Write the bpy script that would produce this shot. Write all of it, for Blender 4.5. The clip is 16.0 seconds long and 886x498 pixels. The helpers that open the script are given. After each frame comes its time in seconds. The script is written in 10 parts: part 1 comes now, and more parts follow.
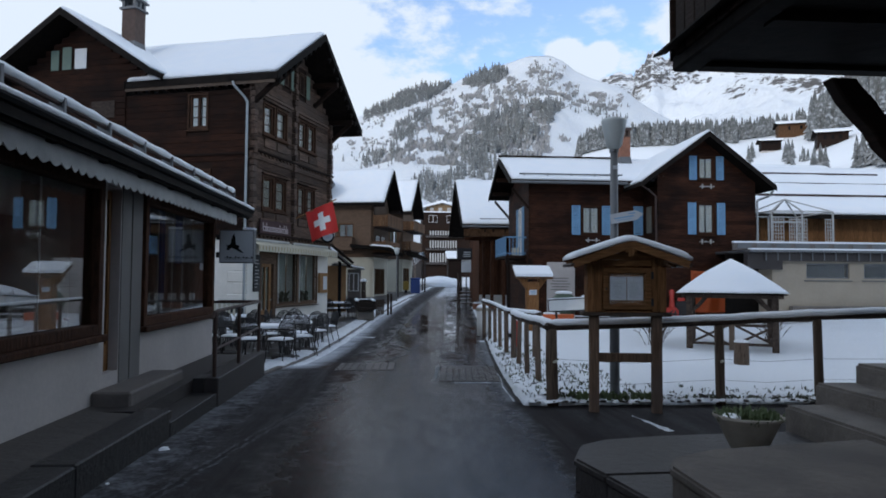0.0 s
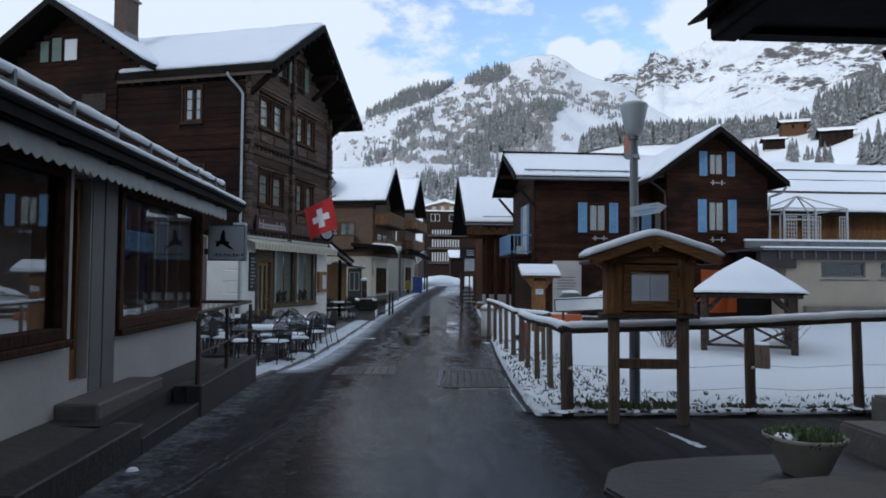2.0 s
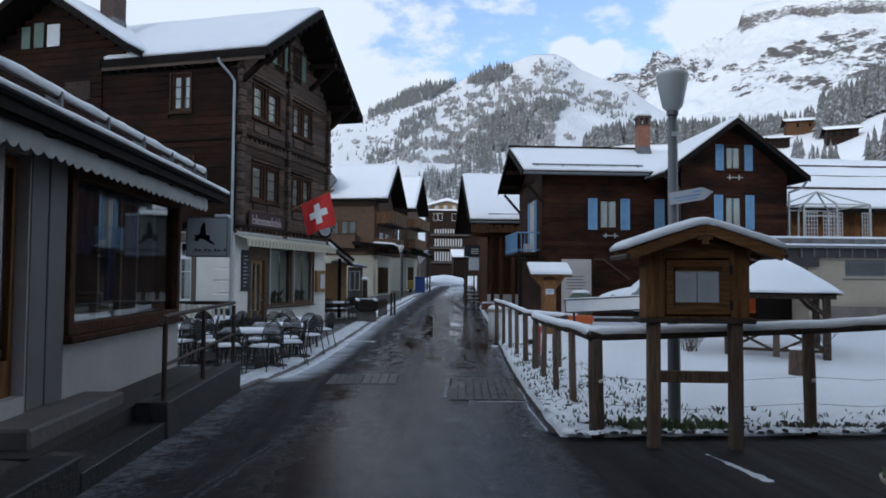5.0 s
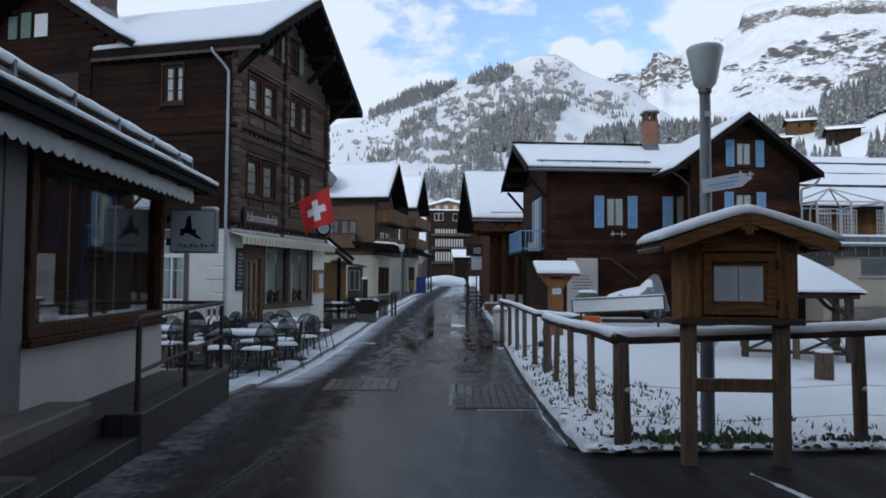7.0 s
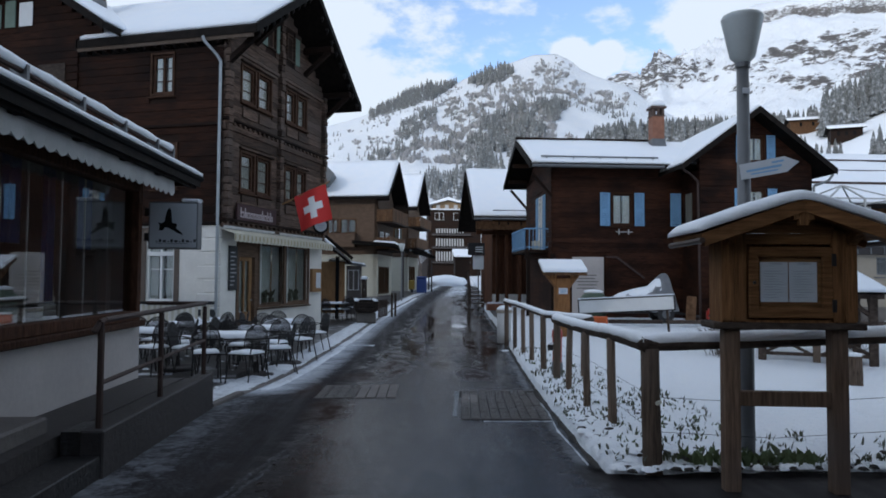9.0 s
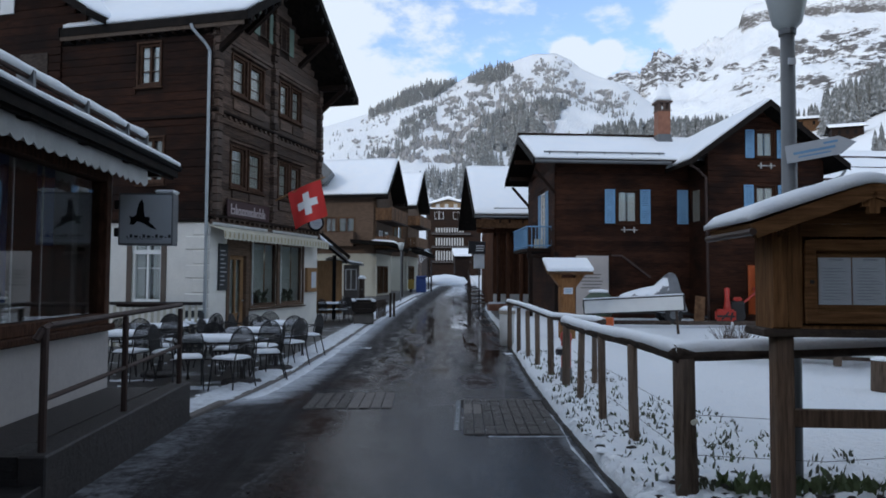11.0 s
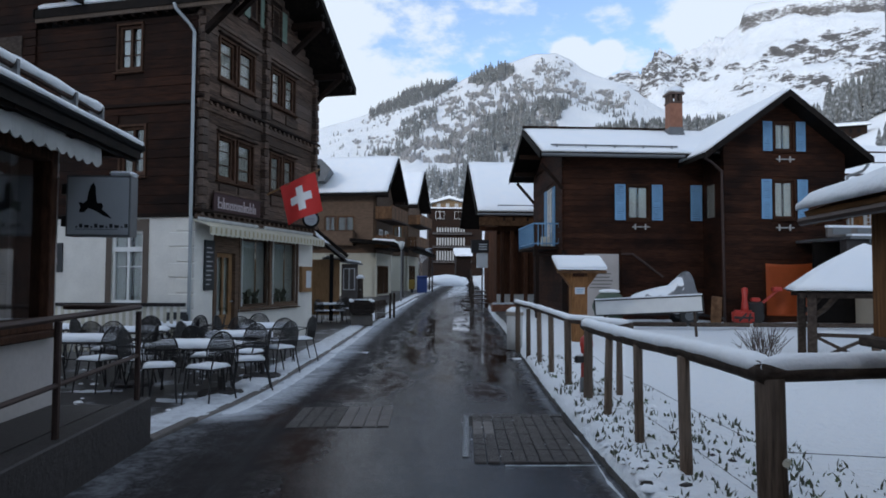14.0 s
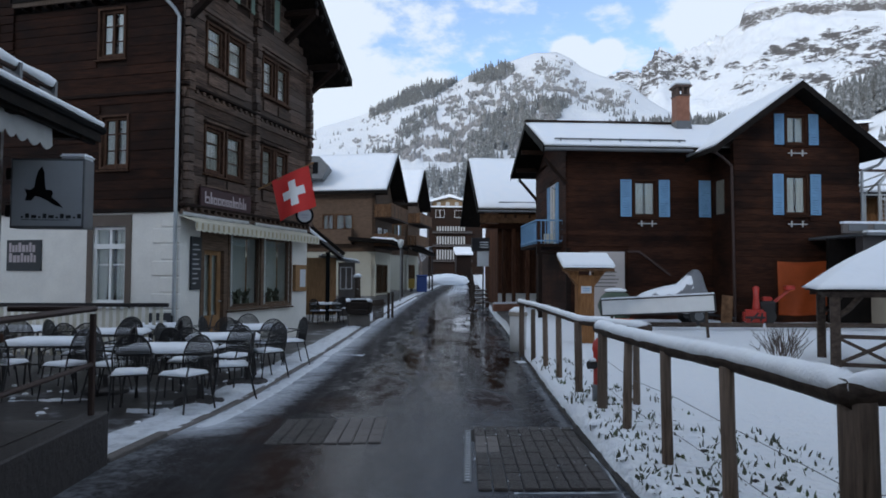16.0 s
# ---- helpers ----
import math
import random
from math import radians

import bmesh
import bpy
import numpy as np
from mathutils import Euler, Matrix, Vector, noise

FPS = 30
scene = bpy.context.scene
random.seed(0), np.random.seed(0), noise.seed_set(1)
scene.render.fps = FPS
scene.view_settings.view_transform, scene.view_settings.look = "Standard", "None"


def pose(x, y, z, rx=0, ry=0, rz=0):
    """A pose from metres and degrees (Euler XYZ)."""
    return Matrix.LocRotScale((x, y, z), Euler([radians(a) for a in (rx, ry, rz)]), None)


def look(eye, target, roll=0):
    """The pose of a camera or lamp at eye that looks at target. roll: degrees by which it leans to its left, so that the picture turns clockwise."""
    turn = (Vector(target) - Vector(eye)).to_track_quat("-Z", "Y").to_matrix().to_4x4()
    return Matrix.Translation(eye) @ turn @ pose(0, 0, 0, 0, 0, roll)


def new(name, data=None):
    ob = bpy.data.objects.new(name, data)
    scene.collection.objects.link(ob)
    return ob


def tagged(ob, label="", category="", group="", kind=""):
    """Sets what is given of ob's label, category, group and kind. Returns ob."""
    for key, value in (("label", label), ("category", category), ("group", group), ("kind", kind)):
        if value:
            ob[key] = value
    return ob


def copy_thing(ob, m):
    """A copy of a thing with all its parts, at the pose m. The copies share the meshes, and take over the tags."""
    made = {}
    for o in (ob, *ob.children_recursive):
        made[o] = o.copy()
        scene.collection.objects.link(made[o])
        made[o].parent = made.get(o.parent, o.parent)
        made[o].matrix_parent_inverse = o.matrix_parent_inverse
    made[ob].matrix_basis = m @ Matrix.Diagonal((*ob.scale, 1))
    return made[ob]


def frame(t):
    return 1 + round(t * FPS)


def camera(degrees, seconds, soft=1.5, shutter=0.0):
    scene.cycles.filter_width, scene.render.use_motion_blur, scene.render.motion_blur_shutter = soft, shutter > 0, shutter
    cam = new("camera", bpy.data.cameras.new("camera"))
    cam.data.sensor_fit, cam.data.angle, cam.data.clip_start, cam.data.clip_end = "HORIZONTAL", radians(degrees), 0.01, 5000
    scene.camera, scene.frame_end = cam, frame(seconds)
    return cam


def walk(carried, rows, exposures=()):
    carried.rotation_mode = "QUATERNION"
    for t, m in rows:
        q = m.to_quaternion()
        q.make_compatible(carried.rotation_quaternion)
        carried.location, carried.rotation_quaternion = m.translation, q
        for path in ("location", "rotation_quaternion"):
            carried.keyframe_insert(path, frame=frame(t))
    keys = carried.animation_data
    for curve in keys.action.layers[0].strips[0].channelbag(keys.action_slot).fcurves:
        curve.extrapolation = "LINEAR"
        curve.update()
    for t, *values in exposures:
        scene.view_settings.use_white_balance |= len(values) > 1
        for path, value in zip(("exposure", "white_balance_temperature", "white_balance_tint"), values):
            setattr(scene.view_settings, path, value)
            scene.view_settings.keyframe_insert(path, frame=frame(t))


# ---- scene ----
cam = camera(65.4, 16.0, 1.75)
METRES, EYE, TILT, LEAN, TURN = 6.225, 1.55, 0.0, 0.0, -3.9
ROWS = [
    (0.0, 0.0, 0.0, 0.0, -0.02, 2.45, -0.42),
    (0.5, -0.0006, 0.0296, -0.0005, 0.02, 2.43, -0.41),
    (1.0, -0.0016, 0.0608, -0.0012, 0.06, 2.43, -0.41),
    (1.5, -0.0026, 0.0927, -0.0021, 0.11, 2.42, -0.41),
    (2.0, -0.0047, 0.1244, -0.0018, 0.16, 2.39, -0.43),
    (2.5, -0.0066, 0.1567, -0.0023, 0.23, 2.38, -0.43),
    (3.0, -0.0079, 0.1892, -0.0035, 0.29, 2.37, -0.43),
    (3.5, -0.0087, 0.2208, -0.0049, 0.33, 2.38, -0.42),
    (4.0, -0.0093, 0.2534, -0.0052, 0.35, 2.37, -0.42),
    (6.5, -0.024, 0.4074, -0.0093, 0.38, 2.4, -0.41),
    (7.0, -0.0259, 0.4375, -0.012, 0.41, 2.42, -0.4),
    (7.5, -0.0281, 0.467, -0.0131, 0.42, 2.42, -0.4),
    (8.0, -0.03, 0.4969, -0.0139, 0.42, 2.42, -0.38),
    (8.5, -0.0318, 0.5285, -0.0144, 0.43, 2.42, -0.39),
    (9.0, -0.0325, 0.5599, -0.0149, 0.44, 2.41, -0.38),
    (11.5, -0.0353, 0.7143, -0.0164, 0.42, 2.37, -0.35),
    (12.0, -0.0363, 0.7443, -0.0177, 0.43, 2.39, -0.34),
    (12.5, -0.0372, 0.7757, -0.0194, 0.43, 2.41, -0.31),
    (13.0, -0.0395, 0.8073, -0.0198, 0.43, 2.41, -0.32),
    (13.5, -0.0421, 0.8385, -0.02, 0.44, 2.41, -0.33),
    (14.0, -0.0437, 0.8696, -0.0207, 0.48, 2.4, -0.32),
    (14.5, -0.0428, 0.8997, -0.0209, 0.53, 2.39, -0.29),
    (15.0, -0.0416, 0.9315, -0.0227, 0.56, 2.38, -0.27),
    (15.5, -0.0415, 0.9651, -0.0239, 0.54, 2.37, -0.25),
    (16.0, -0.0424, 0.9979, -0.0232, 0.5, 2.33, -0.26),
]
walk(cam, [(t, pose(0, 0, EYE, TILT, LEAN, TURN) @ pose(METRES * x, METRES * y, METRES * z, 90 + pitch, roll, yaw)) for t, x, y, z, yaw, pitch, roll in ROWS],
     exposures=[(0.0, 0.05, 6520, 11), (16.0, 0.05, 6520, 11)])

# ---- sky, sun ----
SUN_EL, SUN_AZ = 17.0, 215.0          # degrees; azimuth clockwise from +y (up the street)
world = bpy.data.worlds.new("sky")
scene.world = world
world.use_nodes = True
wn, wl = world.node_tree.nodes, world.node_tree.links
wn.clear()
w_out = wn.new("ShaderNodeOutputWorld")
w_bg = wn.new("ShaderNodeBackground")
w_bg.inputs["Strength"].default_value = 0.108
w_sky = wn.new("ShaderNodeTexSky")
w_sky.sky_type, w_sky.sun_disc = "NISHITA", False
w_sky.sun_elevation, w_sky.sun_rotation = radians(SUN_EL), radians(SUN_AZ)
w_sky.altitude, w_sky.air_density, w_sky.dust_density, w_sky.ozone_density = 1600, 1.0, 0.6, 1.0
w_tc = wn.new("ShaderNodeTexCoord")
w_map = wn.new("ShaderNodeMapping")
w_map.inputs["Scale"].default_value = (1.0, 1.0, 1.9)
w_map.inputs["Location"].default_value = (0.31, 0.17, 0.0)
w_n1 = wn.new("ShaderNodeTexNoise")
w_n1.inputs["Scale"].default_value, w_n1.inputs["Detail"].default_value, w_n1.inputs["Roughness"].default_value = 3.2, 9.0, 0.56
w_n1.inputs["Distortion"].default_value = 0.25
# the cover thins out to the north-east, where blue shows
w_dot = wn.new("ShaderNodeVectorMath")
w_dot.operation = "DOT_PRODUCT"
w_dot.inputs[1].default_value = (0.179, 0.919, 0.350)
w_gap = wn.new("ShaderNodeMapRange")
w_gap.inputs["From Min"].default_value, w_gap.inputs["From Max"].default_value = 0.955, 0.997
w_gap.inputs["To Min"].default_value, w_gap.inputs["To Max"].default_value = 0.28, -0.06
w_add = wn.new("ShaderNodeMath")
w_add.operation = "ADD"
w_cov = wn.new("ShaderNodeMapRange")
w_cov.interpolation_type = "SMOOTHSTEP"
w_cov.inputs["From Min"].default_value, w_cov.inputs["From Max"].default_value = 0.48, 0.68
w_cov.inputs["To Min"].default_value = 0.16
w_mix = wn.new("ShaderNodeMix")
w_mix.data_type = "RGBA"
w_cloud = wn.new("ShaderNodeRGB")
w_cloud.outputs[0].default_value = (6.85, 7.85, 9.05, 1)
wl.new(w_tc.outputs["Generated"], w_map.inputs["Vector"])
wl.new(w_map.outputs[0], w_n1.inputs["Vector"])
wl.new(w_tc.outputs["Generated"], w_dot.inputs[0])
# and it is heaviest low over the hills ahead
w_dot2 = wn.new("ShaderNodeVectorMath")
w_dot2.operation = "DOT_PRODUCT"
w_dot2.inputs[1].default_value = (-0.12, 0.96, 0.24)
w_low = wn.new("ShaderNodeMapRange")
w_low.inputs["From Min"].default_value, w_low.inputs["From Max"].default_value = 0.55, 0.97
w_low.inputs["To Min"].default_value, w_low.inputs["To Max"].default_value = -0.20, 0.06
w_add2 = wn.new("ShaderNodeMath")
w_add2.operation = "ADD"
wl.new(w_tc.outputs["Generated"], w_dot2.inputs[0])
wl.new(w_dot2.outputs["Value"], w_low.inputs["Value"])
wl.new(w_dot.outputs["Value"], w_gap.inputs["Value"])
wl.new(w_n1.outputs["Fac"], w_add.inputs[0])
wl.new(w_gap.outputs[0], w_add.inputs[1])
wl.new(w_add.outputs[0], w_add2.inputs[0])
wl.new(w_low.outputs[0], w_add2.inputs[1])
# a few bright heaps of cloud over the saddle
w_n2 = wn.new("ShaderNodeTexNoise")
w_n2.inputs["Scale"].default_value, w_n2.inputs["Detail"].default_value, w_n2.inputs["Roughness"].default_value = 19.0, 8.0, 0.58
w_fray, w_sum0 = wn.new("ShaderNodeMapRange"), wn.new("ShaderNodeMath")
w_fray.inputs["To Min"].default_value, w_fray.inputs["To Max"].default_value = -0.34, 0.34
w_sum0.operation = "ADD"
wl.new(w_map.outputs[0], w_n2.inputs["Vector"])
wl.new(w_n2.outputs["Fac"], w_fray.inputs["Value"])
wl.new(w_add2.outputs[0], w_sum0.inputs[0])
wl.new(w_fray.outputs[0], w_sum0.inputs[1])
w_sum = w_sum0.outputs[0]
for az, el, wide, much in ((14.0, 17.6, 2.1, 0.34), (16.8, 17.6, 1.6, 0.30), (15.4, 16.4, 2.0, 0.32), (17.4, 20.8, 2.2, 0.12), (24.0, 19.4, 2.8, 0.22), (28.5, 20.5, 5.0, 0.30), (36.0, 22.0, 8.0, 0.30)):
    w_dir, w_puff, w_more = wn.new("ShaderNodeVectorMath"), wn.new("ShaderNodeMapRange"), wn.new("ShaderNodeMath")
    w_dir.operation, w_more.operation = "DOT_PRODUCT", "ADD"
    w_dir.inputs[1].default_value = (math.sin(radians(az)) * math.cos(radians(el)), math.cos(radians(az)) * math.cos(radians(el)), math.sin(radians(el)))
    w_puff.interpolation_type = "SMOOTHSTEP"
    w_puff.inputs["From Min"].default_value, w_puff.inputs["From Max"].default_value, w_puff.inputs["To Max"].default_value = math.cos(radians(wide)), 1.0, much
    wl.new(w_tc.outputs["Generated"], w_dir.inputs[0])
    wl.new(w_dir.outputs["Value"], w_puff.inputs["Value"])
    wl.new(w_sum, w_more.inputs[0])
    wl.new(w_puff.outputs[0], w_more.inputs[1])
    w_sum = w_more.outputs[0]
wl.new(w_sum, w_cov.inputs["Value"])
wl.new(w_cov.outputs[0], w_mix.inputs["Factor"])
w_lift = wn.new("ShaderNodeVectorMath")
w_lift.operation = "MULTIPLY"
w_lift.inputs[1].default_value = (1.66, 1.90, 2.16)
wl.new(w_sky.outputs[0], w_lift.inputs[0])
wl.new(w_lift.outputs[0], w_mix.inputs["A"])
wl.new(w_cloud.outputs[0], w_mix.inputs["B"])
wl.new(w_mix.outputs["Result"], w_bg.inputs["Color"])
wl.new(w_bg.outputs[0], w_out.inputs["Surface"])

sun = new("sun", bpy.data.lights.new("sun", "SUN"))
sun.data.energy, sun.data.angle, sun.data.color = 1.5, radians(11), (1.0, 0.97, 0.92)
_a, _e = radians(SUN_AZ), radians(SUN_EL)
sun.matrix_world = look((60 * math.sin(_a) * math.cos(_e), 60 * math.cos(_a) * math.cos(_e), 60 * math.sin(_e)), (0, 0, 0))


# ---- materials ----
def shader(name, rough=0.7, metal=0.0, spec=0.5):
    m = bpy.data.materials.new(name)
    m.use_nodes = True
    n, l = m.node_tree.nodes, m.node_tree.links
    b = n["Principled BSDF"]
    b.inputs["Roughness"].default_value, b.inputs["Metallic"].default_value = rough, metal
    b.inputs["Specular IOR Level"].default_value = spec
    return m, n, l, b


def place(n, l, scale, rot=(0, 0, 0)):
    """World position, stretched."""
    g, mp = n.new("ShaderNodeNewGeometry"), n.new("ShaderNodeMapping")
    mp.inputs["Scale"].default_value, mp.inputs["Rotation"].default_value = scale, [radians(a) for a in rot]
    l.new(g.outputs["Position"], mp.inputs["Vector"])
    return mp.outputs[0]


def noisy(n, l, vec, scale, detail=4.0, rough=0.55, lo=0.35, hi=0.65):
    t, r = n.new("ShaderNodeTexNoise"), n.new("ShaderNodeMapRange")
    t.inputs["Scale"].default_value, t.inputs["Detail"].default_value, t.inputs["Roughness"].default_value = scale, detail, rough
    r.inputs["From Min"].default_value, r.inputs["From Max"].default_value = lo, hi
    l.new(vec, t.inputs["Vector"])
    l.new(t.outputs["Fac"], r.inputs["Value"])
    return r.outputs[0]


def blend(n, l, fac, a, b, kind="MIX"):
    x = n.new("ShaderNodeMix")
    x.data_type, x.blend_type = "RGBA", kind
    for key, v in (("Factor", fac), ("A", a), ("B", b)):
        if isinstance(v, (int, float)):
            x.inputs[key].default_value = v
        elif isinstance(v, tuple):
            x.inputs[key].default_value = (*v, 1)
        else:
            l.new(v, x.inputs[key])
    return x.outputs["Result"]


def calc(n, l, op, a, b=0.0):
    x = n.new("ShaderNodeMath")
    x.operation = op
    for i, v in enumerate((a, b)):
        if isinstance(v, (int, float)):
            x.inputs[i].default_value = v
        else:
            l.new(v, x.inputs[i])
    return x.outputs[0]


def relief(n, l, b, height, strength=0.3, dist=0.02):
    x = n.new("ShaderNodeBump")
    x.inputs["Strength"].default_value, x.inputs["Distance"].default_value = strength, dist
    l.new(height, x.inputs["Height"])
    l.new(x.outputs[0], b.inputs["Normal"])


def wood(name, dark, light, rough=0.75, along=(0.9, 0.9, 14), grey=None, vary=0.35, bump=0.4):
    """Grain stretched one way, patches of weathering, and a tone of its own for each board."""
    m, n, l, b = shader(name, rough, spec=0.10)
    g = noisy(n, l, place(n, l, along), 3.0, 6, 0.65, 0.3, 0.7)
    big = noisy(n, l, place(n, l, (0.5, 0.5, 0.9)), 1.3, 4, 0.6, 0.38, 0.66)
    c = blend(n, l, g, dark, light)
    if grey:
        c = blend(n, l, calc(n, l, "MULTIPLY", big, 0.88), c, grey)
    o, r = n.new("ShaderNodeObjectInfo"), n.new("ShaderNodeMapRange")
    r.inputs["To Min"].default_value, r.inputs["To Max"].default_value = 1 - vary, 1 + vary
    l.new(o.outputs["Random"], r.inputs["Value"])
    v = n.new("ShaderNodeHueSaturation")
    l.new(r.outputs[0], v.inputs["Value"])
    l.new(c, v.inputs["Color"])
    l.new(v.outputs[0], b.inputs["Base Color"])
    relief(n, l, b, g, bump, 0.01)
    return m


def plain(name, colour, rough=0.6, metal=0.0, dirt=0.25, scale=3.0, bump=0.0, spec=0.5):
    """A painted or mineral surface with soft dirt at two scales."""
    m, n, l, b = shader(name, rough, metal, spec)
    p = place(n, l, (1, 1, 1))
    f = calc(n, l, "MULTIPLY", noisy(n, l, p, scale, 5), dirt)
    k = calc(n, l, "MULTIPLY", noisy(n, l, p, scale * 14, 3), dirt * 0.5)
    c = blend(n, l, f, colour, tuple(v * 0.45 for v in colour))
    c = blend(n, l, k, c, tuple(v * 0.5 for v in colour))
    l.new(c, b.inputs["Base Color"])
    if bump:
        relief(n, l, b, noisy(n, l, p, scale * 10, 5, 0.7), bump, 0.01)
    return m


def make_snow(name, shade=0.86, lumps=6.0, bump=0.35, dist=0.03):
    m, n, l, b = shader(name, 0.65, spec=0.25)
    p = place(n, l, (1, 1, 1))
    f = noisy(n, l, p, lumps, 5, 0.6)
    c = blend(n, l, f, (shade * 0.93, shade * 0.965, shade * 1.01), (shade * 0.97, shade * 0.985, shade * 1.01))
    l.new(c, b.inputs["Base Color"])
    relief(n, l, b, f, bump, dist)
    return m


snow = make_snow("snow")
snow_field = make_snow("lumpy_meadow_snow", 0.86, 11.0, 0.75, 0.040)
soil = plain("wet_soil", (0.022, 0.017, 0.013), 0.8, dirt=0.5, scale=9, bump=0.6)
snow_roof = make_snow("roof_snow", 0.88, 1.5, 0.2, 0.05)

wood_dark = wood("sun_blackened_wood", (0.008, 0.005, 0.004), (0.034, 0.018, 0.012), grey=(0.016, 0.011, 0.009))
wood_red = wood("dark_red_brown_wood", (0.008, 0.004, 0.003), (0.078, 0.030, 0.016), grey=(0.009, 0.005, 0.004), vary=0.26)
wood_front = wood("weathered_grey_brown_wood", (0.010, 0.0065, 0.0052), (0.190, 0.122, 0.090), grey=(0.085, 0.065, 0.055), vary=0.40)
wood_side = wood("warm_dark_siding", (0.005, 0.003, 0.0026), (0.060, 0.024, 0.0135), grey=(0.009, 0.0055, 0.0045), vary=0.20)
wood_board = wood("brown_boarding", (0.048, 0.032, 0.022), (0.150, 0.098, 0.068))
wood_brown = wood("brown_stained_wood", (0.05, 0.026, 0.013), (0.14, 0.075, 0.04), along=(2, 2, 2))
wood_up = wood("upright_brown_boards", (0.028, 0.012, 0.007), (0.125, 0.054, 0.029), along=(14, 14, 0.9))
wood_honey = wood("honey_stained_wood", (0.080, 0.036, 0.014), (0.270, 0.132, 0.056), along=(14, 14, 1.0), vary=0.2)
wood_honey_flat = wood("honey_stained_boards", (0.080, 0.036, 0.014), (0.250, 0.122, 0.052), along=(1, 1, 14), vary=0.2)
wood_leg = wood("rain_worn_brown_posts", (0.065, 0.040, 0.026), (0.215, 0.140, 0.095), along=(16, 16, 1.0), grey=(0.125, 0.095, 0.080), vary=0.4)
wood_post = wood("weathered_fence_wood", (0.035, 0.024, 0.017), (0.19, 0.135, 0.10), along=(18, 18, 1.2), grey=(0.13, 0.10, 0.08), vary=0.3)
wood_rail = wood("weathered_rail_wood", (0.03, 0.022, 0.018), (0.10, 0.075, 0.06), along=(3, 3, 6), vary=0.2)
wood_trough = wood("wet_black_log", (0.010, 0.008, 0.007), (0.04, 0.03, 0.025), along=(3, 0.9, 6), vary=0.1)
wood_pale = wood("pale_larch_boards", (0.16, 0.105, 0.06), (0.34, 0.235, 0.14), along=(2, 2, 2))
wood_door = wood("oak_door_wood", (0.16, 0.085, 0.04), (0.36, 0.21, 0.105), along=(14, 14, 1.0), vary=0.1)
wood_window = wood("brown_window_wood", (0.022, 0.010, 0.006), (0.080, 0.037, 0.022), along=(8, 8, 2), vary=0.2)
wood_casement = wood("worn_brown_casement_wood", (0.034, 0.018, 0.012), (0.115, 0.062, 0.040), along=(8, 8, 2), vary=0.2)
# near-black base colour for roofs, eaves and undersides
eave_black = wood("near_black_timber", (0.004, 0.0035, 0.003), (0.015, 0.011, 0.009), along=(2, 2, 2))

plaster = plain("white_limewash", (0.75, 0.72, 0.66), 0.85, dirt=0.22, scale=1.6, bump=0.25)
plaster_shop = plain("grey_white_render", (0.455, 0.415, 0.392), 0.85, dirt=0.25, scale=1.2, bump=0.2)
plaster_beige = plain("beige_render", (0.35, 0.30, 0.235), 0.85, dirt=0.25, scale=0.8, bump=0.2)
plaster_cream = plain("cream_render", (0.46, 0.44, 0.36), 0.85, dirt=0.2, scale=0.8, bump=0.2)
concrete = plain("damp_concrete", (0.138, 0.12, 0.11), 0.7, dirt=0.5, scale=1.4, bump=0.5)
lamp_grey = plain("dull_grey_steel", (0.17, 0.175, 0.18), 0.5, 0.3, dirt=0.25)
sett_stone = plain("wet_sett_stone", (0.095, 0.080, 0.073), 0.30, dirt=0.95, scale=5.0, bump=0.9, spec=0.25)
concrete_dark = plain("wet_dark_concrete", (0.034, 0.027, 0.0258), 0.65, dirt=0.5, scale=1.4, bump=0.5)
kerb_wet = plain("rain_wet_kerb", (0.020, 0.0165, 0.0162), 0.5, dirt=0.8, scale=1.3, bump=0.7)
concrete_damp = plain("drying_concrete", (0.082, 0.070, 0.064), 0.75, dirt=0.8, scale=0.9, bump=0.5)
stone_dark = plain("wet_dark_stone", (0.140, 0.115, 0.098), 0.7, dirt=0.95, scale=1.7, bump=1.0)
stone_wet = plain("rain_wet_concrete", (0.048, 0.041, 0.040), 0.55, dirt=0.9, scale=1.4, bump=0.8)
stone = plain("worn_stone", (0.185, 0.16, 0.138), 0.75, dirt=0.7, scale=2.2, bump=0.8)
steel = plain("galvanised_steel", (0.34, 0.36, 0.37), 0.45, 0.7, dirt=0.2)
iron = plain("dark_painted_iron", (0.025, 0.022, 0.022), 0.45, 0.3, dirt=0.3, scale=8)
rust = plain("rust_brown_steel", (0.06, 0.035, 0.028), 0.55, 0.4, dirt=0.4, scale=8)
zinc = plain("dull_zinc", (0.16, 0.165, 0.17), 0.5, 0.5, dirt=0.3)
black = plain("black_paint", (0.007, 0.007, 0.0075), 0.8, dirt=0.2, spec=0.1)
blue_shutter = plain("pale_blue_paint", (0.16, 0.33, 0.52), 0.6, dirt=0.25, scale=4)
green_shutter = plain("sage_green_paint", (0.15, 0.21, 0.165), 0.6, dirt=0.3, scale=4)
white_paint = plain("white_paint", (0.75, 0.75, 0.73), 0.5, dirt=0.15)
grey_panel = plain("warm_grey_panel", (0.136, 0.129, 0.122), 0.6, dirt=0.2)
cloth_awning = plain("cream_awning_cloth", (0.58, 0.54, 0.43), 0.9, dirt=0.3, scale=5)
cloth_stripe = plain("tan_awning_stripe", (0.40, 0.33, 0.21), 0.9, dirt=0.3, scale=5)
surround_brown = plain("brown_painted_stone", (0.12, 0.09, 0.07), 0.8, dirt=0.3, scale=3, bump=0.3)
cloth_grey = plain("grey_white_awning_cloth", (0.52, 0.52, 0.51), 0.9, dirt=0.3, scale=5)
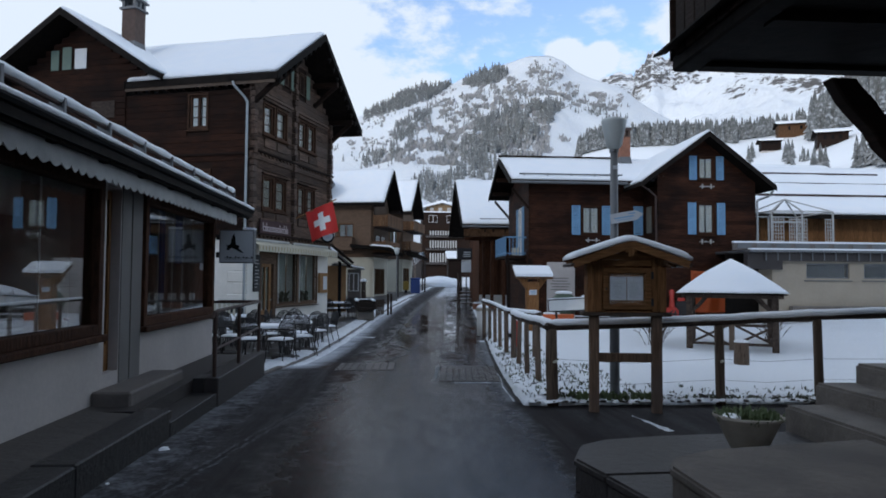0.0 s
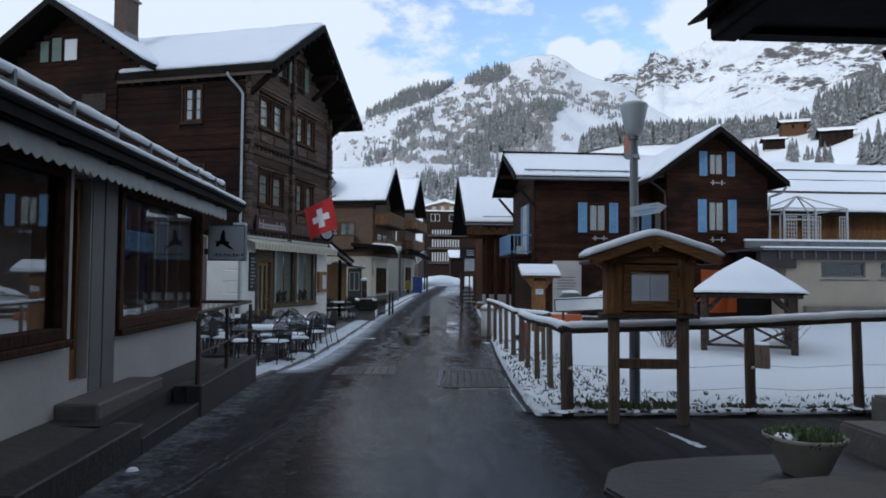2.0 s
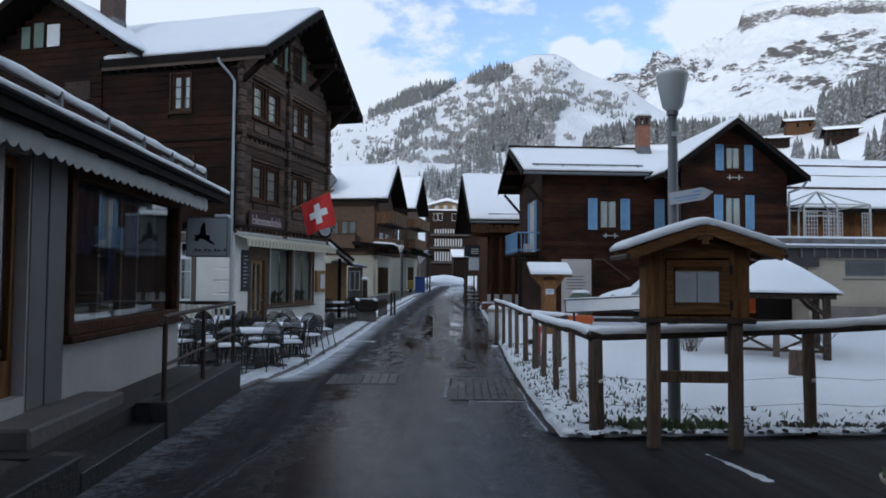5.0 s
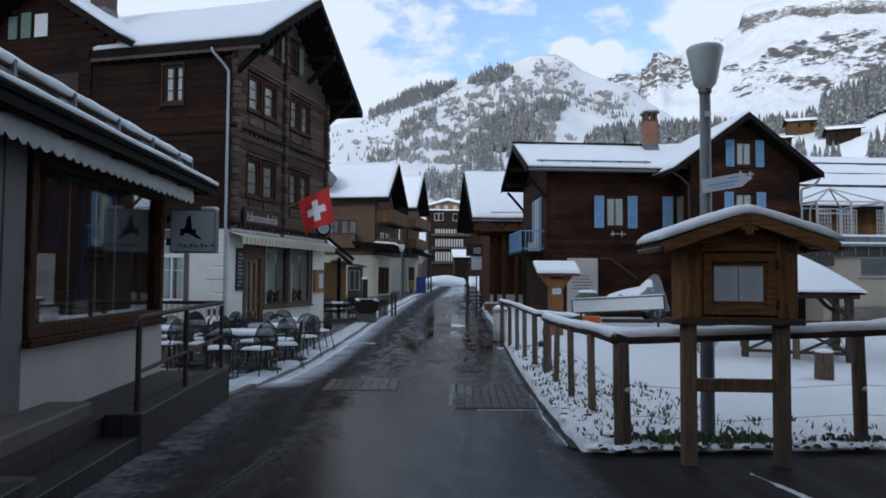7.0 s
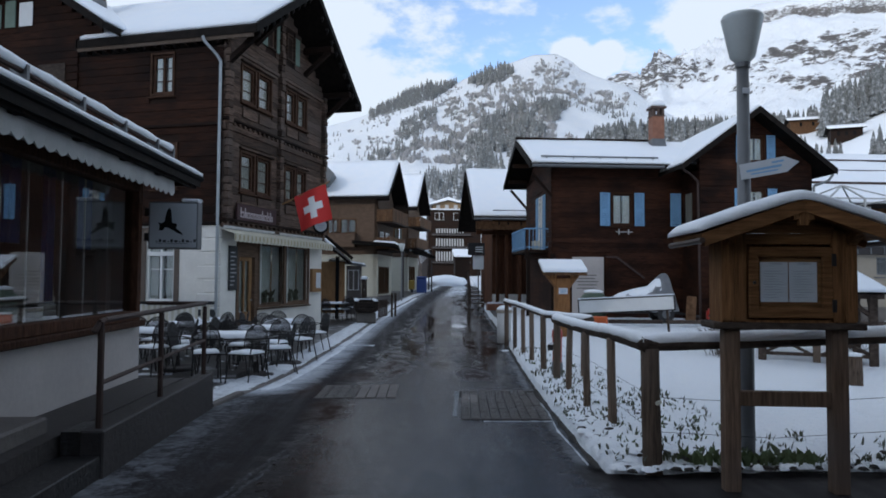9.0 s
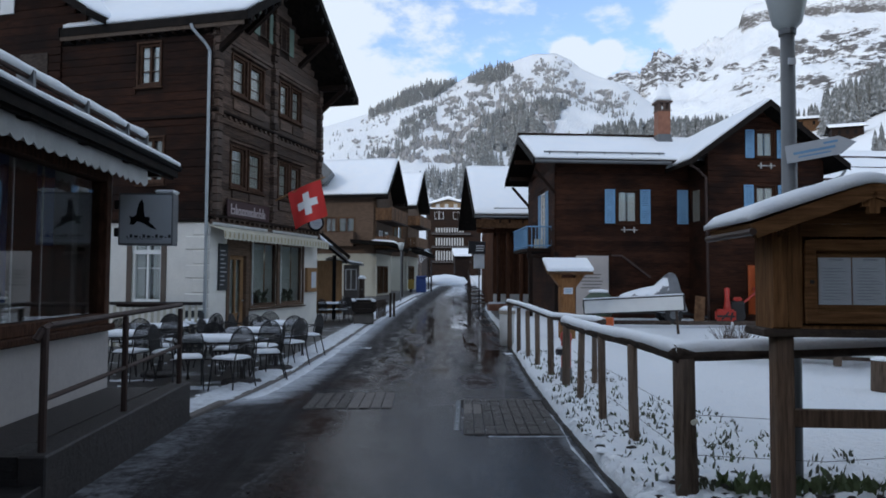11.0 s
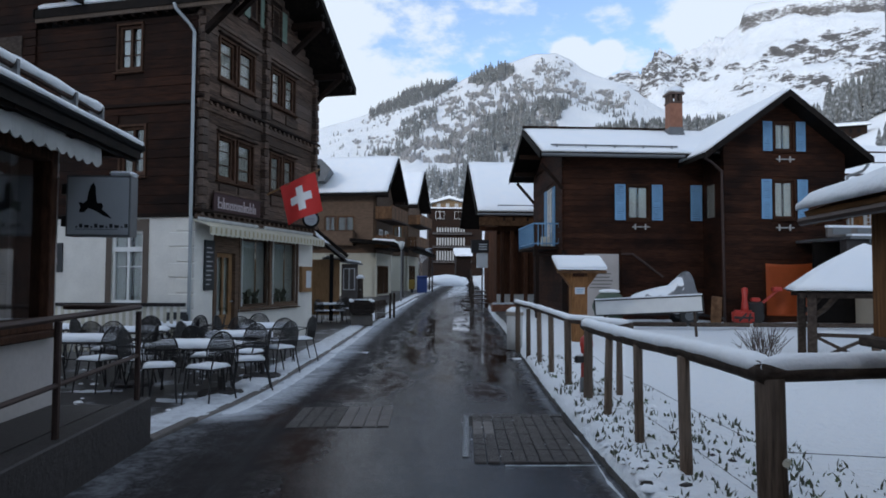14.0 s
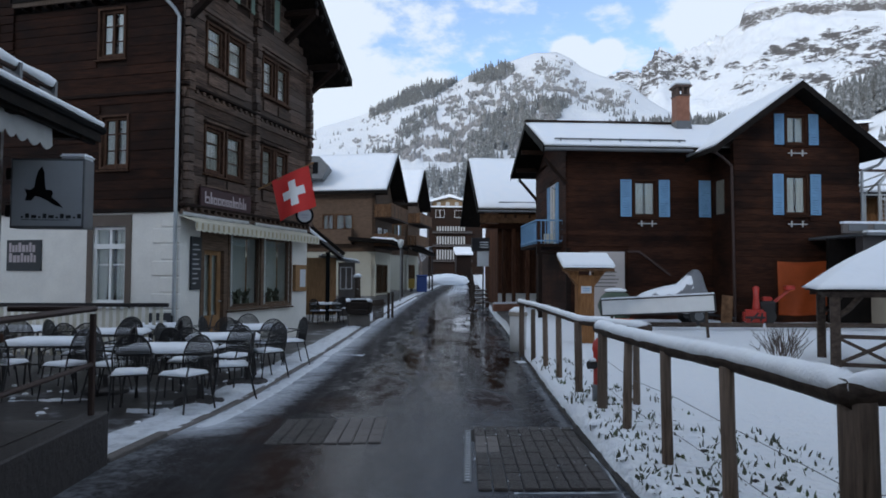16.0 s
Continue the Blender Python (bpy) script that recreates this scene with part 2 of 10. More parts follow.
flag_red = plain("red_flag_cloth", (0.62, 0.035, 0.03), 0.8, dirt=0.15, scale=4)
flag_white = plain("white_flag_cloth", (0.8, 0.8, 0.8), 0.8, dirt=0.1)
veil_beige = plain("dim_beige_curtain", (0.42, 0.38, 0.33), 0.95, dirt=0.3, scale=9)
veil_grey = plain("dim_grey_curtain", (0.15, 0.15, 0.13), 0.95, dirt=0.3, scale=9)
curtain = plain("cream_net_curtain", (0.44, 0.43, 0.39), 0.95, dirt=0.25, scale=9)
orange_tarp = plain("orange_tarpaulin", (0.70, 0.14, 0.035), 0.55, dirt=0.25, scale=2, bump=0.3)
grey_tarp = plain("silver_grey_tarpaulin", (0.33, 0.34, 0.36), 0.4, dirt=0.3, scale=4, bump=0.4)
red_paint = plain("red_machine_paint", (0.45, 0.035, 0.022), 0.4, dirt=0.3)
blue_plastic = plain("blue_plastic", (0.03, 0.07, 0.25), 0.45, dirt=0.2)
yellow_paint = plain("yellow_paint", (0.34, 0.22, 0.03), 0.5, dirt=0.25)
lamp_glass = plain("milky_lamp_glass", (0.50, 0.53, 0.52), 0.3, dirt=0.15)
paper = plain("white_paper", (0.55, 0.57, 0.60), 0.8, dirt=0.12, scale=9)
ink = plain("grey_ink", (0.34, 0.36, 0.40), 0.8, dirt=0.1)
sign_grey = plain("pale_grey_sign_panel", (0.42, 0.44, 0.46), 0.4, dirt=0.12)
sign_wine = plain("faded_wine_red_board", (0.050, 0.020, 0.021), 0.7, dirt=0.3, scale=5)
sign_pale = plain("faded_pale_lettering", (0.45, 0.38, 0.38), 0.7, dirt=0.3, scale=9)
slate = plain("chalkboard", (0.02, 0.022, 0.024), 0.6, dirt=0.3, scale=7)
chalk = plain("chalk_marks", (0.45, 0.45, 0.44), 0.9, dirt=0.3, scale=9)
brick_red = plain("chimney_brick", (0.30, 0.13, 0.08), 0.85, dirt=0.45, scale=6, bump=0.5)
brick_dark = plain("sooty_brick", (0.11, 0.07, 0.055), 0.85, dirt=0.5, scale=6, bump=0.5)
green_paint = plain("dark_green_paint", (0.06, 0.09, 0.06), 0.6, dirt=0.3)
terracotta = plain("weathered_planter_clay", (0.34, 0.30, 0.25), 0.8, dirt=0.4, scale=6, bump=0.4)
leaf_fresh = plain("fresh_green_leaves", (0.090, 0.125, 0.050), 0.6, dirt=0.5, scale=14)
leaf_olive = plain("olive_leaves", (0.085, 0.095, 0.060), 0.65, dirt=0.4, scale=20)
twig = plain("grey_brown_twigs", (0.10, 0.075, 0.06), 0.85, dirt=0.3, scale=9)
rubber = plain("black_rubber", (0.015, 0.015, 0.015), 0.7, dirt=0.2)
shop_wall = plain("grey_brown_shop_wall", (0.52, 0.46, 0.42), 0.9, dirt=0.4, scale=2.0)
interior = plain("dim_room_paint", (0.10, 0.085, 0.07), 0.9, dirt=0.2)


def make_glass(name, tint=(0.9, 0.95, 0.95), rough=0.02, base=0.05):
    """A clear sheet that reflects more the flatter it is seen."""
    m, n, l, b = shader(name, rough)
    tr, gl, mx, fr = n.new("ShaderNodeBsdfTransparent"), n.new("ShaderNodeBsdfGlossy"), n.new("ShaderNodeMixShader"), n.new("ShaderNodeLayerWeight")
    tr.inputs["Color"].default_value = (*tint, 1)
    gl.inputs["Roughness"].default_value = rough
    fr.inputs["Blend"].default_value = 0.5
    flat = calc(n, l, "MULTIPLY", calc(n, l, "POWER", fr.outputs["Facing"], 5.0), 1.0 - base)
    l.new(calc(n, l, "ADD", flat, base), mx.inputs[0])
    l.new(tr.outputs[0], mx.inputs[1])
    l.new(gl.outputs[0], mx.inputs[2])
    l.new(mx.outputs[0], n["Material Output"].inputs["Surface"])
    return m


glass = make_glass("window_glass", (0.92, 0.95, 0.95), 0.02, 0.06)
glass_shop = make_glass("display_glass", (0.90, 0.92, 0.92), 0.01, 0.23)
glass_thin = make_glass("thin_glass", (0.96, 0.97, 0.97), 0.02, 0.02)


def make_road():
    """Wet asphalt: a smoother resurfaced lane in the middle, tyre streaks, damp patches, puddles, and frost against the kerb."""
    m, n, l, b = shader("wet_asphalt", 0.5, spec=0.16)
    iso = place(n, l, (1, 1, 1))
    streak = noisy(n, l, place(n, l, (2.6, 0.10, 1.0), (0, 0, 4)), 1.4, 5, 0.6, 0.36, 0.64)
    cross = noisy(n, l, place(n, l, (0.55, 1.5, 1.0), (0, 0, -3)), 1.2, 6, 0.62, 0.40, 0.62)
    pud = noisy(n, l, place(n, l, (1.5, 0.36, 1.0), (0, 0, 4)), 1.0, 9, 0.68, 0.465, 0.515)
    fine = noisy(n, l, iso, 110, 3, 0.6, 0.3, 0.7)
    mid = noisy(n, l, iso, 4.5, 7, 0.66, 0.36, 0.64)
    g, s = n.new("ShaderNodeNewGeometry"), n.new("ShaderNodeSeparateXYZ")
    l.new(g.outputs["Position"], s.inputs[0])
    across = n.new("ShaderNodeAttribute")        # metres across the street, from its bend-free centre line
    across.attribute_name = "across"

    def band(a, b_):
        e = n.new("ShaderNodeMapRange")
        e.interpolation_type = "SMOOTHSTEP"
        e.inputs["From Min"].default_value, e.inputs["From Max"].default_value = a, b_
        l.new(calc(n, l, "ADD", across.outputs["Fac"], calc(n, l, "MULTIPLY", calc(n, l, "SUBTRACT", mid, 0.5), 0.25)), e.inputs["Value"])
        return e.outputs[0]
    lane = calc(n, l, "MULTIPLY", band(-1.35, -0.75), band(1.60, 1.25))
    far = n.new("ShaderNodeMapRange")
    far.interpolation_type = "SMOOTHSTEP"
    far.inputs["From Min"].default_value, far.inputs["From Max"].default_value = 12.0, 21.0
    l.new(s.outputs["Y"], far.inputs["Value"])
    pud = calc(n, l, "MULTIPLY", pud, calc(n, l, "MULTIPLY", calc(n, l, "MULTIPLY", band(-1.3, -0.5), far.outputs[0]), 1.0))
    # open joint between two strips of asphalt
    seam_at = calc(n, l, "ADD", s.outputs["X"], calc(n, l, "ADD", calc(n, l, "MULTIPLY", s.outputs["Y"], -0.169), 2.60))
    seam_at = calc(n, l, "ABSOLUTE", calc(n, l, "ADD", seam_at, calc(n, l, "MULTIPLY", calc(n, l, "SUBTRACT", mid, 0.5), 0.05)))
    seam = calc(n, l, "MULTIPLY", calc(n, l, "LESS_THAN", seam_at, 0.022), calc(n, l, "LESS_THAN", s.outputs["Y"], 10.5))
    wet = calc(n, l, "MULTIPLY", streak, cross)
    c = blend(n, l, wet, (0.0150, 0.0118, 0.0125), (0.0052, 0.0039, 0.0040))
    c = blend(n, l, calc(n, l, "MULTIPLY", fine, 0.45), c, (0.020, 0.020, 0.022))
    c = blend(n, l, calc(n, l, "MULTIPLY", pud, 0.8), c, (0.009, 0.0065, 0.005))
    c = blend(n, l, calc(n, l, "MULTIPLY", mid, 0.45), c, (0.007, 0.0062, 0.006))
    dust = calc(n, l, "MULTIPLY", calc(n, l, "MULTIPLY", band(-1.0, -2.3), noisy(n, l, iso, 2.2, 6, 0.7, 0.36, 0.66)), noisy(n, l, iso, 45, 4, 0.7, 0.42, 0.62))
    frosty = n.new("ShaderNodeAttribute")
    frosty.attribute_name = "frost"
    edge = n.new("ShaderNodeMapRange")
    edge.inputs["From Min"].default_value, edge.inputs["From Max"].default_value = 0.70, 1.55
    l.new(calc(n, l, "ADD", calc(n, l, "MULTIPLY", frosty.outputs["Fac"], 1.15), calc(n, l, "ADD", calc(n, l, "MULTIPLY", mid, 0.35), calc(n, l, "MULTIPLY", noisy(n, l, iso, 14, 6, 0.7, 0.3, 0.7), 0.30))), edge.inputs["Value"])
    dust = calc(n, l, "MULTIPLY", dust, 0.22)
    c = blend(n, l, calc(n, l, "MAXIMUM", dust, edge.outputs[0]), c, (0.62, 0.66, 0.72))
    rim = calc(n, l, "MULTIPLY", calc(n, l, "LESS_THAN", seam_at, 0.06), calc(n, l, "LESS_THAN", s.outputs["Y"], 10.5))
    rim = calc(n, l, "MULTIPLY", rim, noisy(n, l, iso, 30, 5, 0.7, 0.45, 0.65))
    c = blend(n, l, calc(n, l, "MULTIPLY", rim, 0.30), c, (0.5, 0.53, 0.58))
    c = blend(n, l, calc(n, l, "MULTIPLY", seam, 0.85), c, (0.004, 0.004, 0.004))
    dull = noisy(n, l, place(n, l, (1.3, 2.2, 1.0), (0, 0, 3)), 0.9, 10, 0.74, 0.48, 0.64)
    dull2 = noisy(n, l, place(n, l, (6.0, 0.5, 1.0), (0, 0, 4)), 1.0, 8, 0.7, 0.42, 0.68)
    c = blend(n, l, calc(n, l, "MULTIPLY", dull, 0.55), c, (0.026, 0.0235, 0.0245))
    near = n.new("ShaderNodeMapRange")
    near.interpolation_type = "SMOOTHSTEP"
    near.inputs["From Min"].default_value, near.inputs["From Max"].default_value, near.inputs["To Min"].default_value = 13.0, 17.0, 0.12
    l.new(s.outputs["Y"], near.inputs["Value"])
    patch = calc(n, l, "MULTIPLY", noisy(n, l, place(n, l, (2.3, 0.85, 1.0), (0, 0, 5)), 1.0, 9, 0.66, 0.470, 0.535), calc(n, l, "MULTIPLY", calc(n, l, "MULTIPLY", band(-1.6, -1.0), band(1.5, 0.9)), near.outputs[0]))
    c = blend(n, l, calc(n, l, "MULTIPLY", calc(n, l, "SUBTRACT", 1.0, patch), calc(n, l, "MULTIPLY", mid, 0.5)), c, (0.032, 0.0262, 0.0262))
    c = blend(n, l, calc(n, l, "MULTIPLY", patch, 0.85), c, (0.0085, 0.0060, 0.0050))
    # brown of the mirrored timber fronts, painted into the asphalt as dull patches
    mark, reflected_brown = n.new("ShaderNodeAttribute"), n.new("ShaderNodeMapRange")
    mark.attribute_name = "stain"
    reflected_brown.interpolation_type = "SMOOTHSTEP"
    reflected_brown.inputs["From Min"].default_value, reflected_brown.inputs["From Max"].default_value = 0.26, 0.90
    l.new(calc(n, l, "MULTIPLY", mark.outputs["Fac"], calc(n, l, "ADD", calc(n, l, "MULTIPLY", noisy(n, l, place(n, l, (3.0, 1.5, 1.0), (0, 0, 8)), 1.6, 8, 0.68, 0.34, 0.64), 0.6), 0.55)), reflected_brown.inputs["Value"])
    reflected_brown = reflected_brown.outputs[0]
    c = blend(n, l, calc(n, l, "MULTIPLY", reflected_brown, 0.85), c, (0.036, 0.0205, 0.0155))
    patch = calc(n, l, "MULTIPLY", patch, calc(n, l, "SUBTRACT", 1.0, reflected_brown))
    pud = calc(n, l, "MULTIPLY", pud, calc(n, l, "SUBTRACT", 1.0, calc(n, l, "MULTIPLY", reflected_brown, 0.9)))
    sheen = blend(n, l, calc(n, l, "MAXIMUM", calc(n, l, "MULTIPLY", dull, 0.6), calc(n, l, "MULTIPLY", dull2, 0.6)), (0.105, 0.105, 0.105), (0.030, 0.030, 0.030))
    sheen = blend(n, l, calc(n, l, "MULTIPLY", reflected_brown, 0.95), sheen, (0.004, 0.004, 0.004))
    l.new(blend(n, l, calc(n, l, "MAXIMUM", pud, calc(n, l, "MULTIPLY", patch, 0.55)), sheen, (0.32, 0.32, 0.32)), b.inputs["Specular IOR Level"])
    l.new(c, b.inputs["Base Color"])
    dry = blend(n, l, streak, (0.85, 0.85, 0.85), (0.60, 0.60, 0.60))
    worn = noisy(n, l, place(n, l, (1.5, 0.34, 1.0), (0, 0, 3)), 1.7, 9, 0.70, 0.46, 0.60)
    lan = blend(n, l, worn, (0.10, 0.10, 0.10), (0.21, 0.21, 0.21))
    r = blend(n, l, lane, dry, lan)
    r = blend(n, l, calc(n, l, "MULTIPLY", patch, 0.8), r, (0.07, 0.07, 0.07))
    r = blend(n, l, calc(n, l, "MULTIPLY", pud, 0.85), r, (0.05, 0.05, 0.05))
    r = blend(n, l, calc(n, l, "MULTIPLY", reflected_brown, 0.8), r, (0.55, 0.55, 0.55))
    l.new(r, b.inputs["Roughness"])
    h = calc(n, l, "MULTIPLY", calc(n, l, "SUBTRACT", calc(n, l, "ADD", fine, calc(n, l, "MULTIPLY", mid, 0.8)), seam), calc(n, l, "SUBTRACT", 1.0, calc(n, l, "MAXIMUM", calc(n, l, "MAXIMUM", pud, patch), calc(n, l, "MULTIPLY", lane, 0.6))))
    ripple = noisy(n, l, place(n, l, (0.9, 4.5, 1.0)), 1.3, 5, 0.6, 0.3, 0.7)
    h = calc(n, l, "ADD", h, calc(n, l, "MULTIPLY", calc(n, l, "MULTIPLY", ripple, 1.1), calc(n, l, "SUBTRACT", 1.0, pud)))
    relief(n, l, b, h, 0.26, 0.006)
    return m


asphalt = make_road()


def make_slush():
    m, n, l, b = shader("trodden_slush", 0.5)
    p = place(n, l, (1, 1, 1))
    f = noisy(n, l, p, 5, 7, 0.7, 0.48, 0.78)
    l.new(blend(n, l, f, (0.66, 0.69, 0.73), (0.34, 0.35, 0.38)), b.inputs["Base Color"])
    relief(n, l, b, noisy(n, l, p, 22, 6, 0.7), 0.45, 0.015)
    return m


slush = make_slush()


def make_terrace():
    """Dark wet paving with thin patches of melting snow."""
    m, n, l, b = shader("wet_terrace_paving", 0.45)
    p = place(n, l, (1, 1, 1))
    frosty = n.new("ShaderNodeAttribute")
    frosty.attribute_name = "frost"
    f = noisy(n, l, p, 1.1, 6, 0.62, 0.56, 0.66)
    e = n.new("ShaderNodeMapRange")
    e.inputs["From Min"].default_value, e.inputs["From Max"].default_value = 0.70, 1.60
    l.new(calc(n, l, "ADD", calc(n, l, "MULTIPLY", frosty.outputs["Fac"], 1.2), calc(n, l, "MULTIPLY", noisy(n, l, p, 4, 6, 0.68, 0.3, 0.7), 0.65)), e.inputs["Value"])
    f = calc(n, l, "MAXIMUM", calc(n, l, "MULTIPLY", f, 0.45), e.outputs[0])
    g = noisy(n, l, p, 8, 4, 0.6)
    c = blend(n, l, g, (0.017, 0.014, 0.0135), (0.034, 0.029, 0.028))
    l.new(blend(n, l, f, c, (0.6, 0.63, 0.68)), b.inputs["Base Color"])
    relief(n, l, b, g, 0.3, 0.01)
    return m


terrace_mat = make_terrace()


def make_mountain(name, rock, rock2, bare, steep_lo, steep_hi, scale, weight=0.42, outcrop=0.6):
    """Snow that slides off steep rock: rock shows by slope and on the outcrops, broken by noise."""
    m, n, l, b = shader(name, 0.85, spec=0.1)
    g, s = n.new("ShaderNodeNewGeometry"), n.new("ShaderNodeSeparateXYZ")
    l.new(g.outputs["Normal"], s.inputs[0])
    big = noisy(n, l, place(n, l, (1, 1, 2.6)), scale, 8, 0.66, 0.2, 0.8)
    small = noisy(n, l, place(n, l, (1, 1, 2.0)), scale * 9, 6, 0.7, 0.25, 0.75)
    steep = calc(n, l, "SUBTRACT", 1.0, s.outputs["Z"])
    k = calc(n, l, "ADD", steep, calc(n, l, "MULTIPLY", calc(n, l, "SUBTRACT", big, 0.5), weight))
    k = calc(n, l, "ADD", k, calc(n, l, "MULTIPLY", calc(n, l, "SUBTRACT", small, 0.5), 0.45))
    crop = n.new("ShaderNodeAttribute")
    crop.attribute_name = "outcrop"
    streak = noisy(n, l, place(n, l, (1, 1, 3.0), (0, 18, 0)), scale * 2.2, 9, 0.72, 0.40, 0.60)
    k = calc(n, l, "ADD", k, calc(n, l, "MULTIPLY", calc(n, l, "MULTIPLY", crop.outputs["Fac"], streak), outcrop))
    r = n.new("ShaderNodeMapRange")
    r.inputs["From Min"].default_value, r.inputs["From Max"].default_value = steep_lo, steep_hi
    l.new(k, r.inputs["Value"])
    c = blend(n, l, small, rock, rock2)
    sn = blend(n, l, big, (0.74, 0.78, 0.84), (0.82, 0.84, 0.87))
    l.new(blend(n, l, calc(n, l, "MULTIPLY", r.outputs[0], bare), sn, c), b.inputs["Base Color"])
    relief(n, l, b, small, 0.6, 4.0)
    return m


rock_far = make_mountain("snowy_rock_face", (0.036, 0.033, 0.034), (0.16, 0.145, 0.138), 0.95, 0.47, 0.66, 0.011, 0.55, 0.80)
rock_hill = make_mountain("snowy_scrub_slope", (0.10, 0.095, 0.092), (0.30, 0.29, 0.28), 0.70, 0.46, 0.78, 0.02, 0.50, 0.40)


def make_conifer():
    """Dark needles under snow that lies on the upper faces."""
    m, n, l, b = shader("frosted_conifer", 0.85, spec=0.1)
    g, s = n.new("ShaderNodeNewGeometry"), n.new("ShaderNodeSeparateXYZ")
    l.new(g.outputs["Normal"], s.inputs[0])
    f = noisy(n, l, place(n, l, (1, 1, 1)), 0.8, 5, 0.7, 0.3, 0.7)
    k = calc(n, l, "ADD", calc(n, l, "MULTIPLY", s.outputs["Z"], 0.75), calc(n, l, "MULTIPLY", calc(n, l, "SUBTRACT", f, 0.5), 0.9))
    r = n.new("ShaderNodeMapRange")
    r.inputs["From Min"].default_value, r.inputs["From Max"].default_value = 0.08, 0.72
    l.new(k, r.inputs["Value"])
    isl = n.new("ShaderNodeMapRange")
    isl.inputs["To Min"].default_value, isl.inputs["To Max"].default_value = 0.25, 1.0
    l.new(g.outputs["Random Per Island"], isl.inputs["Value"])
    l.new(blend(n, l, calc(n, l, "MULTIPLY", r.outputs[0], isl.outputs[0]), (0.13, 0.137, 0.137), (0.68, 0.71, 0.75)), b.inputs["Base Color"])
    return m


conifer = make_conifer()


# ---- mesh helpers ----
def box(bm, x0, x1, y0, y1, z0, z1):
    v = [bm.verts.new(p) for p in ((x0, y0, z0), (x1, y0, z0), (x1, y1, z0), (x0, y1, z0), (x0, y0, z1), (x1, y0, z1), (x1, y1, z1), (x0, y1, z1))]
    for f in ((3, 2, 1, 0), (4, 5, 6, 7), (0, 1, 5, 4), (1, 2, 6, 5), (2, 3, 7, 6), (3, 0, 4, 7)):
        bm.faces.new([v[i] for i in f])


def boxes(*rows):
    bm = bmesh.new()
    for r in rows:
        box(bm, *r)
    return bm


def prism(bm, pts, y0, y1, axis="y"):
    """A flat outline (a, b) drawn out between y0 and y1: along y it lies in x-z, along x in y-z, along z in x-y."""
    def at(p, d):
        return {"y": (p[0], d, p[1]), "x": (d, p[0], p[1]), "z": (p[0], p[1], d)}[axis]
    a, b = [bm.verts.new(at(p, y0)) for p in pts], [bm.verts.new(at(p, y1)) for p in pts]
    bm.faces.new(a), bm.faces.new(b[::-1])
    for i in range(len(pts)):
        j = (i + 1) % len(pts)
        bm.faces.new((a[j], a[i], b[i], b[j]))


def tube(bm, a, b, r, r2=None, sides=8):
    """A round bar from a to b."""
    a, b = Vector(a), Vector(b)
    r2 = r if r2 is None else r2
    q = (b - a).to_track_quat("Z", "Y").to_matrix()
    ring = [q @ Vector((math.cos(k * 2 * math.pi / sides), math.sin(k * 2 * math.pi / sides), 0)) for k in range(sides)]
    lo, hi = [bm.verts.new(a + d * r) for d in ring], [bm.verts.new(b + d * r2) for d in ring]
    bm.faces.new(lo[::-1]), bm.faces.new(hi)
    for i in range(sides):
        j = (i + 1) % sides
        bm.faces.new((lo[i], lo[j], hi[j], hi[i]))


def tubes(*rows, sides=8):
    bm = bmesh.new()
    for r in rows:
        tube(bm, r[0], r[1], r[2], r[3] if len(r) > 3 else None, sides)
    return bm


def path_tube(bm, pts, r, sides=6):
    for a, b in zip(pts, pts[1:]):
        tube(bm, a, b, r, None, sides)


def beam(bm, a, b, w, h, up=(0, 0, 1)):
    """A squared timber from a to b."""
    a, b, up = Vector(a), Vector(b), Vector(up)
    d = (b - a).normalized()
    s = d.cross(up).normalized()
    t = s.cross(d)
    c = [(-1, -1), (1, -1), (1, 1), (-1, 1)]
    lo = [bm.verts.new(a + s * (i * w / 2) + t * (j * h / 2)) for i, j in c]
    hi = [bm.verts.new(b + s * (i * w / 2) + t * (j * h / 2)) for i, j in c]
    bm.faces.new(lo), bm.faces.new(hi[::-1])
    for i in range(4):
        j = (i + 1) % 4
        bm.faces.new((lo[j], lo[i], hi[i], hi[j]))


def beams(*rows):
    bm = bmesh.new()
    for r in rows:
        beam(bm, *r)
    return bm


def lathe(bm, prof, sides=16, at=(0, 0, 0)):
    """A turned shape from rows of (radius, height)."""
    rings = [[bm.verts.new((at[0] + r * math.cos(2 * math.pi * k / sides), at[1] + r * math.sin(2 * math.pi * k / sides), at[2] + z)) for k in range(sides)] for r, z in prof]
    for a, b in zip(rings, rings[1:]):
        for k in range(sides):
            j = (k + 1) % sides
            bm.faces.new((a[k], a[j], b[j], b[k]))
    bm.faces.new(rings[0][::-1]), bm.faces.new(rings[-1])


def soften(bm, width=0.01, segs=1):
    bmesh.ops.recalc_face_normals(bm, faces=bm.faces)
    bmesh.ops.bevel(bm, geom=[e for e in bm.edges if e.is_manifold and e.calc_face_angle(0) > 0.6], offset=width, segments=segs, affect="EDGES", clamp_overlap=True)
    return bm


def to_mesh(name, bm, material, smooth=False):
    bmesh.ops.recalc_face_normals(bm, faces=bm.faces)
    me = bpy.data.meshes.new(name)
    bm.to_mesh(me)
    bm.free()
    me.materials.append(material)
    if smooth:
        me.polygons.foreach_set("use_smooth", [True] * len(me.polygons))
    return me


def part(name, bm, material, parent=None, label="", smooth=False):
    ob = new(name, to_mesh(name, bm, material, smooth))
    if parent is not None:
        ob.parent = parent
    if label:
        ob["label"] = label
    return ob


def thing(name, m, label, category, group="", kind=""):
    ob = new(name)
    ob.matrix_world = m
    ob.empty_display_size = 0.1
    return tagged(ob, label, category, group, kind)


